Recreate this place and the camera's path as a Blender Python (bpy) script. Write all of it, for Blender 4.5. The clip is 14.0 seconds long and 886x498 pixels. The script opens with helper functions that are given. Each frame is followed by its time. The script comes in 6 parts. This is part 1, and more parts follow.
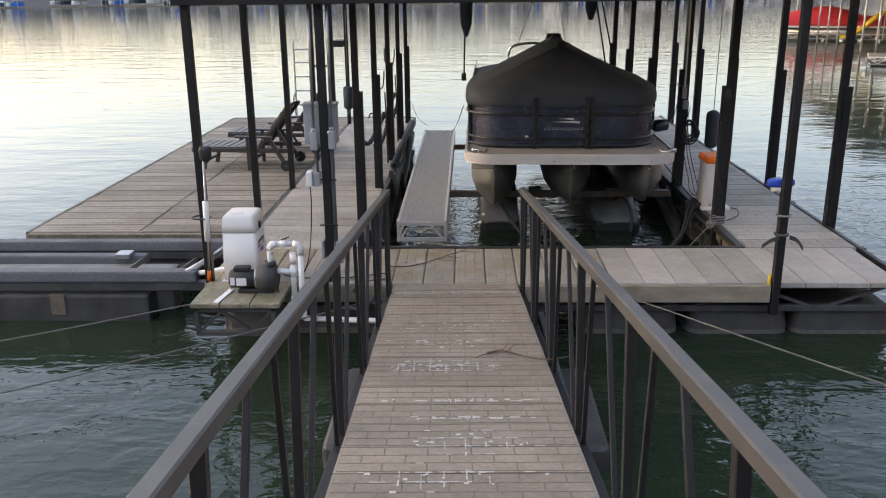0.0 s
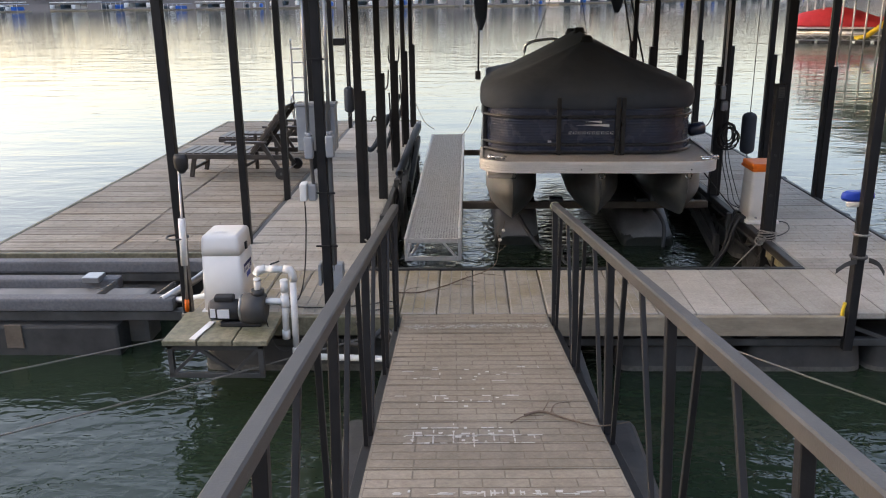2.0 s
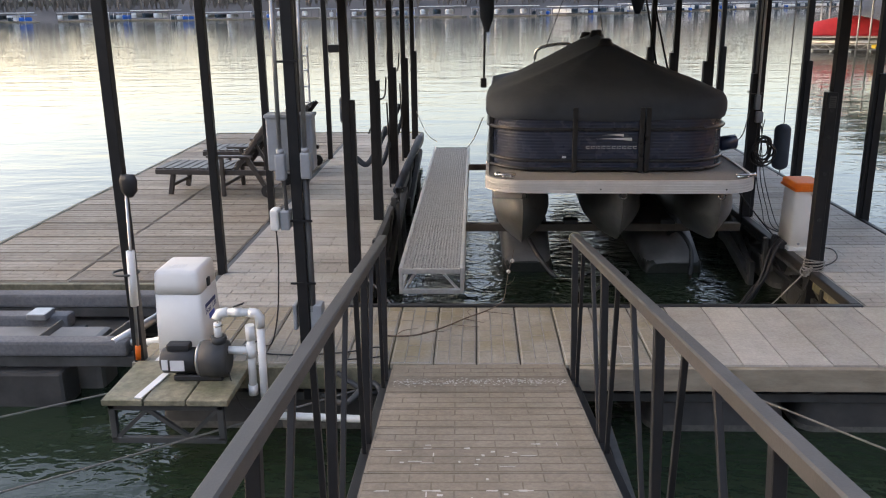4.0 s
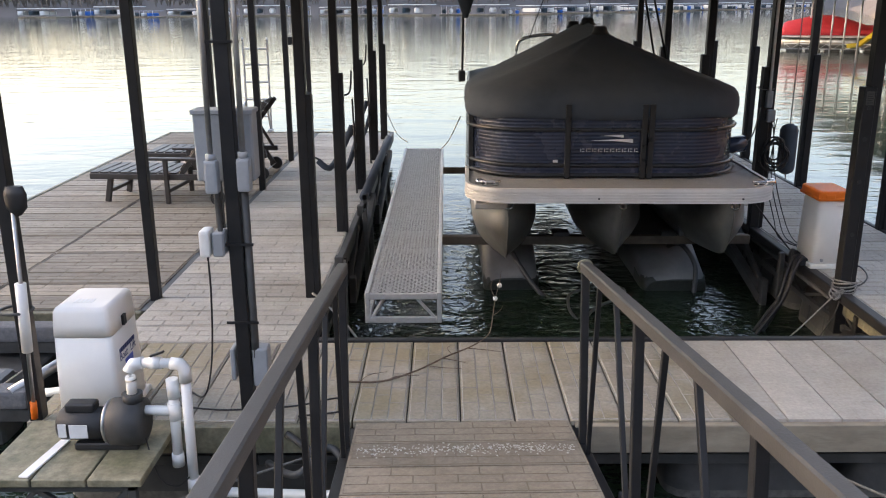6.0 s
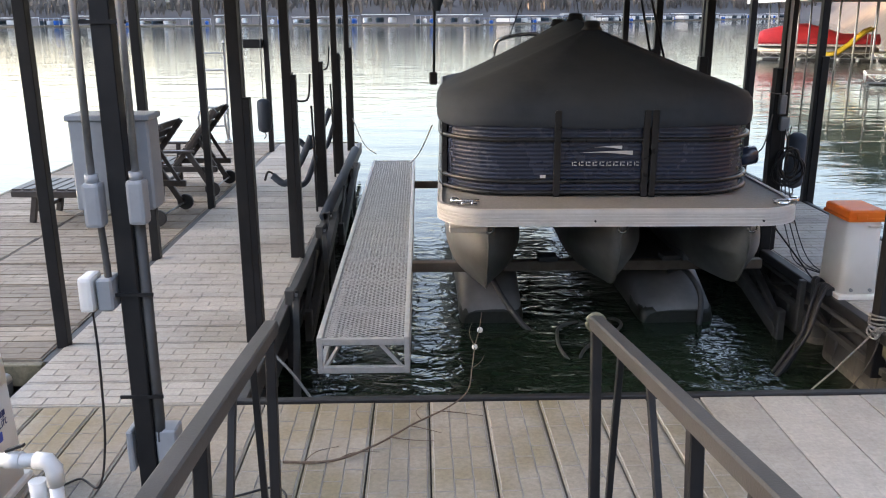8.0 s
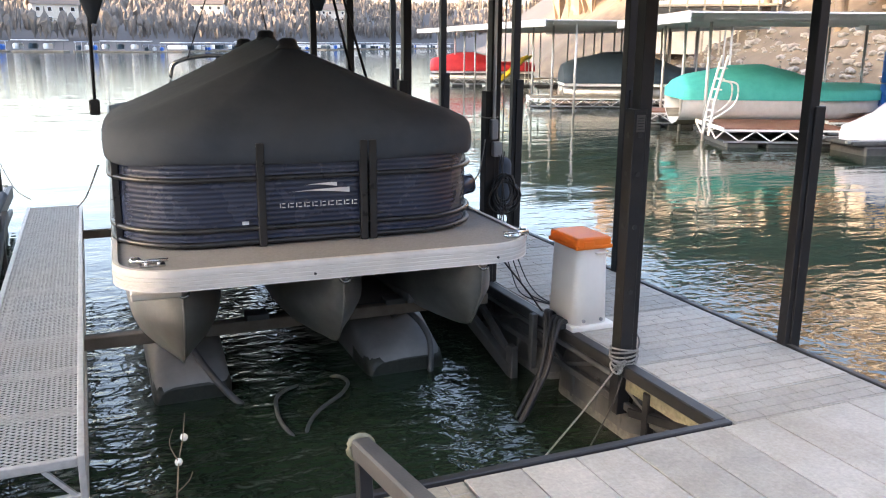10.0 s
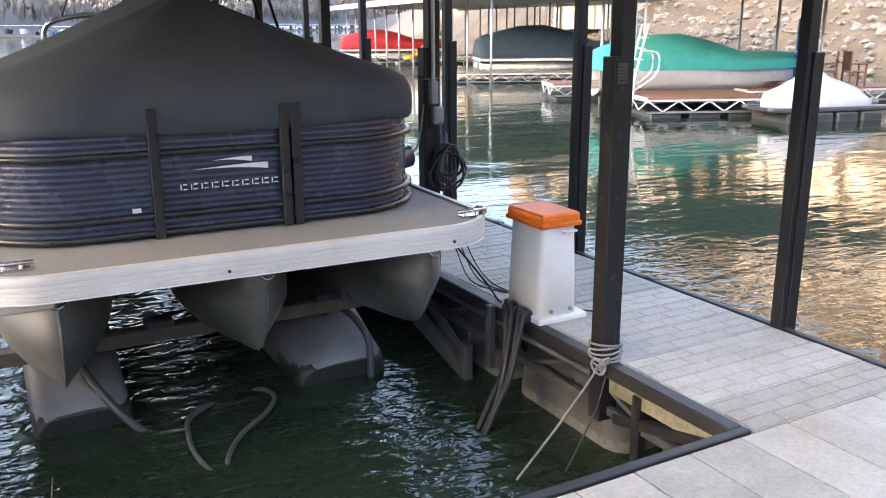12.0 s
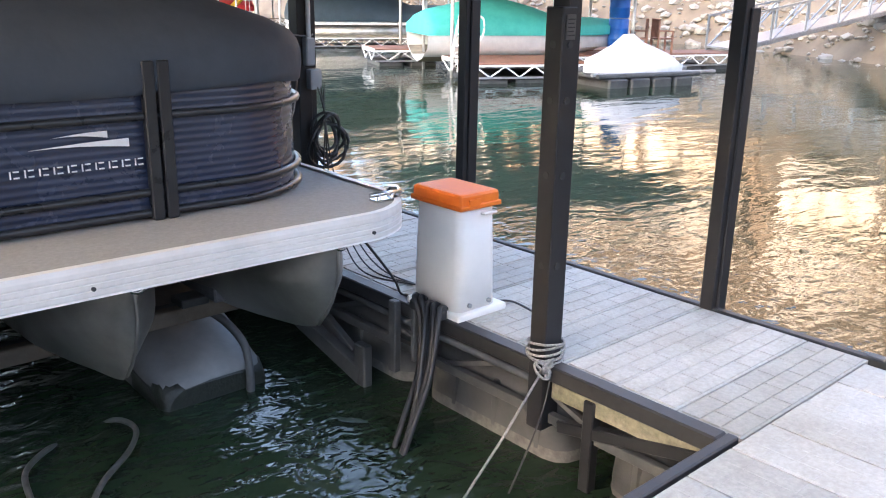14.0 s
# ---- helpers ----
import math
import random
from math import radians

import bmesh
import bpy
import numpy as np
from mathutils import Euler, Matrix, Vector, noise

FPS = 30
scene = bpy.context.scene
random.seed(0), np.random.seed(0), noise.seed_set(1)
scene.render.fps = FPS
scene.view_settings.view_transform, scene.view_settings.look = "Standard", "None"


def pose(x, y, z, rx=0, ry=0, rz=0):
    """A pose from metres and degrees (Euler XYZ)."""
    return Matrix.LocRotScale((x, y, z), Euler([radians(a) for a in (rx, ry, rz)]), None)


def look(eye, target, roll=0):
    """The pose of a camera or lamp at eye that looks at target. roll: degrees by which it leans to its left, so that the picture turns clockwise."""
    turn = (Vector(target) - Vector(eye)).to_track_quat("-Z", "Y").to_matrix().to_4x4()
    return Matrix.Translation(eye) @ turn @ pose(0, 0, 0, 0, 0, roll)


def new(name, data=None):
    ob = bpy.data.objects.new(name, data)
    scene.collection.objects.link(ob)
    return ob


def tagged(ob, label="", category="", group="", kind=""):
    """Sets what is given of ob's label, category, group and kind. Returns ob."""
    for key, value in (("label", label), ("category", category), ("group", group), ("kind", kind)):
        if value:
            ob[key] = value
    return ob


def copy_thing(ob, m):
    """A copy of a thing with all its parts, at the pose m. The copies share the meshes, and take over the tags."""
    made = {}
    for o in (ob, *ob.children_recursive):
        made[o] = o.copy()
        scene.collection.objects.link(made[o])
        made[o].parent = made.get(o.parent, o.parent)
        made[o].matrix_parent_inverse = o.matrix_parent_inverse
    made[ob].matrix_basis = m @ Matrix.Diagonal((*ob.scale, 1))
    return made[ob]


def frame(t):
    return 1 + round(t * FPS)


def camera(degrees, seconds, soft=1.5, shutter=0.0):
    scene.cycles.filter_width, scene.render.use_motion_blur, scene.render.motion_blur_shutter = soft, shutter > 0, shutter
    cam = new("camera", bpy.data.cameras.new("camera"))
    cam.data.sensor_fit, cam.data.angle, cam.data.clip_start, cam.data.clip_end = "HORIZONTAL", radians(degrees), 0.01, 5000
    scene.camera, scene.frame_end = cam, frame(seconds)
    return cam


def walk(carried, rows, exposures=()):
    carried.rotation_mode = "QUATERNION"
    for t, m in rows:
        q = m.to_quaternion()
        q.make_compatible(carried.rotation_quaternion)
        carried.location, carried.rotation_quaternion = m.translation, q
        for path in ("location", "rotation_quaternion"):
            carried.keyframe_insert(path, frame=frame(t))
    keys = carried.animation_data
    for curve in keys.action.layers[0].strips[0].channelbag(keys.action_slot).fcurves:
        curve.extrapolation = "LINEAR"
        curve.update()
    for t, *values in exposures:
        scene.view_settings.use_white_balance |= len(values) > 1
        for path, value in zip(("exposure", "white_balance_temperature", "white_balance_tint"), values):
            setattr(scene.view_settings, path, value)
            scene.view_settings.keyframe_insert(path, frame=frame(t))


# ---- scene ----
cam = camera(55.3, 14.0, 1.1)
PATH = [
    (0, (-0.126, -0.544, 2.642), (-0.186, 1.367, 2.054), -0.6),
    (0.5, (-0.199, -0.246, 2.63), (-0.262, 1.665, 2.044), -0.6),
    (1, (-0.204, 0.036, 2.569), (-0.261, 1.948, 1.986), -0.7),
    (1.5, (-0.279, 0.333, 2.508), (-0.336, 2.246, 1.926), -0.5),
    (2, (-0.286, 0.598, 2.465), (-0.349, 2.511, 1.886), -0.7),
    (4.5, (-0.257, 1.966, 2.29), (-0.337, 3.886, 1.736), -0.7),
    (5, (-0.309, 2.264, 2.239), (-0.375, 4.183, 1.681), -0.5),
    (5.5, (-0.307, 2.53, 2.207), (-0.365, 4.448, 1.643), -0.3),
    (6, (-0.333, 2.79, 2.18), (-0.341, 4.71, 1.622), -0.3),
    (6.5, (-0.295, 3.065, 2.149), (-0.268, 4.986, 1.592), -0.6),
    (7, (-0.306, 3.342, 2.097), (-0.277, 5.264, 1.545), -0.5),
    (7.5, (-0.264, 3.594, 2.075), (-0.235, 5.515, 1.521), -0.4),
    (8, (-0.29, 3.856, 2.03), (-0.24, 5.782, 1.494), -0.2),
    (8.5, (-0.265, 4.135, 1.988), (0.007, 6.04, 1.444), 0.6),
    (9, (-0.221, 4.384, 1.967), (0.272, 6.251, 1.449), 0.8),
    (9.2, (-0.238, 4.481, 1.962), (0.373, 6.316, 1.452), 0.7),
    (11.5, (-0.109, 5.534, 1.825), (0.719, 7.299, 1.376), -0.1),
    (12, (-0.01, 5.762, 1.738), (0.915, 7.459, 1.223), -0.3),
    (12.5, (0.036, 5.99, 1.719), (1.17, 7.529, 1.131), 0.7),
    (13, (0.05, 6.21, 1.7), (1.294, 7.655, 1.095), 1.0),
    (13.5, (0.073, 6.468, 1.679), (1.322, 7.907, 1.069), 1.1),
    (14, (-0.009, 6.687, 1.637), (1.268, 8.111, 1.051), 1.0),
]
EXPOSE = [(0, 2.14, 6650, 20.5), (5, 2.18, 6550, 20.0), (6.5, 2.45, 6450, 19.5), (8, 2.54, 6280, 19.0), (9, 2.85, 6200, 18.5), (11.5, 3.25, 6050, 18), (12.5, 3.4, 5900, 18), (14, 3.55, 5750, 18)]
walk(cam, [(t, look(eye, target, roll)) for t, eye, target, roll in PATH], EXPOSE)

# ---- world, sun ----
WATER = -0.55
SUN_AZ, SUN_EL = 272.0, 9.5
world = bpy.data.worlds.new("world")
scene.world = world
world.use_nodes = True
wn, wl = world.node_tree.nodes, world.node_tree.links
wn.clear()
sky = wn.new("ShaderNodeTexSky")
sky.sky_type = "NISHITA"
sky.sun_disc = False
sky.sun_elevation = radians(SUN_EL)
sky.sun_rotation = radians(SUN_AZ)
sky.air_density, sky.dust_density, sky.ozone_density = 1.0, 3.0, 1.2
bg = wn.new("ShaderNodeBackground")
bg.inputs["Strength"].default_value = 0.15
wout = wn.new("ShaderNodeOutputWorld")
wl.new(sky.outputs[0], bg.inputs[0])
haze = wn.new("ShaderNodeBackground")
haze.inputs["Color"].default_value = (0.93, 0.96, 1.0, 1)
haze.inputs["Strength"].default_value = 0.09
both = wn.new("ShaderNodeAddShader")
wl.new(bg.outputs[0], both.inputs[0])
wl.new(haze.outputs[0], both.inputs[1])
wl.new(both.outputs[0], wout.inputs[0])
sun_data = bpy.data.lights.new("sun", "SUN")
sun_data.energy, sun_data.angle, sun_data.color = 3.0, radians(0.5), (1.0, 0.70, 0.42)
sun = new("sun", sun_data)
az, el = radians(SUN_AZ), radians(SUN_EL)
sun.matrix_world = look((math.sin(az) * 100 * math.cos(el), math.cos(az) * 100 * math.cos(el), 100 * math.sin(el)), (0, 0, 0))


# ---- materials ----
def mat(name, c1, c2, scale=6.0, rough=0.6, metal=0.0, bump=0.15, bscale=80.0, stain=None, stain_scale=1.2,
        stain_amount=0.5, rand=0.0, stretch=(1, 1, 1), spec=0.5, rough_var=0.12, coat=0.0, grain=0.0):
    """Two tones by noise, a broad stain, fine relief; rand: brightness from piece to piece; grain: fine speckle."""
    m = bpy.data.materials.new(name)
    m.use_nodes = True
    n, l = m.node_tree.nodes, m.node_tree.links
    b = n["Principled BSDF"]
    geo = n.new("ShaderNodeNewGeometry")
    mp = n.new("ShaderNodeMapping")
    mp.inputs["Scale"].default_value = stretch
    l.new(geo.outputs["Position"], mp.inputs[0])
    n1 = n.new("ShaderNodeTexNoise")
    n1.inputs["Scale"].default_value, n1.inputs["Detail"].default_value, n1.inputs["Roughness"].default_value = scale, 6, 0.62
    l.new(mp.outputs[0], n1.inputs["Vector"])
    ramp = n.new("ShaderNodeValToRGB")
    ramp.color_ramp.elements[0].position, ramp.color_ramp.elements[1].position = 0.32, 0.68
    ramp.color_ramp.elements[0].color, ramp.color_ramp.elements[1].color = (*c1, 1), (*c2, 1)
    l.new(n1.outputs["Fac"], ramp.inputs[0])
    col = ramp.outputs[0]
    if stain:
        n2 = n.new("ShaderNodeTexNoise")
        n2.inputs["Scale"].default_value, n2.inputs["Detail"].default_value = stain_scale, 8
        l.new(geo.outputs["Position"], n2.inputs["Vector"])
        r2 = n.new("ShaderNodeMapRange")
        r2.inputs["From Min"].default_value, r2.inputs["From Max"].default_value = 0.48, 0.7
        r2.inputs["To Max"].default_value = stain_amount
        l.new(n2.outputs["Fac"], r2.inputs["Value"])
        mx = n.new("ShaderNodeMix")
        mx.data_type = "RGBA"
        l.new(r2.outputs[0], mx.inputs["Factor"])
        l.new(col, mx.inputs["A"])
        mx.inputs["B"].default_value = (*stain, 1)
        col = mx.outputs["Result"]
    if rand:
        info = n.new("ShaderNodeObjectInfo")
        rr = n.new("ShaderNodeMapRange")
        rr.inputs["To Min"].default_value, rr.inputs["To Max"].default_value = 1 - rand, 1 + rand
        l.new(info.outputs["Random"], rr.inputs["Value"])
        hs = n.new("ShaderNodeHueSaturation")
        l.new(rr.outputs[0], hs.inputs["Value"])
        l.new(col, hs.inputs["Color"])
        col = hs.outputs[0]
    if grain:
        ng = n.new("ShaderNodeTexNoise")
        ng.inputs["Scale"].default_value, ng.inputs["Detail"].default_value, ng.inputs["Roughness"].default_value = bscale * 0.35, 5, 0.7
        l.new(mp.outputs[0], ng.inputs["Vector"])
        gr = n.new("ShaderNodeMapRange")
        gr.inputs["From Min"].default_value, gr.inputs["From Max"].default_value = 0.3, 0.7
        gr.inputs["To Min"].default_value, gr.inputs["To Max"].default_value = 1 - grain, 1 + grain
        l.new(ng.outputs["Fac"], gr.inputs["Value"])
        gh = n.new("ShaderNodeHueSaturation")
        l.new(gr.outputs[0], gh.inputs["Value"])
        l.new(col, gh.inputs["Color"])
        col = gh.outputs[0]
    l.new(col, b.inputs["Base Color"])
    rm = n.new("ShaderNodeMapRange")
    rm.inputs["To Min"].default_value, rm.inputs["To Max"].default_value = max(0.02, rough - rough_var), min(1, rough + rough_var)
    l.new(n1.outputs["Fac"], rm.inputs["Value"])
    l.new(rm.outputs[0], b.inputs["Roughness"])
    b.inputs["Metallic"].default_value = metal
    b.inputs["Specular IOR Level"].default_value = spec
    b.inputs["Coat Weight"].default_value = coat
    if bump:
        n3 = n.new("ShaderNodeTexNoise")
        n3.inputs["Scale"].default_value, n3.inputs["Detail"].default_value = bscale, 4
        l.new(mp.outputs[0], n3.inputs["Vector"])
        bu = n.new("ShaderNodeBump")
        bu.inputs["Strength"].default_value, bu.inputs["Distance"].default_value = bump, 0.01
        l.new(n3.outputs["Fac"], bu.inputs["Height"])
        l.new(bu.outputs[0], b.inputs["Normal"])
    return m


def water_material():
    m = bpy.data.materials.new("lake_water")
    m.use_nodes = True
    n, l = m.node_tree.nodes, m.node_tree.links
    b = n["Principled BSDF"]
    b.inputs["Base Color"].default_value = (0.018, 0.030, 0.017, 1)
    b.inputs["Roughness"].default_value = 0.03
    b.inputs["IOR"].default_value = 1.33
    geo = n.new("ShaderNodeNewGeometry")
    # choppier round the lift, where the water is stirred
    away = n.new("ShaderNodeVectorMath")
    away.operation = "DISTANCE"
    away.inputs[1].default_value = (0.9, 9.6, WATER)
    l.new(geo.outputs["Position"], away.inputs[0])
    chop = n.new("ShaderNodeMapRange")
    chop.inputs["From Min"].default_value, chop.inputs["From Max"].default_value = 2.0, 7.5
    chop.inputs["To Min"].default_value, chop.inputs["To Max"].default_value = 1.0, 0.0
    l.new(away.outputs["Value"], chop.inputs["Value"])
    prev = None
    for sx, sy, scale, dist, calm, stirred in ((0.35, 1.0, 0.3, 0.30, 0.06, 0.06), (0.4, 1.0, 1.0, 0.05, 0.48, 0.5), (0.45, 1.0, 4.2, 0.034, 0.17, 0.7), (0.45, 1.0, 12.0, 0.012, 0.16, 0.6), (0.9, 1.0, 6.5, 0.022, 0.0, 0.9)):
        mp = n.new("ShaderNodeMapping")
        mp.inputs["Scale"].default_value = (sx, sy, 1)
        mp.inputs["Rotation"].default_value = (0, 0, 0.25)
        l.new(geo.outputs["Position"], mp.inputs[0])
        tx = n.new("ShaderNodeTexNoise")
        tx.inputs["Scale"].default_value, tx.inputs["Detail"].default_value = scale, 2
        tx.inputs["Distortion"].default_value = 0.6
        l.new(mp.outputs[0], tx.inputs["Vector"])
        force = n.new("ShaderNodeMapRange")
        force.inputs["To Min"].default_value, force.inputs["To Max"].default_value = calm, stirred
        l.new(chop.outputs[0], force.inputs["Value"])
        bu = n.new("ShaderNodeBump")
        bu.inputs["Distance"].default_value = dist
        l.new(force.outputs[0], bu.inputs["Strength"])
        l.new(tx.outputs["Fac"], bu.inputs["Height"])
        if prev:
            l.new(prev.outputs[0], bu.inputs["Normal"])
        prev = bu
    l.new(prev.outputs[0], b.inputs["Normal"])
    return m


M_WATER = water_material()
M_DECK = mat("weathered_deck_panel", (0.325, 0.307, 0.272), (0.415, 0.395, 0.352), 5, 0.66, bump=0.25, bscale=120, stain=(0.255, 0.225, 0.175), stain_scale=0.9, stain_amount=0.7, rand=0.17, grain=0.16)
M_GANG = mat("worn_brown_deck_panel", (0.178, 0.149, 0.111), (0.245, 0.208, 0.16), 7, 0.72, bump=0.3, bscale=110, stain=(0.31, 0.265, 0.21), stain_scale=2.2, stain_amount=0.5, rand=0.12, grain=0.2)
M_SUNDECK = mat("sun_bleached_grey_plank", (0.205, 0.18, 0.142), (0.31, 0.278, 0.23), 4, 0.78, bump=0.3, bscale=90, stain=(0.17, 0.125, 0.08), stain_scale=0.8, stain_amount=0.6, rand=0.24, stretch=(0.35, 1, 1), grain=0.24)
M_CHIP = mat("chipped_pale_core", (0.44, 0.42, 0.385), (0.58, 0.56, 0.52), 30, 0.8)
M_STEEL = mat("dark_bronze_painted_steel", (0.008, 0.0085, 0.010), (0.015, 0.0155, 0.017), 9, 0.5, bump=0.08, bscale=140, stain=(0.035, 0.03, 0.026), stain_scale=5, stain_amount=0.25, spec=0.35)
M_RAIL = mat("grey_brown_rail_paint", (0.045, 0.043, 0.040), (0.07, 0.066, 0.061), 8, 0.5, bump=0.12, bscale=150, stain=(0.12, 0.11, 0.10), stain_scale=6, stain_amount=0.25)
M_GALV = mat("galvanised_steel", (0.30, 0.31, 0.32), (0.44, 0.45, 0.46), 14, 0.42, metal=0.85, bump=0.06)
M_GALVDULL = mat("dull_galvanised_frame", (0.048, 0.05, 0.051), (0.095, 0.097, 0.096), 6, 0.6, metal=0.3, bump=0.12, stain=(0.03, 0.028, 0.024), stain_amount=0.6)
M_ALU = mat("brushed_aluminium_mesh", (0.42, 0.42, 0.41), (0.56, 0.56, 0.55), 20, 0.5, metal=0.45, bump=0.08)
M_PONTOON = mat("weathered_aluminium_hull", (0.22, 0.225, 0.22), (0.37, 0.37, 0.355), 3, 0.42, metal=0.75, bump=0.05, stain=(0.16, 0.155, 0.125), stain_scale=1.6, stain_amount=0.6)
M_WOOD = mat("weathered_lumber", (0.20, 0.17, 0.125), (0.33, 0.285, 0.215), 10, 0.78, bump=0.3, bscale=60, stain=(0.10, 0.085, 0.05), stain_scale=2.5, stain_amount=0.5, rand=0.1, stretch=(0.3, 1, 1))
M_WETWOOD = mat("mossy_wet_lumber", (0.14, 0.13, 0.085), (0.24, 0.22, 0.15), 9, 0.65, bump=0.3, bscale=60, stain=(0.07, 0.075, 0.035), stain_scale=3, stain_amount=0.8, rand=0.2, grain=0.35)
M_FLOAT = mat("black_float_drum", (0.026, 0.027, 0.028), (0.058, 0.058, 0.057), 5, 0.6, bump=0.3, bscale=24, stain=(0.075, 0.075, 0.068), stain_scale=3.2, stain_amount=0.6)
M_HOSE = mat("weathered_grey_hose", (0.045, 0.046, 0.044), (0.10, 0.10, 0.096), 20, 0.6, spec=0.3, bump=0.1, stain=(0.1, 0.11, 0.08), stain_scale=6, stain_amount=0.5)
M_DECKSTAINED = mat("moss_stained_deck_panel", (0.25, 0.225, 0.178), (0.335, 0.305, 0.252), 4, 0.7, bump=0.25, bscale=120, stain=(0.20, 0.165, 0.085), stain_scale=1.7, stain_amount=0.85, rand=0.14, grain=0.2)
M_SCUM = mat("dried_scum_line", (0.075, 0.073, 0.065), (0.14, 0.135, 0.12), 25, 0.9, bump=0.3)
M_DECAL = mat("silver_decal", (0.66, 0.67, 0.69), (0.72, 0.73, 0.75), 10, 0.35, bump=0.0)
# far trees: greyer and darker than M_TREE, distance haze put into the colour
M_FARTREE = mat("haze_greyed_woods", (0.10, 0.09, 0.082), (0.17, 0.148, 0.128), 0.3, 0.95, bump=0.4, bscale=4)
M_GROOVE = mat("dirty_panel_joint", (0.33, 0.31, 0.28), (0.43, 0.405, 0.37), 12, 0.9)
M_GROOVEDARK = mat("dark_panel_joint", (0.15, 0.125, 0.092), (0.21, 0.178, 0.135), 12, 0.9)
M_RUBBER = mat("black_rubber", (0.012, 0.012, 0.013), (0.022, 0.022, 0.023), 20, 0.55, bump=0.05)
M_BUNK = mat("grey_bunk_carpet", (0.11, 0.115, 0.125), (0.17, 0.175, 0.185), 40, 0.9, bump=0.4, bscale=300, stain=(0.07, 0.07, 0.07), stain_amount=0.4)
M_COVER = mat("charcoal_canvas", (0.048, 0.060, 0.078), (0.072, 0.086, 0.105), 3, 0.85, bump=0.8, bscale=5, stain=(0.056, 0.064, 0.074), stain_scale=1.5, stain_amount=0.5, spec=0.25)
M_NAVY = mat("navy_gloss_panel", (0.016, 0.025, 0.054), (0.024, 0.034, 0.068), 4, 0.27, bump=0.0, coat=0.2, rough_var=0.05)
M_DARKRAIL = mat("black_anodised_rail", (0.015, 0.016, 0.018), (0.025, 0.026, 0.028), 10, 0.3, bump=0.0)
M_WHITEALU = mat("off_white_deck_trim", (0.57, 0.555, 0.53), (0.67, 0.655, 0.63), 5, 0.45, bump=0.05, stain=(0.5, 0.46, 0.40), stain_amount=0.4)
M_BOATDECK = mat("grey_woven_deck_vinyl", (0.245, 0.238, 0.226), (0.31, 0.302, 0.288), 60, 0.85, bump=0.2, bscale=250)
M_CHROME = mat("polished_stainless", (0.65, 0.65, 0.66), (0.72, 0.72, 0.73), 10, 0.15, metal=1.0, bump=0.0)
M_PVC = mat("white_pvc_pipe", (0.70, 0.70, 0.68), (0.80, 0.80, 0.78), 6, 0.35, bump=0.03, stain=(0.55, 0.54, 0.48), stain_amount=0.4)
M_CREAM = mat("cream_plastic_housing", (0.72, 0.70, 0.66), (0.80, 0.78, 0.74), 3, 0.5, bump=0.08, bscale=200, stain=(0.64, 0.60, 0.53), stain_scale=2, stain_amount=0.4)
M_ORANGE = mat("translucent_orange_plastic", (0.70, 0.13, 0.008), (0.80, 0.19, 0.015), 4, 0.5, bump=0.05, spec=0.3)
M_GREYPLASTIC = mat("grey_electrical_enclosure", (0.25, 0.27, 0.29), (0.33, 0.35, 0.37), 6, 0.5, bump=0.05, stain=(0.2, 0.2, 0.2), stain_amount=0.4)
M_LOUNGE = mat("dark_espresso_lounger_slat", (0.030, 0.026, 0.024), (0.055, 0.048, 0.044), 8, 0.45, bump=0.1)
M_LINE = mat("weathered_mooring_line", (0.09, 0.085, 0.075), (0.20, 0.19, 0.17), 120, 0.9, bump=0.5, bscale=200)
M_ROPE = mat("grey_braided_rope", (0.10, 0.095, 0.09), (0.38, 0.365, 0.34), 160, 0.9, bump=0.5, bscale=220)
M_TWIG = mat("bare_twig_bark", (0.08, 0.055, 0.04), (0.16, 0.12, 0.09), 30, 0.9, bump=0.3)
M_BLUE = mat("blue_brush_plastic", (0.02, 0.06, 0.42), (0.03, 0.08, 0.5), 10, 0.4)
M_YELLOW = mat("yellow_plastic", (0.75, 0.52, 0.03), (0.85, 0.6, 0.05), 10, 0.45)
M_TEAL = mat("teal_boat_tarp", (0.05, 0.38, 0.34), (0.08, 0.47, 0.42), 3, 0.75, bump=0.25, bscale=8)
M_RED = mat("red_boat_tarp", (0.42, 0.018, 0.025), (0.52, 0.03, 0.035), 3, 0.75, bump=0.25, bscale=8)
M_SLATE = mat("slate_blue_boat_tarp", (0.022, 0.042, 0.058), (0.036, 0.06, 0.08), 3, 0.75, bump=0.25, bscale=8)
M_SILVER = mat("silver_watercraft_cover", (0.50, 0.50, 0.53), (0.62, 0.62, 0.65), 4, 0.6, bump=0.3, bscale=8)
M_WHITE = mat("white_paint", (0.70, 0.70, 0.68), (0.80, 0.80, 0.78), 5, 0.5, bump=0.05, stain=(0.6, 0.58, 0.54), stain_amount=0.4)
M_REDDECK = mat("reddish_brown_far_decking", (0.20, 0.09, 0.055), (0.27, 0.13, 0.085), 5, 0.8, bump=0.2)
M_ROOF = mat("pale_metal_roofing", (0.58, 0.59, 0.58), (0.70, 0.705, 0.69), 2, 0.5, bump=0.05, stain=(0.35, 0.34, 0.31), stain_amount=0.4)
M_ROCK = mat("tan_bank_rock", (0.17, 0.15, 0.125), (0.36, 0.33, 0.285), 1.5, 0.9, bump=0.8, bscale=6)
M_HILL = mat("leaf_litter_hillside", (0.10, 0.076, 0.052), (0.20, 0.155, 0.105), 0.6, 0.95, bump=0.8, bscale=2.5, stain=(0.12, 0.105, 0.085), stain_scale=0.12, stain_amount=0.6)


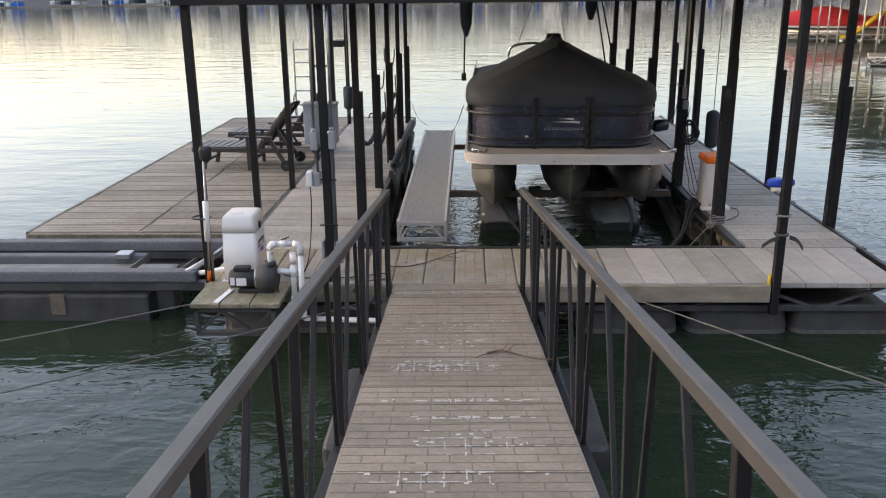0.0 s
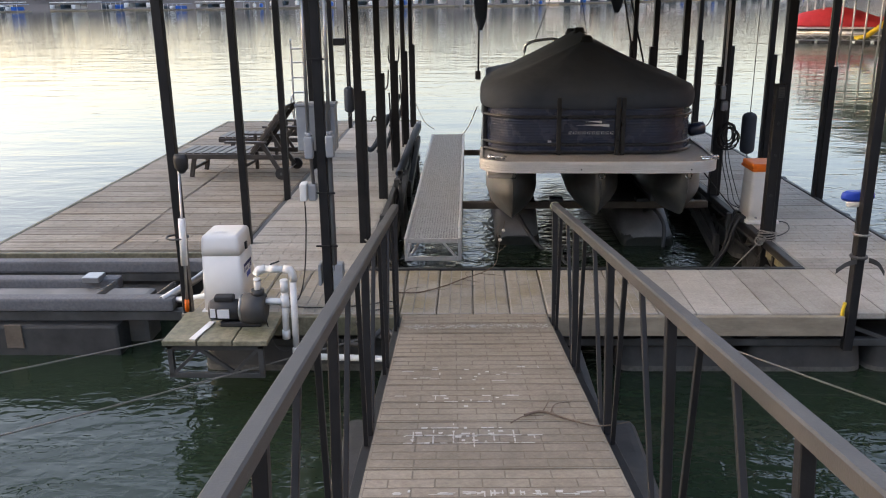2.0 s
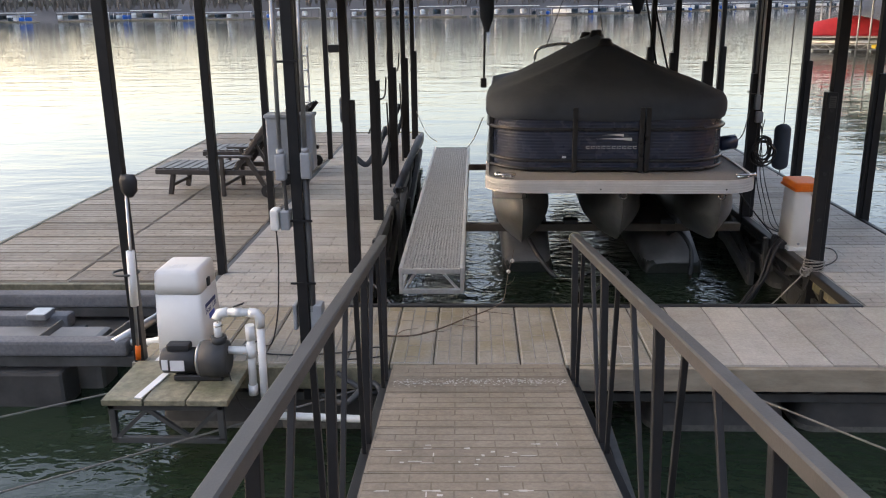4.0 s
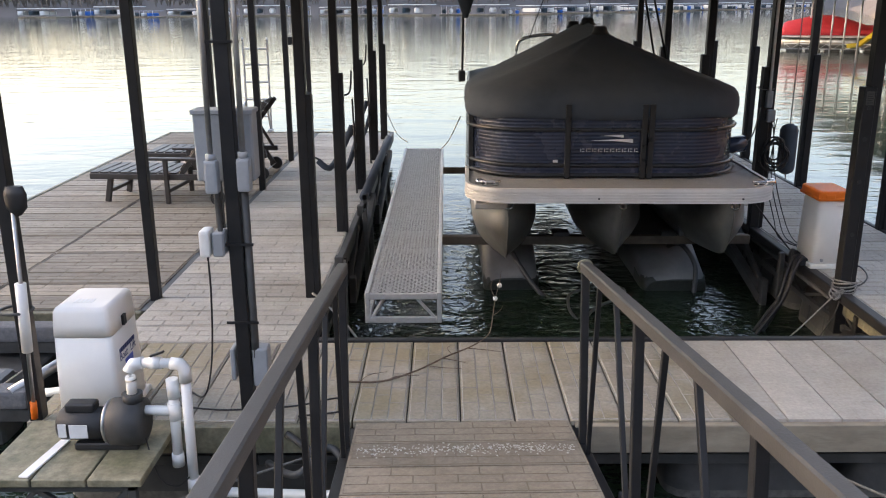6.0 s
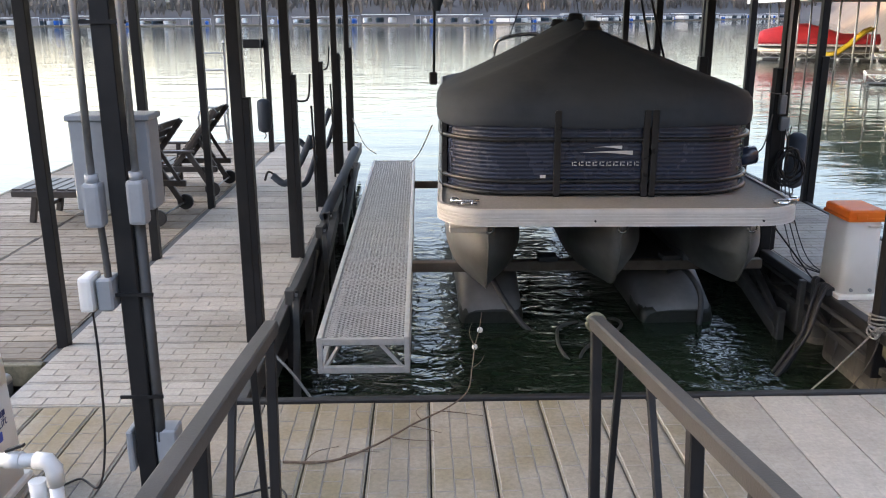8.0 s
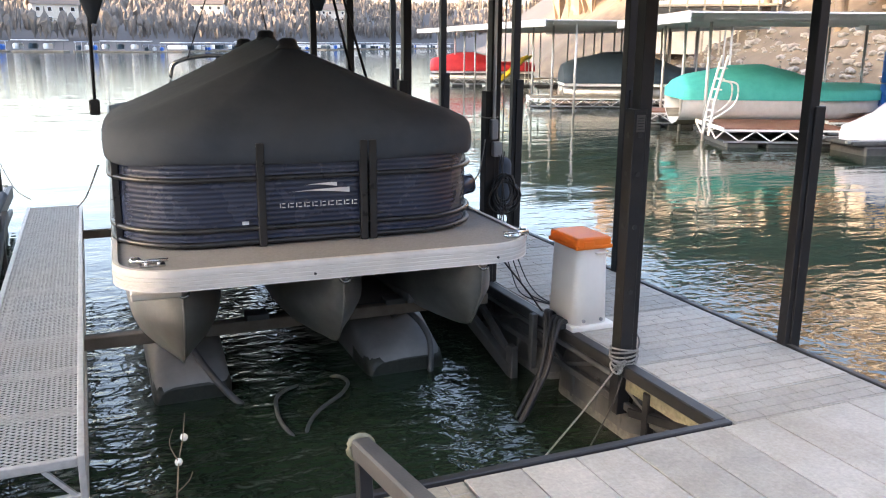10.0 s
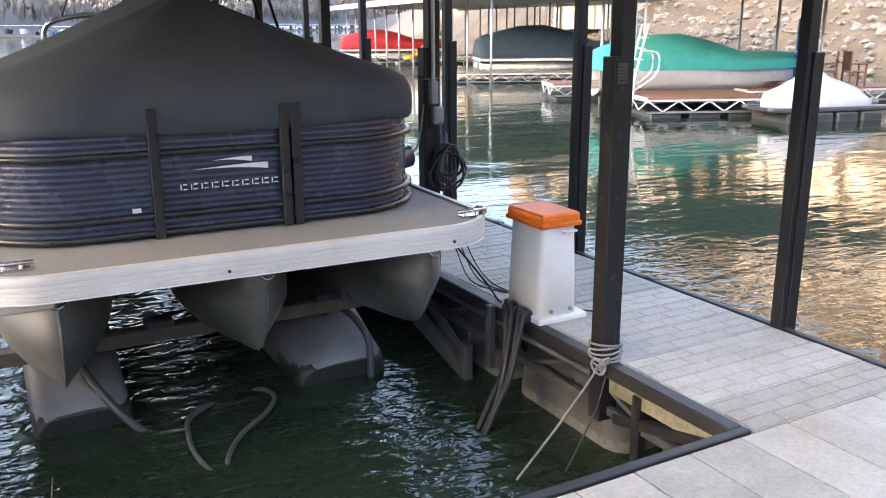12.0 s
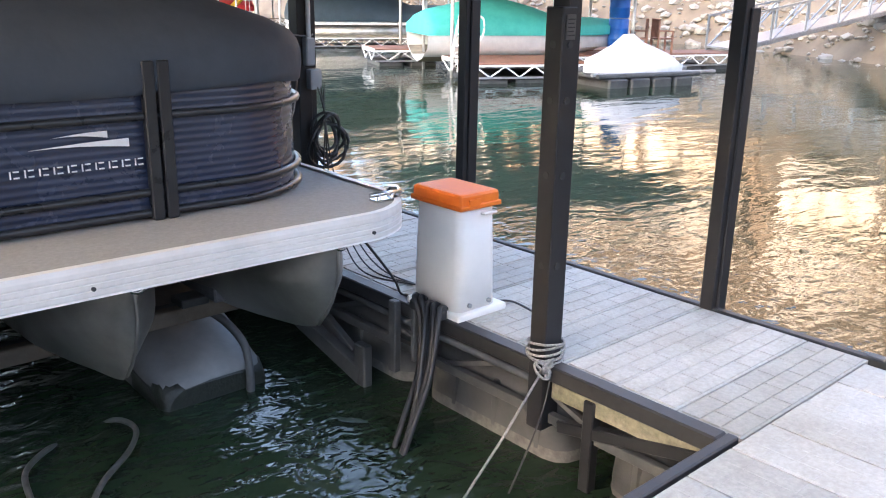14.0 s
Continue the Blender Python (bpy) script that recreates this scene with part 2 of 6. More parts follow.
def hazed_far_shore(m):
    """Beyond the lake the ground turns greyer and darker: haze and shade put into its colour."""
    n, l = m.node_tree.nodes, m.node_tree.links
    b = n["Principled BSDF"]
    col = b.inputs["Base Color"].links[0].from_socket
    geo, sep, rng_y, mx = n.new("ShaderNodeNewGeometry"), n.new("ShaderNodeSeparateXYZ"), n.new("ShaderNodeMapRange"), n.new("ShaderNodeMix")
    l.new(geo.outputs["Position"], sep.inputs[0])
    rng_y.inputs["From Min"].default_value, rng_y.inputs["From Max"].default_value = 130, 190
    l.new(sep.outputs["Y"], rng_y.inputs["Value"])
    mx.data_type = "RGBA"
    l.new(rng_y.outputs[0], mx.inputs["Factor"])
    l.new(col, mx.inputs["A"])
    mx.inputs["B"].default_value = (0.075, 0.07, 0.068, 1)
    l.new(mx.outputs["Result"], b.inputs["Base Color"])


hazed_far_shore(M_HILL)
M_TREE = mat("bare_winter_tree", (0.15, 0.112, 0.08), (0.31, 0.235, 0.16), 0.6, 0.95, bump=0.4, bscale=10)
M_HOUSE = mat("pale_house_siding", (0.50, 0.45, 0.38), (0.60, 0.55, 0.47), 2, 0.8)
M_SHINGLE = mat("brown_roof_shingle", (0.10, 0.08, 0.065), (0.16, 0.13, 0.11), 6, 0.9)
M_GLASS = mat("dark_window_glass", (0.02, 0.025, 0.03), (0.03, 0.035, 0.04), 3, 0.08, bump=0.0)
M_CONCRETE = mat("retaining_wall_concrete", (0.34, 0.32, 0.28), (0.46, 0.43, 0.38), 3, 0.9, bump=0.4, bscale=20)
M_DKBLUE = mat("blue_plastic_drum", (0.01, 0.10, 0.42), (0.015, 0.13, 0.5), 5, 0.4)
M_TANK = mat("grey_lift_tank", (0.12, 0.122, 0.12), (0.205, 0.20, 0.19), 3, 0.55, bump=0.1, bscale=30, stain=(0.10, 0.095, 0.08), stain_scale=2.0, stain_amount=0.6)
M_ALGAE = mat("black_waterline_algae", (0.010, 0.012, 0.009), (0.028, 0.03, 0.022), 25, 0.5, bump=0.4, bscale=60)
M_INK = mat("dark_blue_ink", (0.02, 0.03, 0.11), (0.03, 0.04, 0.15), 30, 0.5, bump=0.0)
M_SLIPROOF = mat("blue_grey_metal_roof", (0.16, 0.20, 0.27), (0.26, 0.30, 0.37), 1, 0.5, bump=0.05)
M_LABEL = mat("pale_printed_label", (0.62, 0.63, 0.64), (0.7, 0.71, 0.72), 20, 0.5)
M_BROWNBEAM = mat("rusty_brown_cross_beam", (0.095, 0.075, 0.055), (0.16, 0.13, 0.10), 8, 0.75, bump=0.2)


# ---- building helpers ----
def bm_new():
    return bmesh.new()


def add_box(bm, x0, x1, y0, y1, z0, z1, bevel=0.0, m=None, seg=1):
    r = bmesh.ops.create_cube(bm, size=1.0)
    vs = r["verts"]
    for v in vs:
        v.co = Vector((x0 + (v.co.x + 0.5) * (x1 - x0), y0 + (v.co.y + 0.5) * (y1 - y0), z0 + (v.co.z + 0.5) * (z1 - z0)))
    if m is not None:
        bmesh.ops.transform(bm, matrix=m, verts=vs)
    if bevel:
        es = list({e for v in vs for e in v.link_edges})
        bmesh.ops.bevel(bm, geom=es, offset=bevel, segments=seg, affect="EDGES", profile=0.6)
    return bm


def box(x0, x1, y0, y1, z0, z1, bevel=0.0, m=None, seg=1):
    return add_box(bm_new(), x0, x1, y0, y1, z0, z1, bevel, m, seg)


def add_beam(bm, a, b, w, h, bevel=0.0):
    """A straight bar of section w x h from a to b."""
    a, b = Vector(a), Vector(b)
    d = b - a
    q = d.to_track_quat("Y", "Z").to_matrix().to_4x4()
    add_box(bm, -w / 2, w / 2, 0, d.length, -h / 2, h / 2, bevel, Matrix.Translation(a) @ q)
    return bm


def beam(a, b, w, h, bevel=0.0):
    return add_beam(bm_new(), a, b, w, h, bevel)


def add_tube(bm, pts, r, seg=8, closed=False, cap=True):
    """A round bar along a polyline; r is one radius or one for each point."""
    pts = [Vector(p) for p in pts]
    n = len(pts)
    rs = r if isinstance(r, (list, tuple)) else [r] * n
    rings = []
    up = Vector((0, 0, 1))
    for i, p in enumerate(pts):
        if closed:
            d = pts[(i + 1) % n] - pts[i - 1]
        else:
            d = pts[min(i + 1, n - 1)] - pts[max(i - 1, 0)]
        d.normalize()
        s = d.cross(up)
        if s.length < 0.05:
            s = d.cross(Vector((1, 0, 0)))
        s.normalize()
        t = s.cross(d)
        rings.append([bm.verts.new(p + rs[i] * (math.cos(k * math.tau / seg) * s + math.sin(k * math.tau / seg) * t)) for k in range(seg)])
    for i in range(n if closed else n - 1):
        a, b = rings[i], rings[(i + 1) % n]
        for k in range(seg):
            f = bm.faces.new((a[k], a[(k + 1) % seg], b[(k + 1) % seg], b[k]))
            f.smooth = True
    if cap and not closed:
        bm.faces.new(rings[0][::-1])
        bm.faces.new(rings[-1])
    return bm


def tube(pts, r, seg=8, closed=False):
    return add_tube(bm_new(), pts, r, seg, closed)


def curve_pts(pts, n=8):
    """A smooth line through the points."""
    pts = [Vector(p) for p in pts]
    out = []
    for i in range(len(pts) - 1):
        p0, p1, p2, p3 = pts[max(i - 1, 0)], pts[i], pts[i + 1], pts[min(i + 2, len(pts) - 1)]
        for k in range(n):
            t = k / n
            out.append(0.5 * ((2 * p1) + (p2 - p0) * t + (2 * p0 - 5 * p1 + 4 * p2 - p3) * t * t + (3 * p1 - p0 - 3 * p2 + p3) * t ** 3))
    return out + [pts[-1]]


def add_loft(bm, rings, cap=True, smooth=True, closed=True):
    vs = [[bm.verts.new(p) for p in ring] for ring in rings]
    for a, b in zip(vs, vs[1:]):
        n = len(a)
        for k in range(n if closed else n - 1):
            f = bm.faces.new((a[k], a[(k + 1) % n], b[(k + 1) % n], b[k]))
            f.smooth = smooth
    if cap:
        bm.faces.new(vs[0][::-1])
        bm.faces.new(vs[-1])
    return bm


def part(name, bm, material, parent=None, label=""):
    bmesh.ops.recalc_face_normals(bm, faces=bm.faces)
    me = bpy.data.meshes.new(name)
    bm.to_mesh(me)
    bm.free()
    me.materials.append(material)
    ob = new(name, me)
    if parent is not None:
        ob.parent = parent
    if label:
        ob["label"] = label
    return ob


def piece(name, me, parent, m):
    ob = new(name, me)
    ob.parent = parent
    ob.matrix_basis = m
    return ob


def thing(name, label, category, group="", kind="", at=(0, 0, 0), rz=0.0):
    ob = new(name)
    ob.matrix_basis = pose(*at, 0, 0, rz)
    return tagged(ob, label, category, group, kind)


def single(name, bm, material, label, category, group="", kind=""):
    return tagged(part(name, bm, material), label, category, group, kind)


def mesh_of(bm, name, material):
    bmesh.ops.recalc_face_normals(bm, faces=bm.faces)
    me = bpy.data.meshes.new(name)
    bm.to_mesh(me)
    bm.free()
    me.materials.append(material)
    return me


# ---- ground, water, hills ----
def smooth_step(a, b, v):
    t = np.clip((v - a) / (b - a), 0, 1)
    return t * t * (3 - 2 * t)


def shore_x(y):
    """Where the bank across the cove meets the water."""
    return 31.2 + 0.5 * np.clip(y - 20, -16, 6) + 0.10 * np.clip(y - 26, 0, 40)


def far_shore_y(x):
    """The far shore; it draws back to the right."""
    return 215 + 1.2 * np.clip(x - 10, 0, 160)


def land_height(x, y):
    """Height of the land: lake bed, the near bank, the bank across the cove, the far hills, and an unseen ridge to the
    west, added to shade the dock and the left far shore.
    """
    right = x - shore_x(y) - 0.45 * np.maximum(0, y - 75)
    back = -(y + 3.5) - 0.05 * np.abs(x)
    far = y - far_shore_y(x)
    left = -x - 235
    hr = -3 + smooth_step(-3, 2.5, right) * 4.4 + np.clip(right - 2, 0, 70) * 0.66
    hb = -3 + smooth_step(-3, 4, back) * 4.3 + np.clip(back - 3, 0, 54) * 0.40
    hf = -3 + smooth_step(-10, 8, far) * 4 + np.clip(far, 0, 110) * (0.085 + 0.025 * np.sin(x * 0.021 + 1.0) + 0.13 * smooth_step(25, 120, x))
    hl = -3 + smooth_step(-12, 10, left) * 4 + np.clip(left, 0, 80) * 0.82 * smooth_step(340, 265, y)
    h = np.maximum.reduce([hr, hb, hf, hl])
    bump = np.sin(x * 0.31 + 1.3 * np.sin(y * 0.17)) * np.cos(y * 0.27 + np.sin(x * 0.13)) * 0.5
    return h + np.where(h > 0.6, bump * np.minimum(1, h * 0.2), 0)


def axis(lo, hi, inner_lo, inner_hi, fine):
    mid = list(np.arange(inner_lo, inner_hi, fine))
    out, v, step = [], inner_hi, fine
    while v < hi:
        out.append(v)
        step *= 1.16
        v += step
    low, v, step = [], inner_lo, fine
    while v > lo:
        step *= 1.16
        v -= step
        low.append(v)
    return np.array(low[::-1] + mid + out + [hi])


gx, gy = axis(-900, 900, -20, 70, 1.6), axis(-300, 900, -40, 80, 1.6)
GX, GY = np.meshgrid(gx, gy, indexing="ij")
GZ = land_height(GX, GY)
ground_mesh = bpy.data.meshes.new("ground")
nx, ny = GX.shape
idx = np.arange(nx * ny).reshape(nx, ny)
quads = np.stack([idx[:-1, :-1], idx[1:, :-1], idx[1:, 1:], idx[:-1, 1:]], -1).reshape(-1, 4)
ground_mesh.from_pydata(np.stack([GX, GY, GZ], -1).reshape(-1, 3).tolist(), [], quads.tolist())
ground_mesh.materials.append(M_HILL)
for poly in ground_mesh.polygons:
    poly.use_smooth = True
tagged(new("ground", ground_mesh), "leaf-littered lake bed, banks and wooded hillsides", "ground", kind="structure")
water_bm = bm_new()
vs = [water_bm.verts.new(p) for p in ((-900, -300, WATER), (900, -300, WATER), (900, 900, WATER), (-900, 900, WATER))]
water_bm.faces.new(vs)
single("water", water_bm, M_WATER, "dark green rippled lake water reflecting the sky", "water", kind="structure")

# ---- dock floor panels ----
PITCH = 0.30


def brick_panel(length, width=0.288, rows=3, brick=0.2, thick=0.045, lug=0.006):
    """A moulded deck panel along x, one piece, with raised bricks on its face; lug: how far they stand up."""
    bm = bm_new()
    n = max(2, round(length / (brick / 2)))
    xs = [0.0, 0.012] + [0.012 + (length - 0.024) * k / n for k in range(1, n)] + [length - 0.012, length]
    ys = [-width / 2, -width / 2 + 0.010] + [-width / 2 + 0.010 + (width - 0.020) * k / rows for k in range(1, rows)] + [width / 2 - 0.010, width / 2]
    vs = [[bm.verts.new((x, y, -lug)) for y in ys] for x in xs]
    faces = {}
    for i in range(len(xs) - 1):
        for j in range(len(ys) - 1):
            faces[i, j] = bm.faces.new((vs[i][j], vs[i + 1][j], vs[i + 1][j + 1], vs[i][j + 1]))
    cells = []
    for j in range(1, rows + 1):
        i = 1
        if j % 2 == 0:
            cells.append([faces[1, j]])
            i = 2
        while i <= n:
            cells.append([faces[i, j]] + ([faces[i + 1, j]] if i + 1 <= n else []))
            i += 2
    joints = []
    for c in cells:
        if len(c) == 2:
            joints += [e for e in c[0].edges if e in list(c[1].edges)]
    bmesh.ops.dissolve_edges(bm, edges=joints, use_verts=False)
    bricks = [f for f in bm.faces if min(v.co.x for v in f.verts) > 0.006 and max(v.co.x for v in f.verts) < length - 0.006 and min(v.co.y for v in f.verts) > ys[0] + 0.005 and max(v.co.y for v in f.verts) < ys[-1] - 0.005]
    grooves = bmesh.ops.inset_individual(bm, faces=bricks, thickness=0.0026, depth=0.0)["faces"]
    grooves += bmesh.ops.inset_individual(bm, faces=bricks, thickness=0.0022, depth=lug)["faces"]
    for f in grooves:
        f.material_index = 1
    rim = [e for e in bm.edges if e.is_boundary]
    r = bmesh.ops.extrude_edge_only(bm, edges=rim)
    for v in r["geom"]:
        if isinstance(v, bmesh.types.BMVert):
            v.co.z = -thick
    return bm


def dock_floor(name, label):
    return tagged(new(name), label, "dock floor", kind="structure")


X_IN, X_MID, X_OUT = -1.32, -2.60, -5.20
Y_FRONT, Y_SLIP, Y_END = 6.95, 8.09, 17.75
X_R0, X_R1 = 2.74, 3.96

# ---- gangway ----
gangway = tagged(new("gangway"), "sloping brown-decked gangway with dark steel railings", "gangway")
gangway.matrix_basis = pose(-0.249, 6.93, 0.004, -7.85, 0, 1.23)
G_LEN, G_HALF = 9.6, 0.575
for sx in (-1, 1):
    part("stringer", box(sx * 0.60 - 0.03, sx * 0.60 + 0.03, -G_LEN, 0.0, -0.20, -0.03, 0.004), M_STEEL, gangway)
    part("top_rail", box(sx * 0.605 - 0.026, sx * 0.605 + 0.026, -G_LEN, -0.22, 0.858, 0.912, 0.006), M_RAIL, gangway, "worn grey-brown square top rail")
    y = -0.26
    while y > -G_LEN + 0.1:
        part("baluster", box(sx * 0.605 - 0.019, sx * 0.605 + 0.019, y - 0.019, y + 0.019, -0.1, 0.86, 0.003), M_STEEL, gangway)
        # two leaning bars between one upright and the next
        if y - 1.0 < -G_LEN:
            break
        part("brace", beam((sx * 0.605, y - 0.14, -0.05), (sx * 0.605, y - 0.36, 0.86), 0.022, 0.022, 0.002), M_STEEL, gangway)
        part("brace", beam((sx * 0.605, y - 0.69, 0.86), (sx * 0.605, y - 0.99, -0.05), 0.022, 0.022, 0.002), M_STEEL, gangway)
        y -= 1.08 if y > -1.0 else 1.16
part("end_wrap", tube([(0.605 + 0.034 * math.cos(a), -0.25, 0.885 + 0.032 * math.sin(a)) for a in np.linspace(0, math.tau, 17)[:-1]], 0.008, 6, True), M_WETWOOD, gangway, "yellowed cord wrapped on the rail end")

# ---- posts and roof ----
ROOF_Z = 2.68
posts = tagged(new("roof_posts"), "dark bronze steel square roof posts with pile sleeves", "posts", kind="structure")


def roof_post(x, y, sleeve=None, h=0.036):
    part("roof_post", box(x - h, x + h, y - h, y + h, -0.30, ROOF_Z, 0.004), M_STEEL, posts)
    if sleeve:
        dx, dy, top = sleeve
        part("pile_sleeve", box(x + dx - h - 0.003, x + dx + h + 0.003, y + dy - h - 0.005, y + dy + h + 0.005, -0.34, top, 0.005), M_STEEL, posts, "square pile sleeve with bolt holes")


for y in (8.97, 10.95, 12.95, 14.95, 16.88):
    roof_post(-2.58, y)
for y in (9.0, 10.95, 12.95, 14.95, 16.9):
    roof_post(-1.385, y, (0.035, 0.01, 1.55))
for y in (9.07, 11.07, 13.1, 15.1, 16.9):
    roof_post(2.80, y, (-0.045, -0.01, 1.58), 0.043)
for y in (8.95, 10.95, 13.0, 15.0, 16.9):
    roof_post(3.99, y, (0.04, -0.01, 1.58), 0.038)
roof_post(-2.58, 7.0)
roof_post(-1.425, 7.03)
roof_post(2.72, 6.93)
for z in (0.06, 0.47, 0.88, 1.20, 1.43):
    part("bolt_hole", tube([(2.757, 9.006, z), (2.757, 9.0125, z)], 0.016, 10), M_RUBBER, posts, "drilled bolt hole")
    part("bolt_hole", tube([(2.7055, 9.06, z), (2.712, 9.06, z)], 0.016, 10), M_RUBBER, posts, "drilled bolt hole")
part("maker_plate", box(2.727, 2.785, 9.0075, 9.0115, 1.45, 1.55, 0.001), M_RAIL, posts, "dark embossed maker's plate")
for k in range(5):
    part("plate_line", box(2.735, 2.777 - 0.006 * (k % 2), 9.0055, 9.0078, 1.465 + 0.016 * k, 1.470 + 0.016 * k), M_STEEL, posts)
roof = tagged(new("dock_roof"), "low dock roof of metal sheet on steel beams", "roof", kind="structure")
part("roof_sheet", box(-2.85, 4.25, 6.8, 17.3, ROOF_Z + 0.20, ROOF_Z + 0.24), M_ROOF, roof)
for x in (-2.61, -1.40, 2.80, 3.99):
    part("roof_beam", box(x - 0.05, x + 0.05, 6.85, 17.2, ROOF_Z, ROOF_Z + 0.12, 0.004), M_STEEL, roof)
for y in np.arange(7.0, 17.3, 1.45):
    part("rafter", box(-2.8, 4.2, y - 0.04, y + 0.04, ROOF_Z + 0.12, ROOF_Z + 0.2, 0.004), M_STEEL, roof)
part("front_beam", box(-2.66, 2.8, 6.87, 6.95, 2.53, 2.63, 0.005), M_STEEL, roof)

# ---- dock frames and floats ----
frame_front = tagged(new("dock_frame"), "steel dock frame with wooden fascia board and black floats", "dock frame", kind="structure")
part("fascia_board", box(0.36, 2.67, 6.90, 6.945, -0.175, -0.012, 0.004), M_WOOD, frame_front, "pale weathered fascia plank")
part("fascia_board", box(-2.3, -0.87, 6.90, 6.945, -0.17, -0.012, 0.004), M_WETWOOD, frame_front)
part("slip_edge", box(X_IN, X_R0 + 0.06, Y_SLIP - 0.005, Y_SLIP + 0.045, -0.10, 0.006, 0.006), M_RUBBER, frame_front, "black rubber edge strip")
part("lower_rail", box(-2.6, 4.0, 7.0, 7.06, -0.30, -0.24, 0.004), M_GALVDULL, frame_front)
part("lower_rail", box(-2.6, 4.0, 7.95, 8.01, -0.30, -0.24, 0.004), M_GALVDULL, frame_front)
for k, x in enumerate(np.arange(-2.4, 4.0, 0.62)):
    a, b = (-0.28, -0.06) if k % 2 else (-0.06, -0.28)
    for y in (7.03, 7.98):
        part("truss_web", beam((x, y, a), (x + 0.6, y, b), 0.03, 0.03), M_GALVDULL, frame_front)


def float_drum(parent, x0, x1, y0, y1, top=-0.28):
    rings = []
    for z, o in ((-0.95, 0.05), (-0.9, 0.0), (-0.62, -0.022), (-0.48, -0.026), (top - 0.09, -0.008), (top - 0.03, 0.005), (top, 0.05)):
        ring = []
        for cx, cy, a0 in ((x1 - 0.1, y1 - 0.1, 0), (x0 + 0.1, y1 - 0.1, 90), (x0 + 0.1, y0 + 0.1, 180), (x1 - 0.1, y0 + 0.1, 270)):
            ring += [(cx + (0.1 - o) * math.cos(radians(a)), cy + (0.1 - o) * math.sin(radians(a)), z) for a in range(a0, a0 + 91, 30)]
        rings.append(ring)
    drum = part("float", add_loft(bm_new(), rings), M_FLOAT, parent, "grey-black plastic float")
    band = []
    for z, o in ((-0.575, 0.028), (-0.535, 0.0285), (-0.505, 0.0275)):
        ring = []
        for cx, cy, a0 in ((x1 - 0.1, y1 - 0.1, 0), (x0 + 0.1, y1 - 0.1, 90), (x0 + 0.1, y0 + 0.1, 180), (x1 - 0.1, y0 + 0.1, 270)):
            ring += [(cx + (0.1 + o) * math.cos(radians(a)), cy + (0.1 + o) * math.sin(radians(a)), z + (0.018 * math.sin(a * 0.21 + x0 * 9 + y0 * 5) if z > -0.51 else 0)) for a in range(a0, a0 + 91, 30)]
        band.append(ring)
    part("scum_line", add_loft(bm_new(), band, cap=False), M_SCUM, drum, "pale dried scum at the waterline")


for x in (-2.5, -1.7, 0.95, 2.0, 3.0):
    float_drum(frame_front, x, x + 0.92, 7.08, 7.95)
frame_left = tagged(new("dock_frame"), "dark steel frame and floats under the left dock", "dock frame", kind="structure")
part("slip_edge", box(X_IN, X_IN + 0.06, Y_SLIP + 0.05, Y_END, -0.16, -0.004, 0.006), M_GALVDULL, frame_left)
part("slip_edge", box(X_IN - 0.02, X_IN + 0.03, Y_SLIP + 0.05, Y_END, -0.40, -0.33, 0.006), M_GALVDULL, frame_left)
part("slip_edge", box(X_OUT - 0.05, X_OUT, 8.72, Y_END, -0.14, 0.004, 0.006), M_WETWOOD, frame_left)
part("slip_edge", box(X_OUT, X_MID, 8.66, 8.715, -0.15, -0.01, 0.006), M_WETWOOD, frame_left, "dark mossy end board")
part("slip_edge", box(X_OUT - 0.05, X_IN, Y_END, Y_END + 0.05, -0.14, 0.004, 0.006), M_WETWOOD, frame_left)
part("seam_strip", box(X_MID - 0.045, X_MID + 0.03, 8.72, Y_END, -0.04, -0.012, 0.003), M_GALVDULL, frame_left, "dark metal strip between the dock sections")
for y in np.arange(8.4, 17.0, 1.55):
    float_drum(frame_left, -2.5, -1.36, y, y + 1.2)
    float_drum(frame_left, X_OUT + 0.05, X_MID - 0.1, y + 0.4, y + 1.5)
frame_right = tagged(new("dock_frame"), "dark steel frame, yellowed board and floats under the narrow dock", "dock frame", kind="structure")
part("slip_edge", box(X_R0 - 0.02, X_R0 + 0.065, Y_SLIP + 0.05, Y_END, -0.075, 0.004, 0.008), M_RUBBER, frame_right, "dark rounded edge rail")
part("side_board", box(X_R0 + 0.015, X_R0 + 0.05, Y_SLIP + 0.03, 9.0, -0.17, -0.08, 0.004), M_WETWOOD, frame_right, "yellowed algae-stained board")
part("side_pipe", tube([(X_R0 + 0.02, 9.1, -0.12), (X_R0 + 0.02, 14.0, -0.12)], 0.02, 8), M_GALVDULL, frame_right)
part("lower_rail", box(X_R0 + 0.02, X_R0 + 0.06, Y_SLIP, Y_END, -0.31, -0.26, 0.004), M_GALVDULL, frame_right)
for k, y in enumerate(np.arange(8.15, 16.5, 0.55)):
    a, b = (-0.28, -0.09) if k % 2 else (-0.09, -0.28)
    part("truss_web", beam((X_R0 + 0.045, y, a), (X_R0 + 0.045, y + 0.53, b), 0.025, 0.025), M_GALVDULL, frame_right)
part("slip_edge", box(X_R1, X_R1 + 0.05, 6.95, Y_END, -0.14, 0.006, 0.006), M_RUBBER, frame_right, "dark outer edge strip")
for y, length in [(8.40, 0.30)] + [(v, 0.98) for v in np.arange(8.98, 16.5, 1.16)]:
    float_drum(frame_right, X_R0 + 0.10, X_R1 - 0.1, y, y + length, -0.21)
    for k in range(max(1, int(length / 0.3))):
        part("float_rib", box(X_R0 + 0.072, X_R0 + 0.115, y + 0.12 + 0.3 * k, y + 0.17 + 0.3 * k, -0.62, -0.26, 0.012), M_FLOAT, frame_right)
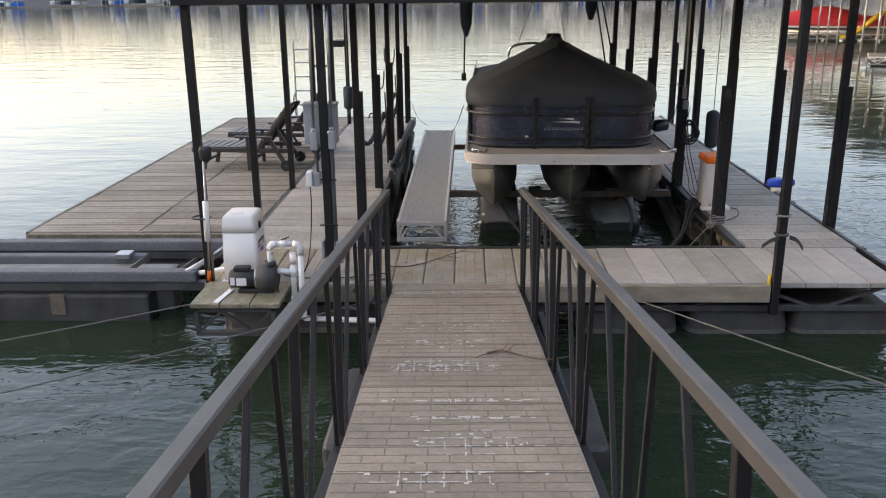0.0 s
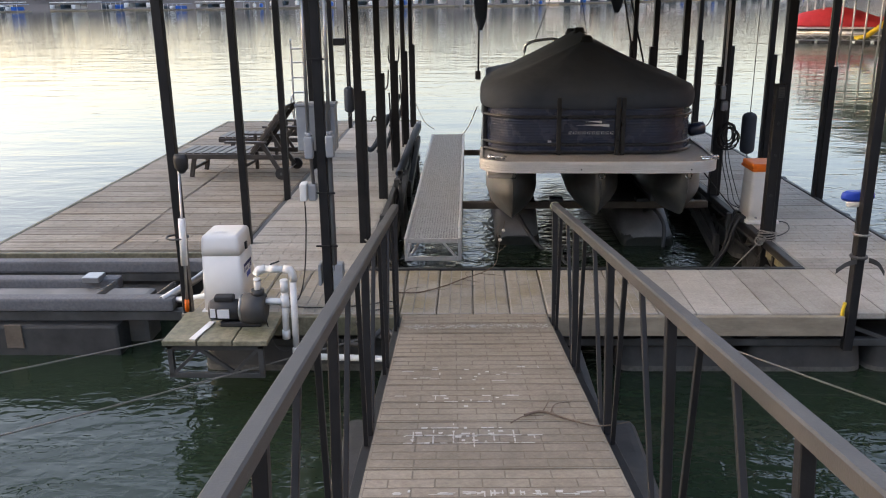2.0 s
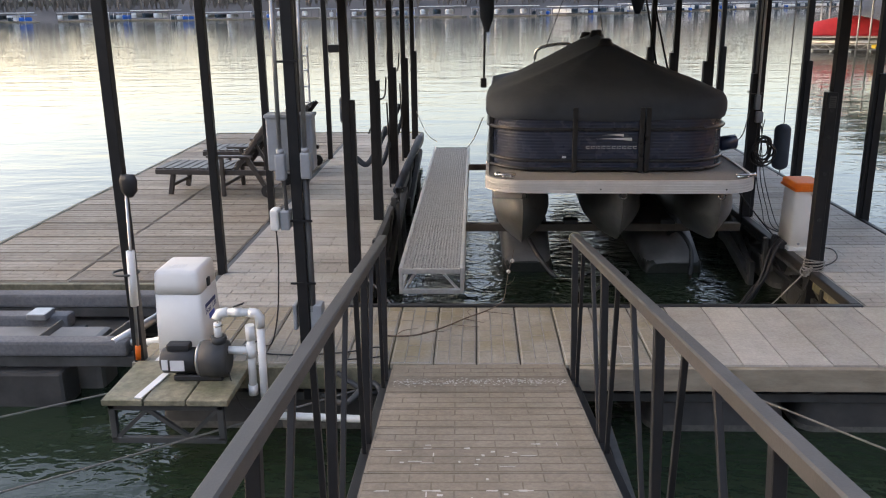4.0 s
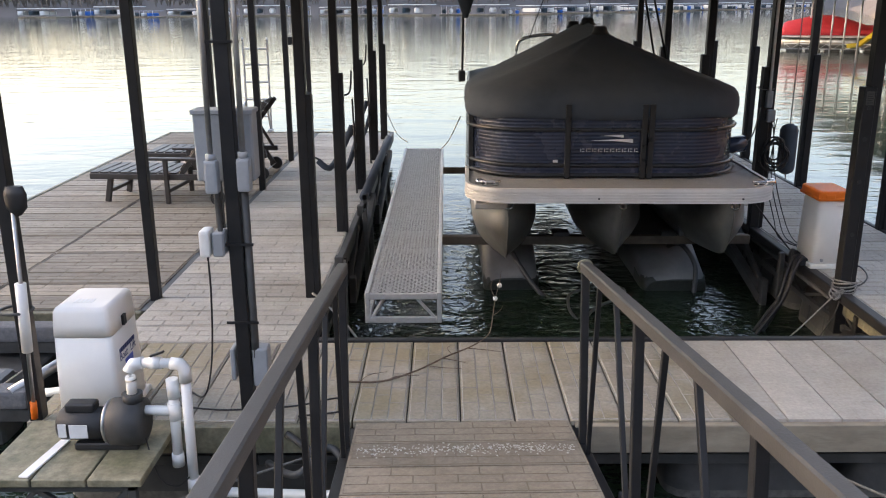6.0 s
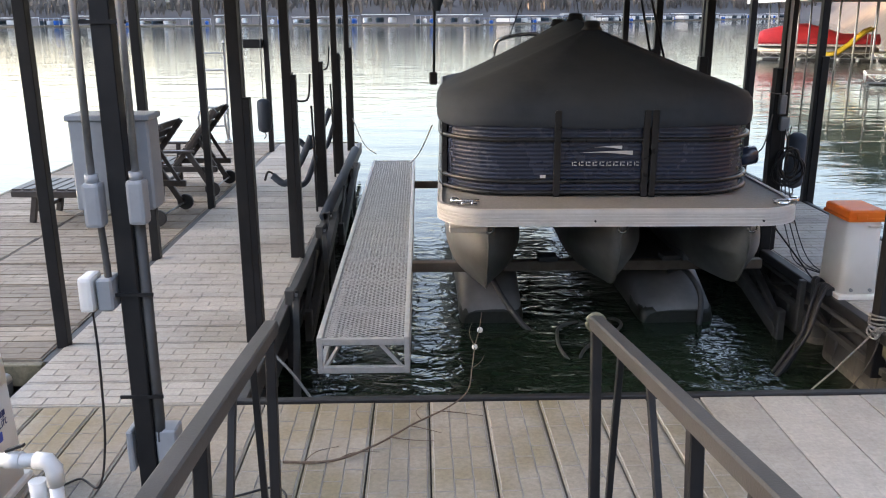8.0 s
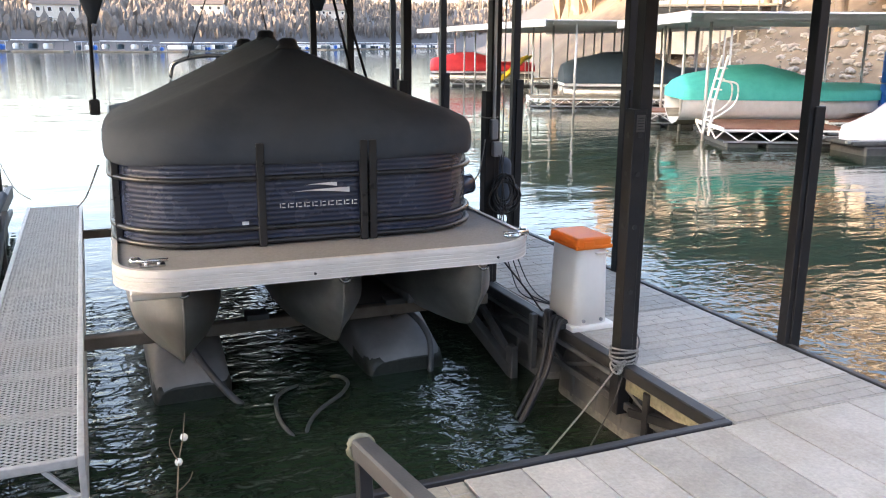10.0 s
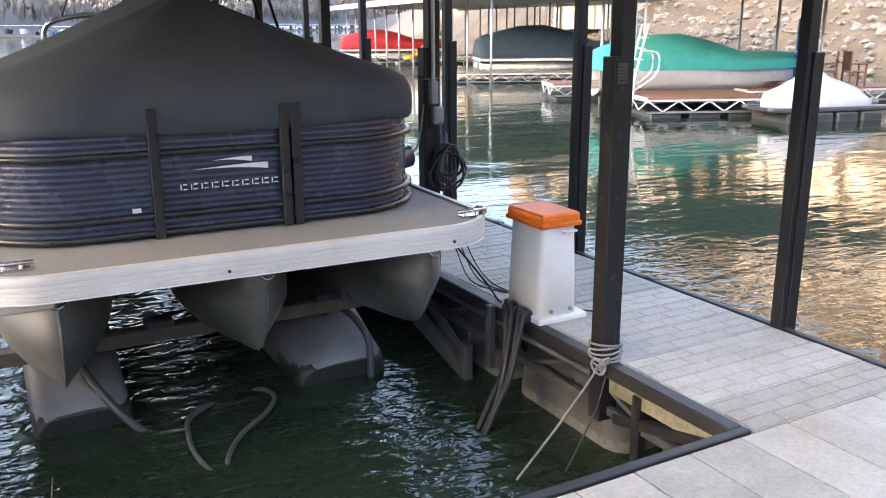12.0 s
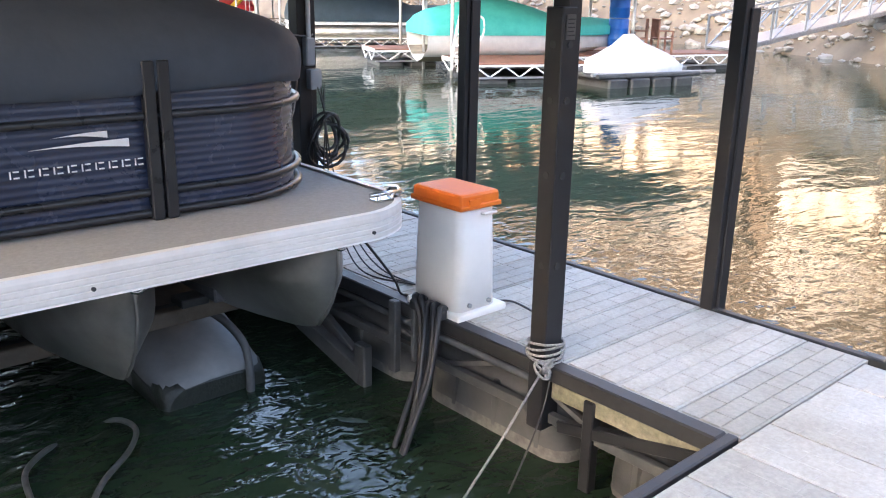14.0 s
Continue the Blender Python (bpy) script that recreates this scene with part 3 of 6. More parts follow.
part("corner_brace", beam((X_R0 + 0.03, 8.16, -0.12), (X_R0 + 0.03, 8.95, -0.30), 0.05, 0.06, 0.006), M_STEEL, frame_right)
part("corner_leg", box(X_R0 + 0.0, X_R0 + 0.06, 8.74, 8.80, -0.62, -0.10, 0.006), M_STEEL, frame_right)
for x, y in ((3.97, 8.0), (3.97, 10.0), (3.97, 12.0)):
    part("edge_bracket", box(x, x + 0.055, y, y + 0.10, -0.1, 0.012, 0.004), M_GALVDULL, frame_right)

# ---- pontoon boat ----
BX, FX = 1.10, 1.03
boat = tagged(new("pontoon_boat"), "navy pontoon boat with charcoal canvas cover, raised on a lift", "boat")
boat.matrix_basis = pose(1.125, 9.5, 0) @ pose(0, 0, 0, 0, 0, -1.6) @ pose(-1.125, -9.5, 0)


def rounded(half, front, back, r, seg=10, mid=None):
    """Plan outline of the boat, going round from the back left; the front corners are round."""
    c = BX if mid is None else mid
    pts = [(c - half, back)]
    for k in range(seg + 1):
        a = math.pi - k * math.pi / 2 / seg
        pts.append((c - half + r + r * math.cos(a), front + r - r * math.sin(a)))
    for k in range(seg + 1):
        a = math.pi / 2 - k * math.pi / 2 / seg
        pts.append((c + half - r + r * math.cos(a), front + r - r * math.sin(a)))
    pts.append((c + half, back))
    return pts


def bowed(pts, front, amount):
    """Pulls the middle of the front edge forward a little."""
    return [(x, y - amount * max(0, 1 - ((x - BX) / 1.1) ** 2) if y < front + 0.6 else y) for x, y in pts]


DECK_Z, FRONT, BACK = 0.725, 9.50, 16.3
deck_outline = bowed(rounded(1.25, FRONT, BACK, 0.30), FRONT, 0.03)
part("deck", add_loft(bm_new(), [[(x, y, DECK_Z - 0.02) for x, y in deck_outline], [(x, y, DECK_Z) for x, y in deck_outline]], smooth=False), M_BOATDECK, boat, "grey-beige woven vinyl deck")
trim = bm_new()
prof = [(0.0, 0.012), (0.03, 0.012), (0.032, 0.0)]
for k in range(4):
    z = -0.008 - k * 0.024
    prof += [(0.034, z), (0.034, z - 0.016), (0.029, z - 0.019), (0.029, z - 0.022)]
prof += [(0.034, -0.108), (0.0, -0.108)]
cx, cy = BX, 12.9
rings = []
for o, z in prof:
    ring = []
    for x, y in bowed(rounded(1.25 + o, FRONT - o, BACK, 0.30 + o), FRONT, 0.03):
        ring.append((x, y, DECK_Z + z))
    rings.append(ring)
add_loft(trim, rings, cap=False, smooth=False, closed=False)
part("deck_trim", trim, M_WHITEALU, boat, "off-white ribbed aluminium deck edge")
part("under_deck", box(BX - 1.18, BX + 1.18, FRONT + 0.32, BACK, DECK_Z - 0.13, DECK_Z - 0.03), M_GALVDULL, boat)


def pontoon(cx, drop):
    rings = []
    for y, hw, lo, hi, sharp in ((9.80, 0.006, 0.04, 0.57, 1.0), (9.86, 0.07, 0.015, 0.575, 1.0), (9.95, 0.13, -0.01, 0.58, 0.9), (10.1, 0.195, -0.035, 0.585, 0.75),
                                 (10.3, 0.255, -0.055, 0.585, 0.5), (10.6, 0.30, -0.068, 0.585, 0.2), (11.0, 0.315, -0.07, 0.585, 0.0), (16.2, 0.315, -0.07, 0.585, 0.0)):
        lo -= drop
        mid = lo + (hi - lo) * 0.55
        prof = []
        for k in range(13):
            d = k / 12
            full = math.sqrt(max(0.0, 1 - d * d))
            prof.append((hw * (full * (1 - sharp) + (1 - d ** 1.25) * sharp), mid + (lo - mid) * d))
        top = [(hw * (1 - 0.25 * u * u), mid + (hi - mid) * u) for u in (0.25, 0.5, 0.75, 1.0)]
        right = list(reversed(top)) + prof
        left = [(-x, z) for x, z in reversed(right[:-1])]
        rake = 0.26 * max(0.0, 1 - (y - 9.8) / 1.2)
        rings.append([(cx + x, y + rake * max(0.0, (0.42 - z) / 0.42) ** 2, z) for x, z in right + left])
    bm = add_loft(bm_new(), rings)
    ob = part("pontoon", bm, M_PONTOON, boat, "dull aluminium pontoon tube with pointed nose")
    part("keel", tube([(cx, 9.797 + 0.255 * max(0.0, (0.42 - z) / 0.42) ** 2, z) for z in (0.565, 0.45, 0.38, 0.3, 0.22, 0.14, 0.06)], 0.009, 6), M_PONTOON, ob)
    part("tow_eye", tube([(cx + 0.035 * math.cos(a), 9.77, 0.53 + 0.035 * math.sin(a)) for a in np.linspace(0, math.tau, 13)[:-1]], 0.009, 6, True), M_CHROME, ob)


for cx, drop in ((0.19, 0.09), (1.16, 0.02), (2.10, 0.0)):
    pontoon(cx, drop)
part("spray_fin", box(-0.10, 0.18, 9.75, 10.6, 0.50, 0.55, 0.01), M_WHITEALU, boat)

# fence
F_HALF, F_FRONT, F_R = 1.19, 9.98, 0.50
fence_path = bowed(rounded(F_HALF, F_FRONT, BACK, F_R, 14, FX), F_FRONT, 0.05)
panel_bm = bm_new()
z0, z1 = DECK_Z + 0.035, 1.36
rings = []
k = 0
while z0 + 0.005 * k < z1:
    o = -0.016 + 0.0013 * math.sin(k * math.tau / 6)
    rings.append([(x, y, z0 + 0.005 * k) for x, y in bowed(rounded(F_HALF + o, F_FRONT - o, BACK, F_R + o, 14, FX), F_FRONT, 0.05)])
    k += 1
add_loft(panel_bm, rings, cap=False, smooth=True, closed=False)
part("fence_panel", panel_bm, M_NAVY, boat, "glossy navy corrugated side panel")


def fence_rail(z, r=0.017, half=None):
    p = bowed(rounded(F_HALF + 0.004, F_FRONT - 0.004, BACK, F_R, 14, FX), F_FRONT, 0.05)
    part("fence_rail", tube([(x, y, z) for x, y in p], r, 8), M_DARKRAIL, boat)


for z in (DECK_Z + 0.03, DECK_Z + 0.115, DECK_Z + 0.42):
    fence_rail(z)
for x in (0.69, 1.33, 1.39):
    y = F_FRONT - 0.05 * (1 - ((x - BX) / 1.1) ** 2)
    part("fence_post", box(x - 0.024, x + 0.024, y - 0.022, y + 0.02, DECK_Z + 0.003, 1.36, 0.005), M_DARKRAIL, boat)
for a in (160, 205):
    p = (FX - F_HALF + F_R + F_R * math.cos(radians(a)) * 1.0, F_FRONT + F_R - F_R * math.sin(radians(180 - 180 + a)) if a < 180 else F_FRONT + F_R + 0.25)
    part("fence_post", box(p[0] - 0.02, p[0] + 0.02, p[1] - 0.02, p[1] + 0.02, DECK_Z + 0.003, 1.30, 0.004), M_DARKRAIL, boat)
# emblem: two swooshes and a bar in place of the maker's name
yf = F_FRONT - 0.052
emb = bm_new()
for zc, x0, x1, h in ((1.09, 0.95, 1.16, 0.024), (1.052, 0.85, 1.24, 0.030)):
    n = 12
    up = [(x0 + (x1 - x0) * k / n, zc + h * 0.5 * (k / n) ** 1.5 + 0.006 * math.sin(k / n * 3.0)) for k in range(n + 1)]
    dn = [(x0 + (x1 - x0) * k / n, zc - h * 0.6 * (k / n) ** 1.5 + 0.006 * math.sin(k / n * 3.0)) for k in range(n + 1)]
    for k in range(n):
        f = [emb.verts.new((p[0], yf + 0.006, p[1])) for p in (up[k], up[k + 1], dn[k + 1], dn[k])]
        emb.faces.new(f)
bmesh.ops.remove_doubles(emb, verts=emb.verts, dist=0.0005)
part("emblem", emb, M_DECAL, boat, "silver swoosh emblem")
bars = bm_new()
for k in range(10):
    x = 0.80 + k * 0.0505
    add_box(bars, x, x + 0.005, yf + 0.002, yf + 0.006, 0.958, 0.986)
    add_box(bars, x + 0.013, x + 0.033, yf + 0.002, yf + 0.006, 0.958, 0.963)
    add_box(bars, x + 0.013, x + 0.033, yf + 0.002, yf + 0.006, 0.981, 0.986)
part("name_bar", bars, M_DECAL, boat, "row of silver letter-sized bars")
part("number_bar", box(0.57, 0.61, 9.938, 9.954, 0.865, 0.885), M_DECAL, boat)

# canvas cover
C_HALF, C_FRONT, C_R = 1.215, 9.955, 0.52
RIDGE = [(9.9, 1.56), (10.8, 1.93), (11.7, 1.99), (12.9, 1.93), (14.5, 1.70), (16.4, 1.3)]


def cover_ring(o, z, wav=0.0):
    p = bowed(rounded(C_HALF - o, C_FRONT + o, BACK + 0.05 - o, max(0.05, C_R - o * 0.4), 14, FX), C_FRONT, 0.05)
    q = []
    for i in range(len(p) - 1):
        (xa, ya), (xb, yb) = p[i], p[i + 1]
        n = max(1, int(math.hypot(xb - xa, yb - ya) / 0.14))
        q += [(xa + (xb - xa) * k / n, ya + (yb - ya) * k / n) for k in range(n)]
    q.append(p[-1])
    return q


def sag(y):
    """The cover's rim drops towards the stern."""
    t = min(max((y - 11.0) / 4.0, 0), 1)
    return 0.30 * t * t * (3 - 2 * t)


base = cover_ring(0, 0)
rings = []
for k, (zz, o) in enumerate(((1.235, 0.015), (1.25, 0.0), (1.30, -0.008), (1.36, -0.004), (1.41, 0.012), (1.45, 0.05))):
    ring = []
    for i, (x, y) in enumerate(base):
        dx, dy = x - FX, y - 12.0
        l = math.hypot(dx, dy)
        wob = 0.008 * math.sin(i * 0.9) + 0.006 * math.sin(i * 2.3 + k)
        ring.append((x - dx / l * (o - (wob if k < 4 else wob * 0.5)), y - dy / l * o, zz - sag(y) + (0.012 * math.sin(i * 0.5) if k < 2 else 0)))
    rings.append(ring)
for f in (0.12, 0.26, 0.42, 0.58, 0.74, 0.88, 1.0):
    ring = []
    for i, (x, y) in enumerate(base):
        ty = min(max(y, 10.8), 15.6)
        zr = np.interp(ty, [r[0] for r in RIDGE], [r[1] for r in RIDGE])
        px, py = x + (FX + 0.02 - x) * f, y + (ty - y) * f
        bell = 1.455 + (zr - 1.455) * (f ** 1.0) - 0.02 * math.sin(math.pi * f) + 0.010 * math.sin(i * 0.55 + f * 3) * math.sin(math.pi * f)
        ring.append((px, py, bell - sag(y) * (1 - f)))
    rings.append(ring)
cover_bm = add_loft(bm_new(), rings, cap=False, closed=False)
part("cover", cover_bm, M_COVER, boat, "charcoal canvas cover tented over ridge poles")
for y, z in ((10.8, 1.93), (11.7, 1.99), (12.9, 1.93)):
    part("vent_cap", add_loft(bm_new(), [[(FX + 0.02 + r * math.cos(a), y + r * math.sin(a), z + h) for a in np.linspace(0, math.tau, 13)[:-1]] for r, h in ((0.09, -0.03), (0.065, 0.0), (0.062, 0.03), (0.04, 0.045))]), M_RUBBER, boat)
part("tow_arch", tube(curve_pts([(0.42, 13.2, 1.35), (0.42, 13.2, 1.68), (0.52, 13.15, 1.78), (0.8, 13.1, 1.82), (0.95, 13.1, 1.78)], 6), 0.02, 8), M_CHROME, boat)
for x, rz in ((0.03, 12), (2.27, -12)):
    cl = bm_new()
    add_tube(cl, [(x - 0.085, 9.66, DECK_Z + 0.032), (x + 0.085, 9.66, DECK_Z + 0.032)], 0.010, 8)
    for s in (-0.035, 0.035):
        add_tube(cl, [(x + s, 9.66, DECK_Z), (x + s, 9.66, DECK_Z + 0.03)], 0.010, 8)
    add_box(cl, x - 0.07, x + 0.07, 9.63, 9.69, DECK_Z, DECK_Z + 0.012, 0.003)
    part("cleat", cl, M_CHROME, boat, "stainless deck cleat")
for x in (-0.06, 2.36):
    part("corner_cap", add_loft(bm_new(), [[(x + r * math.cos(a), 9.72 + r * math.sin(a), DECK_Z + h) for a in np.linspace(0, math.tau, 11)[:-1]] for r, h in ((0.035, 0), (0.035, 0.03), (0.02, 0.045))]), M_CHROME, boat)
for x in (0.9, 2.05):
    part("rivet", tube([(x, 9.435, 0.66), (x, 9.444, 0.66)], 0.008, 8), M_DARKRAIL, boat)

# ---- boat lift under the boat ----
lift = tagged(new("boat_lift"), "hydraulic boat lift with grey tanks, cross beams and steel arms", "boat lift")


def tank_rings(x0, x1, y0, grow=0.0, top=None):
    cxm, hw = (x0 + x1) / 2, (x1 - x0) / 2 + grow
    rings = []
    for y, hi, w in ((y0 - 0.015, -0.445, 0.90), (y0 + 0.02, -0.395, 0.97), (y0 + 0.08, -0.355, 1.0), (y0 + 0.40, -0.225, 1.0), (y0 + 0.75, -0.09, 1.0), (y0 + 0.85, -0.06, 1.0), (15.6, -0.06, 1.0)):
        h = hi if top is None else min(hi, top)
        prof = [(-1.0, -0.9), (-1.0, h - 0.12), (-0.96, h - 0.07), (-0.86, h - 0.03), (-0.7, h - 0.008), (-0.4, h), (0.4, h), (0.7, h - 0.008), (0.86, h - 0.03), (0.96, h - 0.07), (1.0, h - 0.12), (1.0, -0.9)]
        rings.append([(cxm + hw * w * u, y - grow, v) for u, v in prof])
    return rings


def tank(x0, x1, y0):
    ob = part("tank", add_loft(bm_new(), tank_rings(x0, x1, y0)), M_TANK, lift, "grey lift tank, algae dark at the waterline")
    part("algae_band", add_loft(bm_new(), [[(x, y, min(z, -0.425 + 0.014 * math.sin(x * 31 + y * 17))) for x, y, z in ring] for ring in tank_rings(x0, x1, y0, 0.006)][:4], cap=True), M_ALGAE, ob, "black algae at the waterline")


tank(0.04, 0.58, 10.74)
tank(1.60, 2.23, 10.70)
for y in (10.72, 14.3):
    part("cross_beam", box(-0.95, 2.62, y, y + 0.07, -0.085, 0.0, 0.006), M_BROWNBEAM, lift, "brown cross beam")
    part("cross_beam", box(-0.95, 2.62, y + 0.10, y + 0.17, -0.095, -0.02, 0.006), M_GALVDULL, lift)
for x in (0.7, 1.75):
    part("bunk_bracket", box(x, x + 0.16, 10.70, 10.84, 0.001, 0.045, 0.006), M_GALVDULL, lift)
for x in (0.35, 1.95):
    part("bunk", box(x - 0.06, x + 0.06, 10.6, 15.4, 0.03, 0.13, 0.01), M_BUNK, lift)
for x, y, sx in ((X_IN + 0.10, 10.4, 1), (X_IN + 0.10, 13.4, 1), (X_R0 - 0.11, 10.3, -1), (X_R0 - 0.11, 13.4, -1)):
    part("lift_arm", beam((x, y, -0.50), (x + sx * 0.04, y + 2.0, 0.02), 0.07, 0.11, 0.008), M_GALVDULL, lift, "galvanised swing arm")
    part("lift_strut", beam((x - sx * 0.05, y + 0.15, -0.42), (x - sx * 0.04, y + 0.9, -0.06), 0.045, 0.06, 0.006), M_GALVDULL, lift)
    part("hinge_plate", box(x - 0.03, x + 0.03, y - 0.05, y + 0.05, -0.62, -0.30, 0.008), M_GALVDULL, lift)
for k, (x, y, pts) in enumerate(((0.3, 10.2, [(0.34, 11.0, -0.25), (0.42, 10.78, -0.36), (0.56, 10.6, -0.52), (0.72, 10.5, -0.64)]), (2.0, 10.75, [(1.92, 11.05, -0.2), (2.0, 10.9, -0.13), (2.1, 10.7, -0.3), (2.08, 10.62, -0.62)]))):
    part("air_hose", tube(curve_pts(pts), 0.024, 8), M_GALVDULL, lift, "grey corrugated air hose")
for pts in ([(1.12, 10.80, -0.62), (1.02, 10.69, -0.54), (0.86, 10.52, -0.525), (0.81, 10.30, -0.53), (0.80, 10.08, -0.535), (0.85, 9.88, -0.57), (0.9, 9.8, -0.63)], [(1.26, 10.86, -0.62), (1.36, 10.76, -0.535), (1.40, 10.58, -0.52), (1.30, 10.40, -0.525), (1.09, 10.20, -0.53), (0.95, 9.98, -0.54), (0.91, 9.84, -0.62)]):
    part("loose_hose", tube(curve_pts(pts), 0.0145, 8), M_HOSE, lift, "pale hose loop floating on the water")

# ---- aluminium catwalk in the slip ----
catwalk = tagged(new("catwalk"), "aluminium expanded-mesh catwalk on a welded frame", "catwalk")
CX0, CX1, CY0, CY1, CZ = -0.94, -0.37, 8.70, 15.24, 0.122
for x in (CX0, CX1 - 0.035):
    part("side_rail", box(x, x + 0.035, CY0, CY1, CZ - 0.05, CZ + 0.004, 0.004), M_ALU, catwalk)
    part("lower_rail", box(x, x + 0.035, CY0, CY1, CZ - 0.235, CZ - 0.20, 0.004), M_ALU, catwalk)
    for y in (CY0, CY0 + 2.1, CY0 + 4.2, CY1 - 0.035):
        part("upright", box(x + 0.001, x + 0.034, y + 0.001, y + 0.034, CZ - 0.21, CZ - 0.045, 0.003), M_ALU, catwalk)
for z in (CZ - 0.05, CZ - 0.235):
    part("end_bar", box(CX0 + 0.035, CX1 - 0.035, CY0 + 0.001, CY0 + 0.034, z, z + 0.045, 0.004), M_ALU, catwalk)
for y in np.arange(CY0 + 0.6, CY1, 0.6):
    part("cross_bar", box(CX0 + 0.035, CX1 - 0.035, y, y + 0.03, CZ - 0.05, CZ - 0.012, 0.003), M_ALU, catwalk)
for a, b in (((CX0 + 0.05, CY0 + 0.02, CZ - 0.2), (CX0 + 0.18, CY0 + 0.35, CZ - 0.05)), ((CX1 - 0.05, CY0 + 0.02, CZ - 0.2), (CX1 - 0.18, CY0 + 0.02, CZ - 0.05))):
    part("brace", beam(a, b, 0.02, 0.02), M_ALU, catwalk)
mesh_bm = bm_new()
w, slope = CX1 - CX0 - 0.06, 0.62


def flat_bar(bm, a, b, wd, z0, z1):
    a, b = Vector(a), Vector(b)
    d = (b - a).normalized()
    s = Vector((-d.y, d.x)) * wd / 2
    c = [a + s, a - s, b - s, b + s]
    hi = [bm.verts.new((p.x, p.y, z1)) for p in c]
    lo = [bm.verts.new((p.x, p.y, z0)) for p in c]
    bm.faces.new(hi)
    for k in range(4):
        bm.faces.new((hi[k], lo[k], lo[(k + 1) % 4], hi[(k + 1) % 4]))


for sgn in (1, -1):
    y = CY0 - w * slope
    while y < CY1:
        xa, xb = CX0 + 0.03, CX1 - 0.03
        ya, yb = (y, y + w * slope) if sgn > 0 else (y + w * slope, y)
        pa, pb = Vector((xa, ya)), Vector((xb, yb))
        t0 = 0.0
        t1 = 1.0
        for lim, lo in ((CY0 + 0.03, True), (CY1 - 0.03, False)):
            dy = pb.y - pa.y
            t = (lim - pa.y) / dy
            if (dy > 0) == lo:
                t0 = max(t0, t)
            else:
                t1 = min(t1, t)
        if t1 - t0 > 0.02:
            flat_bar(mesh_bm, pa + (pb - pa) * t0, pa + (pb - pa) * t1, 0.0075, CZ - 0.004 if sgn > 0 else CZ - 0.006, CZ if sgn > 0 else CZ - 0.0015)
        y += 0.034
me_part = part("expanded_mesh", mesh_bm, M_ALU, catwalk, "silver diamond expanded metal")
me_part["kind"] = "stuff"

# ---- orange-topped lift box ----
power = tagged(new("lift_control_box"), "white plastic lift power box with an orange lid", "control box")
PX0, PX1, PY0, PY1 = 2.765, 3.045, 9.66, 10.03
body = bm_new()
rings = []
for z, o in ((0.03, 0.0), (0.33, 0.006), (0.60, 0.014)):
    ring = []
    for sx, sy, a0 in ((1, 1, 0), (-1, 1, 90), (-1, -1, 180), (1, -1, 270)):
        for a in (a0, a0 + 45, a0 + 90):
            r = 0.045
            ring.append(((PX0 + PX1) / 2 + sx * ((PX1 - PX0) / 2 - o - r) + r * math.cos(radians(a)), (PY0 + PY1) / 2 + sy * ((PY1 - PY0) / 2 - o - r) + r * math.sin(radians(a)), z))
    rings.append(ring)
add_loft(body, rings)
part("housing", body, M_CREAM, power)
part("foot_flange", box(PX0 - 0.02, PX1 + 0.05, PY0 - 0.03, PY1 + 0.02, 0.0, 0.04, 0.012, seg=2), M_CREAM, power)
lid = part("lid", box(PX0 + 0.0, PX1 - 0.0, PY0 - 0.005, PY1 + 0.005, 0.585, 0.665, 0.028, seg=3), M_ORANGE, power, "glossy orange lid with hinge")
part("lid_lip", box(PX0 - 0.006, PX1 + 0.006, PY0 - 0.012, PY1 + 0.012, 0.583, 0.61, 0.006), M_ORANGE, lid)
part("hinge", box(PX0 + 0.05, PX0 + 0.13, PY0 - 0.018, PY0 - 0.008, 0.6, 0.64, 0.004), M_ORANGE, lid)
part("latch", box(PX1 - 0.13, PX1 - 0.03, PY0 - 0.022, PY0 + 0.012, 0.545, 0.56, 0.006), M_CREAM, power)
for x in (PX0 + 0.08, PX1 - 0.06):
    part("bolt", tube([(x, PY0 - 0.012, 0.07), (x, PY0 + 0.01, 0.07)], 0.013, 8), M_GALV, power)
part("hose_port", box(PX0 - 0.08, PX0 - 0.02, PY0 + 0.05, PY0 + 0.3, 0.0, 0.06, 0.01), M_RUBBER, power)
rng0 = random.Random(4)
hoses = tagged(new("lift_hoses"), "bundle of black hoses hanging into the water", "hose")
for k in range(5):
    o = 0.052 * k
    w1, w2 = rng0.uniform(-0.03, 0.03), rng0.uniform(-0.05, 0.05)
    part("hose", tube(curve_pts([(2.80, 9.76 + o, 0.02), (2.70, 9.72 + o, 0.075 + w1 * 0.4), (2.64 + w1, 9.66 + o * 0.8, -0.03), (2.57 + w1, 9.63 + o * 0.6, -0.25), (2.44 + w2, 9.58 + o * 0.45, -0.46), (2.26 + w2, 9.50 + o * 0.4, -0.66)]), 0.0155, 8), M_RUBBER, hoses)
part("steel_bracket", box(2.655, 2.70, 10.04, 10.10, -0.40, 0.02, 0.006), M_GALVDULL, hoses)
part("steel_bracket", box(2.69, 2.72, 9.92, 9.95, -0.30, 0.02, 0.006), M_GALVDULL, hoses)

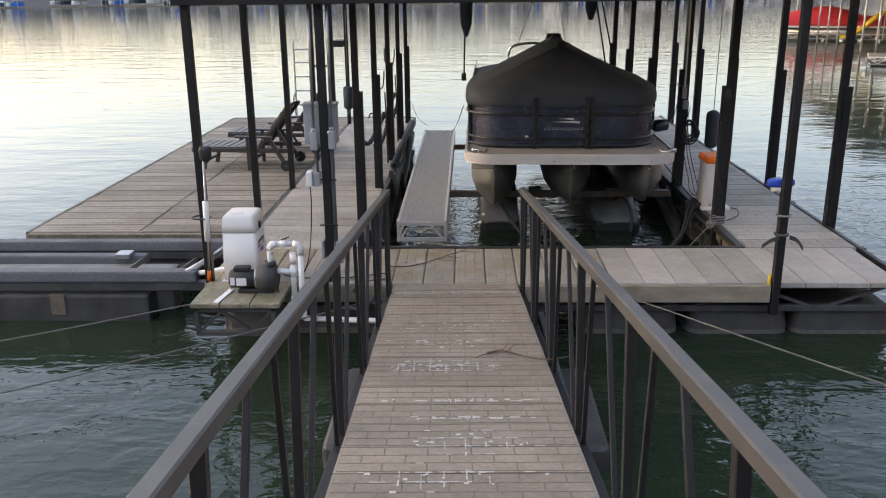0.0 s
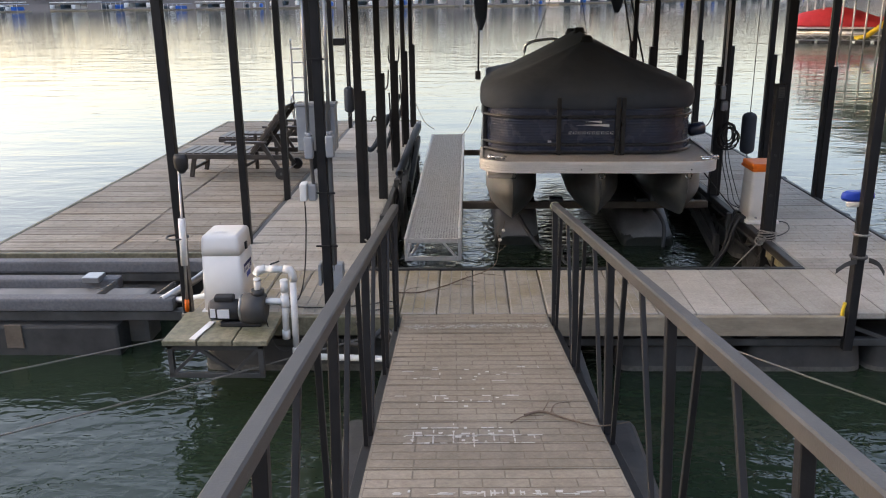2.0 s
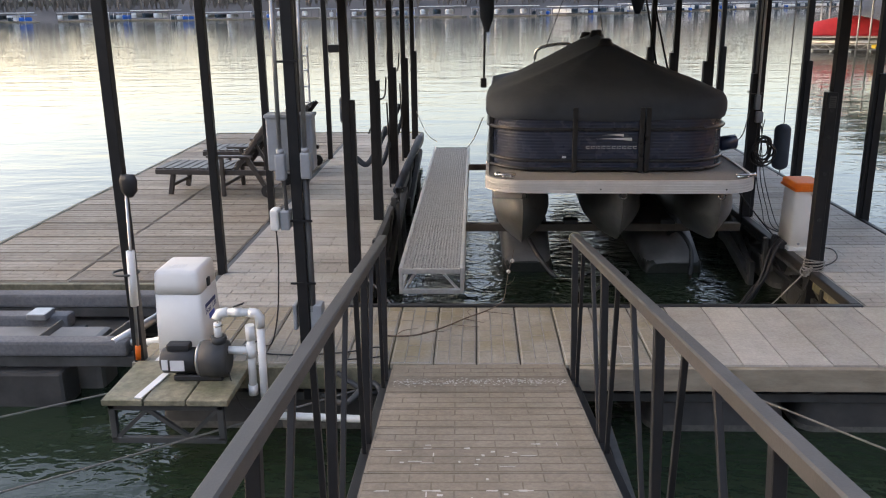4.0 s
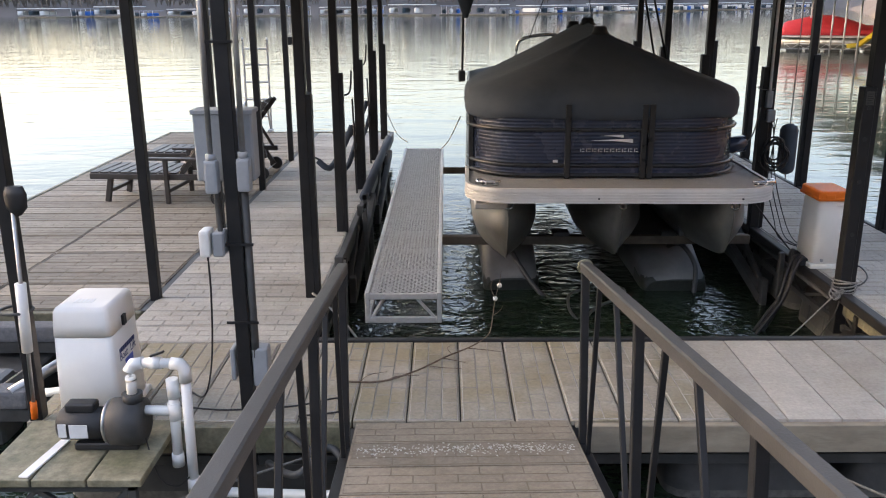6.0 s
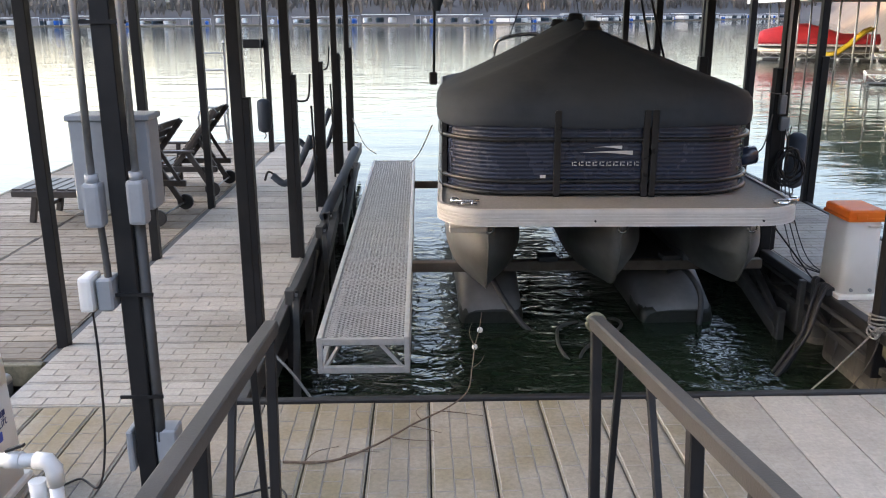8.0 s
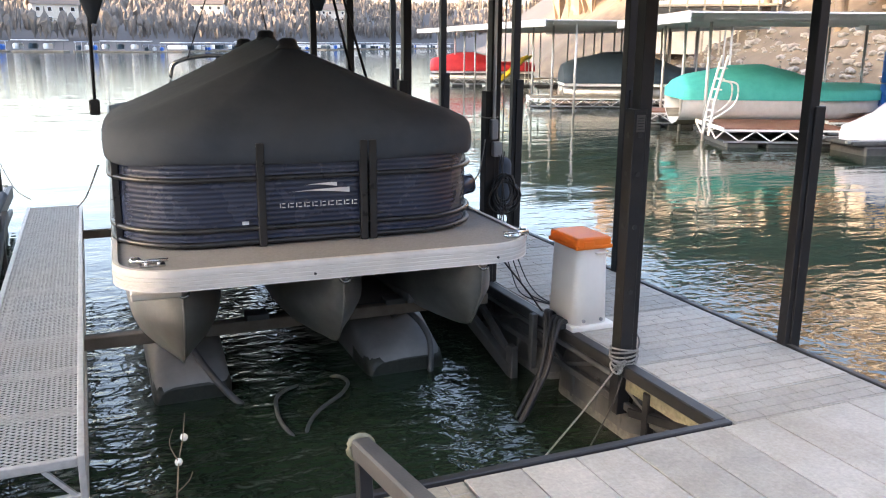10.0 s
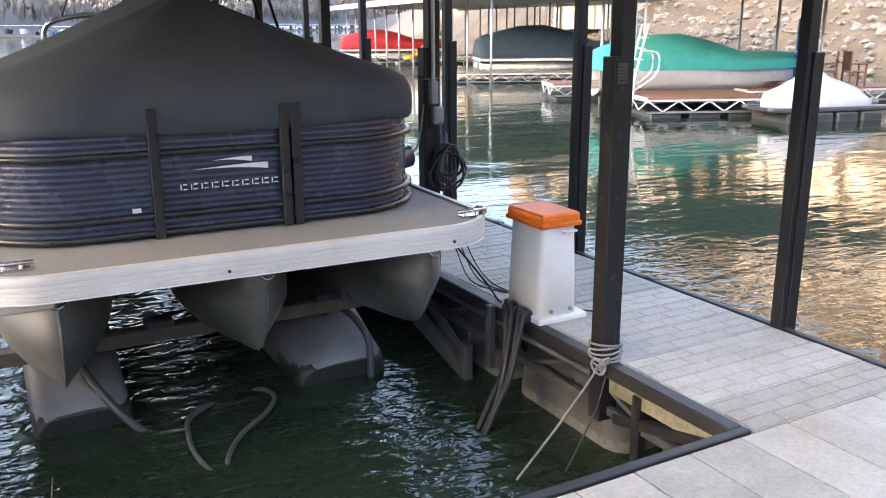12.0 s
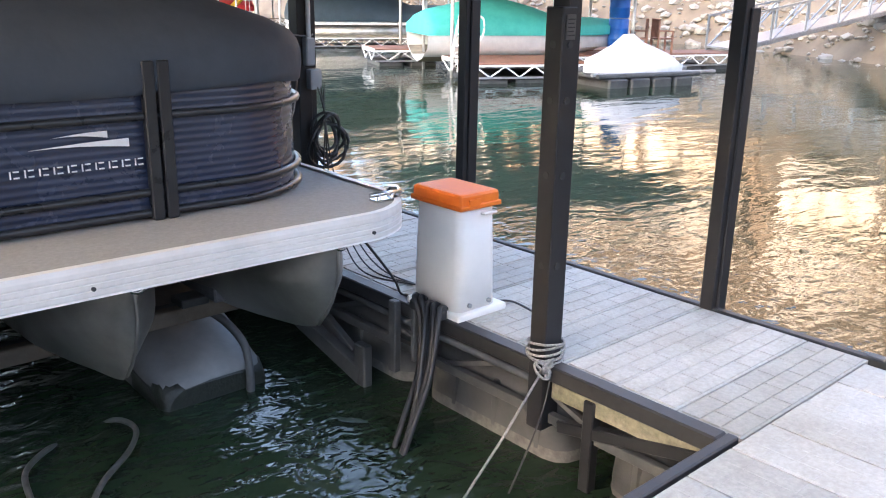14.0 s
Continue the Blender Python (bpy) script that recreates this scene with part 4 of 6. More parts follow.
# ---- pump platform ----
platform = tagged(new("pump_platform"), "small mossy wooden platform on a rusty steel truss", "platform")
for k in range(3):
    x = -2.56 + k * 0.265
    part("plank", box(x, x + 0.255, 6.30, 6.90, -0.005, 0.035, 0.004), M_WETWOOD, platform)
for x in (-2.52, -1.84):
    part("truss_chord", box(x - 0.02, x + 0.02, 6.34, 6.9, -0.05, -0.006, 0.003), M_GALVDULL, platform)
    part("truss_leg", box(x - 0.02, x + 0.02, 6.34, 6.38, -0.26, -0.05, 0.003), M_GALVDULL, platform)
part("truss_chord", box(-2.54, -1.82, 6.34, 6.375, -0.055, -0.012, 0.003), M_GALVDULL, platform)
part("truss_chord", box(-2.54, -1.82, 6.34, 6.375, -0.28, -0.24, 0.003), M_GALVDULL, platform)
for a, b in (((-2.5, -0.24), (-2.3, -0.05)), ((-2.3, -0.05), (-2.05, -0.24)), ((-2.05, -0.24), (-1.86, -0.05))):
    part("truss_web", beam((a[0], 6.357, a[1]), (b[0], 6.357, b[1]), 0.025, 0.025), M_GALVDULL, platform)
part("offcut", box(0, 0.05, 0, 0.36, 0.036, 0.046, 0.002, pose(-2.36, 6.32, 0, 0, 0, -8)), M_PVC, platform, "white plastic strip lying on the planks")

pump = tagged(new("water_pump"), "black electric water pump with a paper label", "pump")
mot = part("motor", tube([(-2.28, 6.64, 0.155), (-2.265, 6.64, 0.155), (-2.06, 6.64, 0.155), (-2.045, 6.64, 0.155)], [0.07, 0.083, 0.083, 0.07], 20), M_RUBBER, pump)
part("capacitor_cover", box(-2.24, -2.09, 6.60, 6.68, 0.225, 0.275, 0.018, seg=3), M_RUBBER, mot)
part("rating_label", box(-2.26, -2.22, 6.552, 6.5575, 0.12, 0.19), M_LABEL, mot, "small pale label")
part("rating_label", box(-2.205, -2.115, 6.552, 6.5575, 0.115, 0.185), M_LABEL, mot, "pale rating label")
part("clamp_ring", tube([(-2.03, 6.64 + 0.10 * math.cos(a), 0.165 + 0.10 * math.sin(a)) for a in np.linspace(0, math.tau, 25)[:-1]], 0.012, 6, True), M_GALV, pump)
part("volute", tube([(-2.03, 6.64, 0.165), (-2.015, 6.64, 0.165), (-1.93, 6.64, 0.165), (-1.86, 6.64, 0.165), (-1.845, 6.64, 0.165)], [0.09, 0.118, 0.125, 0.118, 0.085], 22), M_FLOAT, pump, "black ribbed pump strainer housing")
part("pump_foot", box(-2.2, -1.88, 6.57, 6.71, 0.036, 0.075, 0.008), M_RUBBER, pump)
part("outlet_collar", tube([(-1.905, 6.64, 0.27), (-1.905, 6.64, 0.32)], 0.05, 14), M_FLOAT, pump)
pipes = tagged(new("pvc_pipes"), "white plastic pipework of the water pump", "pipe")
R = 0.0255
part("pipe", tube(curve_pts([(-1.905, 6.64, 0.31), (-1.905, 6.64, 0.41)], 2), R, 14), M_PVC, pipes)
part("elbow", tube([(-1.905, 6.64, 0.39), (-1.905, 6.64, 0.445), (-1.885, 6.638, 0.475), (-1.83, 6.635, 0.485)], 0.0315, 14), M_PVC, pipes)
part("pipe", tube([(-1.84, 6.635, 0.485), (-1.68, 6.625, 0.485)], R, 14), M_PVC, pipes)
part("coupling", tube([(-1.80, 6.633, 0.485), (-1.74, 6.63, 0.485)], 0.031, 14), M_PVC, pipes)
part("valve_handle", beam((-1.79, 6.63, 0.522), (-1.72, 6.62, 0.55), 0.018, 0.01), M_RUBBER, pipes)
part("elbow", tube([(-1.69, 6.626, 0.485), (-1.645, 6.622, 0.482), (-1.625, 6.62, 0.455), (-1.625, 6.62, 0.39)], 0.0315, 14), M_PVC, pipes)
part("pipe", tube([(-1.625, 6.62, 0.41), (-1.63, 6.61, -0.20)], R, 14), M_PVC, pipes)
part("coupling", tube([(-1.629, 6.611, -0.14), (-1.63, 6.61, -0.22)], 0.0315, 14), M_PVC, pipes)
part("pipe", tube([(-1.85, 6.64, 0.225), (-1.70, 6.63, 0.225)], R, 14), M_PVC, pipes)
part("pipe", tube([(-1.695, 6.63, 0.40), (-1.705, 6.63, -0.08)], R, 14), M_PVC, pipes)
part("coupling", tube([(-1.694, 6.63, 0.30), (-1.697, 6.63, 0.40)], 0.031, 14), M_PVC, pipes)
part("coupling", tube([(-1.697, 6.63, 0.18), (-1.699, 6.63, 0.27)], 0.031, 14), M_PVC, pipes)
part("coupling", tube([(-1.704, 6.63, -0.01), (-1.705, 6.63, -0.08)], 0.031, 14), M_PVC, pipes)
part("pipe", tube([(-1.62, 6.61, -0.22), (-0.92, 6.60, -0.24), (-0.90, 6.2, -0.22), (-0.86, 2.5, -0.05)], R, 12), M_PVC, pipes)
part("wire", tube(curve_pts([(-1.85, 6.6, 0.1), (-1.78, 6.55, -0.1), (-1.7, 6.56, -0.16), (-1.64, 6.58, -0.12)]), 0.004, 6), M_RUBBER, pipes)

housing = tagged(new("lift_pump_housing"), "tall cream plastic boat-lift pump housing with printed side", "pump housing")
HX0, HX1, HY0, HY1 = -2.43, -2.095, 6.93, 7.34
rings = []
for z, o in ((0.03, 0.0), (0.25, 0.004), (0.49, 0.012)):
    rings.append([((HX0 + HX1) / 2 + sx * ((HX1 - HX0) / 2 - o - 0.03) + 0.03 * math.cos(radians(a)), (HY0 + HY1) / 2 + sy * ((HY1 - HY0) / 2 - o - 0.03) + 0.03 * math.sin(radians(a)), z)
                  for sx, sy, a0 in ((1, 1, 0), (-1, 1, 90), (-1, -1, 180), (1, -1, 270)) for a in (a0, a0 + 45, a0 + 90)])
part("body", add_loft(bm_new(), rings), M_CREAM, housing)
rings = []
for z, o in ((0.494, 0.010), (0.56, 0.013), (0.628, 0.018), (0.645, 0.028), (0.652, 0.05)):
    rings.append([((HX0 + HX1) / 2 + sx * ((HX1 - HX0) / 2 - o - 0.03) + 0.03 * math.cos(radians(a)), (HY0 + HY1) / 2 + sy * ((HY1 - HY0) / 2 - o - 0.03) + 0.03 * math.sin(radians(a)), z)
                  for sx, sy, a0 in ((1, 1, 0), (-1, 1, 90), (-1, -1, 180), (1, -1, 270)) for a in (a0, a0 + 45, a0 + 90)])
part("lid", add_loft(bm_new(), rings), M_CREAM, housing)
part("foot_flange", box(HX0 - 0.02, HX1 + 0.02, HY0 - 0.02, HY1 + 0.02, 0.0, 0.035, 0.008), M_CREAM, housing)
for k in range(5):
    part("vent_mark", box(-2.33 + 0.022 * k, -2.318 + 0.022 * k, 7.05, 7.11, 0.651, 0.654), M_WHITE, housing)
part("latch", box(HX1 - 0.012, HX1 + 0.004, 7.1, 7.14, 0.5, 0.56, 0.003), M_RUBBER, housing)
for k in range(8):
    part("print_bar", box(HX1 - 0.007, HX1 - 0.0035, 7.02 + 0.028 * k, 7.04 + 0.028 * k, 0.37, 0.395), M_INK, housing)
for word, y in (("Boat", 7.01), ("Lift", 7.165)):
    words = bpy.data.curves.new("printed_word", "FONT")
    words.body, words.size, words.extrude = word, 0.062, 0.0004
    word_source = bpy.data.objects.new("printed_word", words)
    word_mesh = bpy.data.meshes.new_from_object(word_source)
    bpy.data.objects.remove(word_source)
    word_mesh.materials.clear()
    word_mesh.materials.append(M_INK)
    piece("printed_word", word_mesh, housing, pose(HX1 - 0.0045, y, 0.325, 90, 0, 90))
part("print_bar", box(HX1 - 0.006, HX1 - 0.0025, 7.08, 7.19, 0.27, 0.31), M_BLUE, housing, "blue printed block")

# ---- pole strapped to the corner post ----
pole = tagged(new("boat_hook_pole"), "boat hook pole with white sleeve strapped to a post", "pole")
part("shaft", tube([(-2.565, 6.93, 0.05), (-2.52, 6.94, 1.25)], 0.011, 8), M_GALV, pole)
part("sleeve", tube([(-2.552, 6.93, 0.42), (-2.538, 6.935, 0.80)], 0.028, 12), M_PVC, pole)
part("tip", tube([(-2.568, 6.93, 0.03), (-2.563, 6.93, 0.13)], 0.018, 10), M_ORANGE, pole)
part("head", add_loft(bm_new(), [[(-2.50 + r * math.cos(a), 6.94 + 0.5 * r * math.sin(a), z) for a in np.linspace(0, math.tau, 13)[:-1]] for r, z in ((0.02, 1.16), (0.055, 1.2), (0.06, 1.27), (0.045, 1.31))]), M_RUBBER, pole)
part("strap", tube([(-2.60 + 0.085 * math.cos(a), 6.97 + 0.075 * math.sin(a), 0.64) for a in np.linspace(0, math.tau, 17)[:-1]], 0.008, 6, True), M_GALVDULL, pole)

# ---- electrics on the post beside the gangway ----
elec = tagged(new("electrical_enclosure"), "grey electrical enclosure with conduits, switch boxes and outlet on a post", "electric panel")
part("enclosure", box(-1.62, -1.32, 7.085, 7.22, 1.30, 1.66, 0.008), M_GREYPLASTIC, elec)
part("enclosure_cap", box(-1.628, -1.312, 7.075, 7.23, 1.645, 1.668, 0.004), M_GREYPLASTIC, elec)
for x, z in ((-1.515, 1.26), (-1.352, 1.27)):
    sb = part("switch_box", box(x - 0.033, x + 0.033, 6.955, 7.03, z, z + 0.17, 0.014, seg=2), M_GREYPLASTIC, elec)
    part("conduit", tube([(x, 6.99, z + 0.16), (x + 0.01, 6.99, ROOF_Z + 0.1)], 0.014, 10), M_GALV, elec, "pale grey conduit")
    part("fitting", tube([(x, 6.99, z + 0.17), (x, 6.99, z + 0.20)], 0.025, 10), M_GREYPLASTIC, sb)
part("conduit", tube([(-1.365, 7.02, 1.27), (-1.365, 7.02, 0.45), (-1.37, 7.02, 0.35)], 0.021, 10), M_GALVDULL, elec)
part("conduit", tube(curve_pts([(-1.505, 7.0, 1.27), (-1.50, 7.0, 1.12), (-1.495, 6.99, 1.05)]), 0.014, 8), M_GALVDULL, elec)
part("junction_box", box(-1.535, -1.475, 6.955, 7.06, 0.93, 1.06, 0.008), M_GREYPLASTIC, elec)
outlet = part("outlet_cover", box(-1.60, -1.545, 6.94, 7.06, 0.93, 1.07, 0.016, seg=2), M_PVC, elec, "white bubble outlet cover")
part("junction_box", box(-1.50, -1.475, 6.99, 7.12, 0.22, 0.40, 0.006), M_GREYPLASTIC, elec)
part("junction_box", box(-1.385, -1.30, 7.0, 7.10, 0.18, 0.40, 0.008), M_GREYPLASTIC, elec)
for z in (0.55, 0.98, 2.0):
    part("pipe_clamp", box(-1.50, -1.33, 6.985, 6.993, z, z + 0.014), M_STEEL, elec)
cord = single("extension_lead", tube(curve_pts([(-1.575, 7.0, 0.94), (-1.58, 7.02, 0.7), (-1.63, 7.1, 0.3), (-1.72, 7.2, 0.03), (-1.85, 7.3, 0.012), (-1.9, 7.15, 0.012), (-1.6, 7.06, 0.012), (-1.2, 7.1, 0.012), (-0.95, 7.2, 0.012), (-0.9, 7.05, 0.012), (-1.15, 6.98, 0.012)], 8), 0.0052, 6), M_RUBBER, "black power cord trailing over the deck", "cord")

# ---- empty personal lift beside the pump ----
bunks = tagged(new("empty_boat_lift"), "empty boat lift with grey carpeted bunks on black floats", "boat lift")
for y, z, x1 in ((7.45, -0.03, -2.85), (8.10, -0.07, -3.6), (8.48, -0.02, -2.72)):
    bk = part("bunk", box(-7.2, x1, y - 0.07, y + 0.07, z - 0.12, z, 0.025, seg=2), M_BUNK, bunks, "grey carpeted bunk board")
    part("bunk_beam", box(-7.2, x1 + 0.1, y - 0.05, y + 0.06, z - 0.21, z - 0.125, 0.006), M_GALVDULL, bk)
part("middle_tank", box(-7.2, -3.2, 7.68, 7.98, -0.6, -0.13, 0.05, seg=2), M_TANK, bunks)
part("float", box(-7.2, -3.35, 7.36, 7.62, -0.95, -0.27, 0.03, seg=2), M_FLOAT, bunks, "black float with a rusty bracket")
part("float", box(-7.2, -3.2, 8.2, 8.6, -0.95, -0.27, 0.03, seg=2), M_FLOAT, bunks)
part("bracket", box(-4.35, -4.20, 7.345, 7.36, -0.48, -0.26, 0.003), M_BROWNBEAM, bunks, "rusty bracket plate")
part("bunk_bracket", box(-3.9, -3.74, 7.95, 8.12, -0.085, -0.03, 0.006), M_GALV, bunks)
for x in (-3.55, -3.0):
    part("lift_arm", beam((x - 0.5, 7.75, -0.4), (x + 0.05, 7.75, -0.02), 0.06, 0.05, 0.006), M_GALVDULL, bunks)
part("pipe", tube([(-2.95, 7.4, -0.05), (-2.75, 7.75, 0.02), (-2.68, 8.4, 0.02)], 0.035, 10), M_GALV, bunks)
part("pipe", tube(curve_pts([(-2.9, 7.55, -0.1), (-2.7, 7.35, -0.02), (-2.5, 7.3, 0.03)]), 0.026, 10), M_PVC, bunks)

# ---- loungers ----
lounger = tagged(new("sun_lounger"), "dark slatted sun lounger with raised back and wheels", "lounger", "loungers on the platform")
W2 = 0.31
for s in (-1, 1):
    part("side_rail", box(-0.82, 0.74, s * W2 - 0.022, s * W2 + 0.022, 0.27, 0.335, 0.006), M_LOUNGE, lounger)
    part("leg", beam((-0.60, s * (W2 - 0.04), 0.28), (-0.66, s * (W2 - 0.04), 0.0), 0.045, 0.06, 0.005), M_LOUNGE, lounger)
    part("leg", box(0.07, 0.12, s * (W2 + 0.045) - 0.02, s * (W2 + 0.045) + 0.02, 0.0, 0.50, 0.005), M_LOUNGE, lounger)
    part("armrest", box(-0.10, 0.50, s * (W2 + 0.045) - 0.035, s * (W2 + 0.045) + 0.035, 0.50, 0.53, 0.008), M_LOUNGE, lounger)
    part("rear_leg", beam((0.42, s * (W2 + 0.03), 0.50), (0.68, s * (W2 + 0.03), 0.07), 0.04, 0.06, 0.005), M_LOUNGE, lounger)
    wh = part("wheel", tube([(0.69, s * (W2 + 0.075) - 0.02, 0.085), (0.69, s * (W2 + 0.075) + 0.02, 0.085)], 0.083, 20), M_RUBBER, lounger, "black rubber wheel")
    part("hub", tube([(0.69, s * (W2 + 0.075) - 0.024, 0.085), (0.69, s * (W2 + 0.075) + 0.024, 0.085)], 0.02, 10), M_GALVDULL, wh)
part("axle", tube([(0.69, -W2 - 0.08, 0.085), (0.69, W2 + 0.08, 0.085)], 0.008, 8), M_GALV, lounger)
part("stretcher", box(-0.66, -0.62, -W2 + 0.05, W2 - 0.05, 0.10, 0.14, 0.004), M_LOUNGE, lounger)
part("stretcher", box(0.085, 0.11, -W2, W2, 0.12, 0.16, 0.004), M_LOUNGE, lounger)
for k in range(9):
    x = -0.82 + k * 0.115
    part("slat", box(x, x + 0.095, -W2 + 0.005, W2 - 0.005, 0.336, 0.352, 0.003), M_LOUNGE, lounger)
back = pose(0.22, 0, 0.345, 0, -52, 0)
for k in range(7):
    part("back_slat", box(0.04 + k * 0.112, 0.135 + k * 0.112, -W2 + 0.02, W2 - 0.02, 0.0, 0.016, 0.003, back), M_LOUNGE, lounger)
for s in (-1, 1):
    part("back_rail", box(0.0, 0.83, s * (W2 - 0.03) - 0.02, s * (W2 - 0.03) + 0.02, -0.055, -0.002, 0.004, back), M_LOUNGE, lounger)
    part("back_prop", beam((0.50, s * (W2 - 0.07), 0.68), (0.70, s * (W2 - 0.07), 0.33), 0.025, 0.04, 0.004), M_LOUNGE, lounger)
lounger.matrix_basis = pose(-3.55, 12.52, 0.004, 0, 0, -5)
copy_thing(lounger, pose(-3.37, 13.92, 0.004, 0, 0, -2))

# ---- swim ladder ----
ladder = tagged(new("swim_ladder"), "pale aluminium swim ladder raised at the dock end", "ladder")
for x in (-3.86, -3.44):
    part("stile", tube(curve_pts([(x, 17.84, -0.05), (x, 17.85, 0.3), (x, 17.9, 1.50), (x, 17.86, 1.58)], 4), 0.02, 8), M_ALU, ladder)
    part("hand_loop", tube(curve_pts([(x, 17.80, 0.02), (x, 17.66, 0.3), (x, 17.62, 0.45), (x, 17.75, 0.52), (x, 17.86, 0.45)], 5), 0.018, 8), M_ALU, ladder)
for z in (0.25, 0.55, 0.85, 1.15, 1.42):
    part("rung", box(-3.86, -3.44, 17.86, 17.91, z, z + 0.03, 0.006), M_ALU, ladder)
for x in (-3.86, -3.44):
    part("mount", box(x - 0.04, x + 0.04, 17.70, 17.84, 0.005, 0.05, 0.004), M_ALU, ladder)


# ---- fenders and hanging gear ----
def fender(name, x, y, z0, z1, r, top):
    root = tagged(new(name), "black fabric-covered boat fender hanging on a line", "fender", "hanging fenders")
    n = [(r * 0.35, 0), (r * 0.85, 0.05), (r, 0.12), (r, 0.88), (r * 0.85, 0.95), (r * 0.35, 1.0)]
    part("body", add_loft(bm_new(), [[(x + q * math.cos(a) * (1 + 0.05 * math.sin(3 * a)), y + q * math.sin(a), z0 + (z1 - z0) * f) for a in np.linspace(0, math.tau, 17)[:-1]] for q, f in n]), M_COVER, root)
    part("line", tube([(x, y, z1 - 0.02), (x + 0.01, y, top)], 0.006, 6), M_ROPE, root)
    part("tail", tube(curve_pts([(x, y, z0 + 0.01), (x + 0.01, y, z0 - 0.05), (x - 0.02, y, z0 - 0.08)]), 0.008, 6), M_ROPE, root)


fender("fender", -2.30, 14.85, 0.56, 0.99, 0.085, 2.3)
fender("fender", 3.62, 12.52, 0.25, 0.83, 0.10, ROOF_Z + 0.2)
side_fender = tagged(new("fender"), "navy cushion fender strapped at the boat's side", "fender", "hanging fenders")
part("body", tube([(2.36, 10.92, 0.84), (2.38, 10.92, 0.842), (2.55, 10.95, 0.865), (2.575, 10.95, 0.87)], [0.04, 0.08, 0.08, 0.04], 14), M_NAVY, side_fender)
part("line", tube(curve_pts([(2.57, 10.95, 0.87), (2.64, 10.97, 0.95), (2.70, 11.0, 1.2)]), 0.006, 6), M_ROPE, side_fender)
hooks = tagged(new("rope_hooks"), "dark bent-steel rope hooks on the roof posts", "hook")
for y, z in ((12.9, 1.15), (14.9, 1.35)):
    part("hook", tube(curve_pts([(-1.44, y - 0.03, z + 0.28), (-1.46, y - 0.05, z + 0.05), (-1.53, y - 0.05, z), (-1.61, y - 0.05, z + 0.05), (-1.62, y - 0.05, z + 0.3)]), 0.011, 8), M_STEEL, hooks)
shelf = single("post_shelf", box(-2.9, -2.62, 16.75, 16.9, 1.55, 1.68, 0.008), M_STEEL, "small dark box fixed to a far post", "box")
rack = tagged(new("padded_rack"), "black padded paddle rack with straps on the inner posts", "rack")
for y, z in ((12.6, 0.35), (14.6, 0.42)):
    part("arm", tube(curve_pts([(-1.46, y + 0.3, z + 0.42), (-1.55, y + 0.1, z + 0.2), (-1.68, y - 0.1, z), (-1.82, y - 0.1, z + 0.08)]), 0.036, 10), M_COVER, rack)
    part("arm", tube(curve_pts([(-1.40, y + 0.4, z + 0.3), (-1.5, y + 0.15, z - 0.02), (-1.6, y, z - 0.05)]), 0.03, 10), M_COVER, rack)
    part("strap", tube(curve_pts([(-1.80, y - 0.1, z + 0.09), (-1.86, y - 0.12, z + 0.12), (-1.9, y - 0.1, z + 0.03)]), 0.012, 6), M_RUBBER, rack)
    part("strap", tube(curve_pts([(-1.44, y + 0.28, z + 0.75), (-1.42, y + 0.2, z + 0.3), (-1.40, y + 0.1, -0.02), (-1.36, y + 0.05, -0.2)]), 0.012, 6), M_RUBBER, rack)
bumper = tagged(new("slip_bumper"), "dark padded bumper bar and galvanised brackets along the slip", "bumper")
for y0, y1, z in ((12.2, 15.8, 0.06),):
    part("pad", tube([(-1.27, y0, z), (-1.27, y0 + 0.02, z), (-1.22, y1 - 0.02, z + 0.12), (-1.22, y1, z + 0.12)], [0.035, 0.055, 0.055, 0.035], 12), M_COVER, bumper)
for y in (9.7, 11.6, 12.2, 15.0):
    part("bracket", box(-1.29, -1.22, y, y + 0.09, -0.5, 0.10, 0.006), M_GALVDULL, bumper)
    part("bracket_arm", beam((-1.22, y + 0.1, 0.05), (-1.12, y - 0.75, -0.52), 0.05, 0.07, 0.006), M_GALVDULL, bumper, "galvanised diagonal arm")
    part("bolt", tube([(-1.225, y + 0.045, 0.05), (-1.20, y + 0.045, 0.05)], 0.018, 8), M_GALV, bumper)

# ---- cover suspension lines ----
lines = tagged(new("cover_lines"), "straps and lines holding the boat cover from the roof", "line")
part("strap", tube([(-0.16, 10.75, ROOF_Z + 0.1), (-0.18, 10.8, 1.50)], 0.012, 6), M_RUBBER, lines)
part("ratchet", box(-0.215, -0.15, 10.77, 10.83, 1.48, 1.58, 0.01), M_RUBBER, lines)
part("folded_strap", add_loft(bm_new(), [[(-0.15 + r * math.cos(a), 10.75 + r * math.sin(a), z) for a in np.linspace(0, math.tau, 9)[:-1]] for r, z in ((0.02, 2.05), (0.07, 2.2), (0.09, ROOF_Z - 0.1), (0.07, ROOF_Z + 0.15))]), M_COVER, lines)
for x, x2 in ((1.62, 1.80), (1.68, 1.92)):
    part("pole", tube([(x, 12.0, ROOF_Z + 0.15), (x2, 11.6, 1.60)], 0.011, 8), M_STEEL, lines)
part("folded_strap", add_loft(bm_new(), [[(1.62 + r * math.cos(a), 12.0 + r * math.sin(a), z) for a in np.linspace(0, math.tau, 9)[:-1]] for r, z in ((0.03, 2.2), (0.08, 2.35), (0.09, ROOF_Z + 0.1))]), M_COVER, lines)
part("thin_line", tube([(0.62, 12.7, 1.80), (0.95, 12.5, ROOF_Z + 0.1)], 0.005, 6), M_RUBBER, lines)
part("thin_line", tube([(1.35, 12.7, 1.86), (1.15, 12.5, ROOF_Z + 0.1)], 0.005, 6), M_RUBBER, lines)
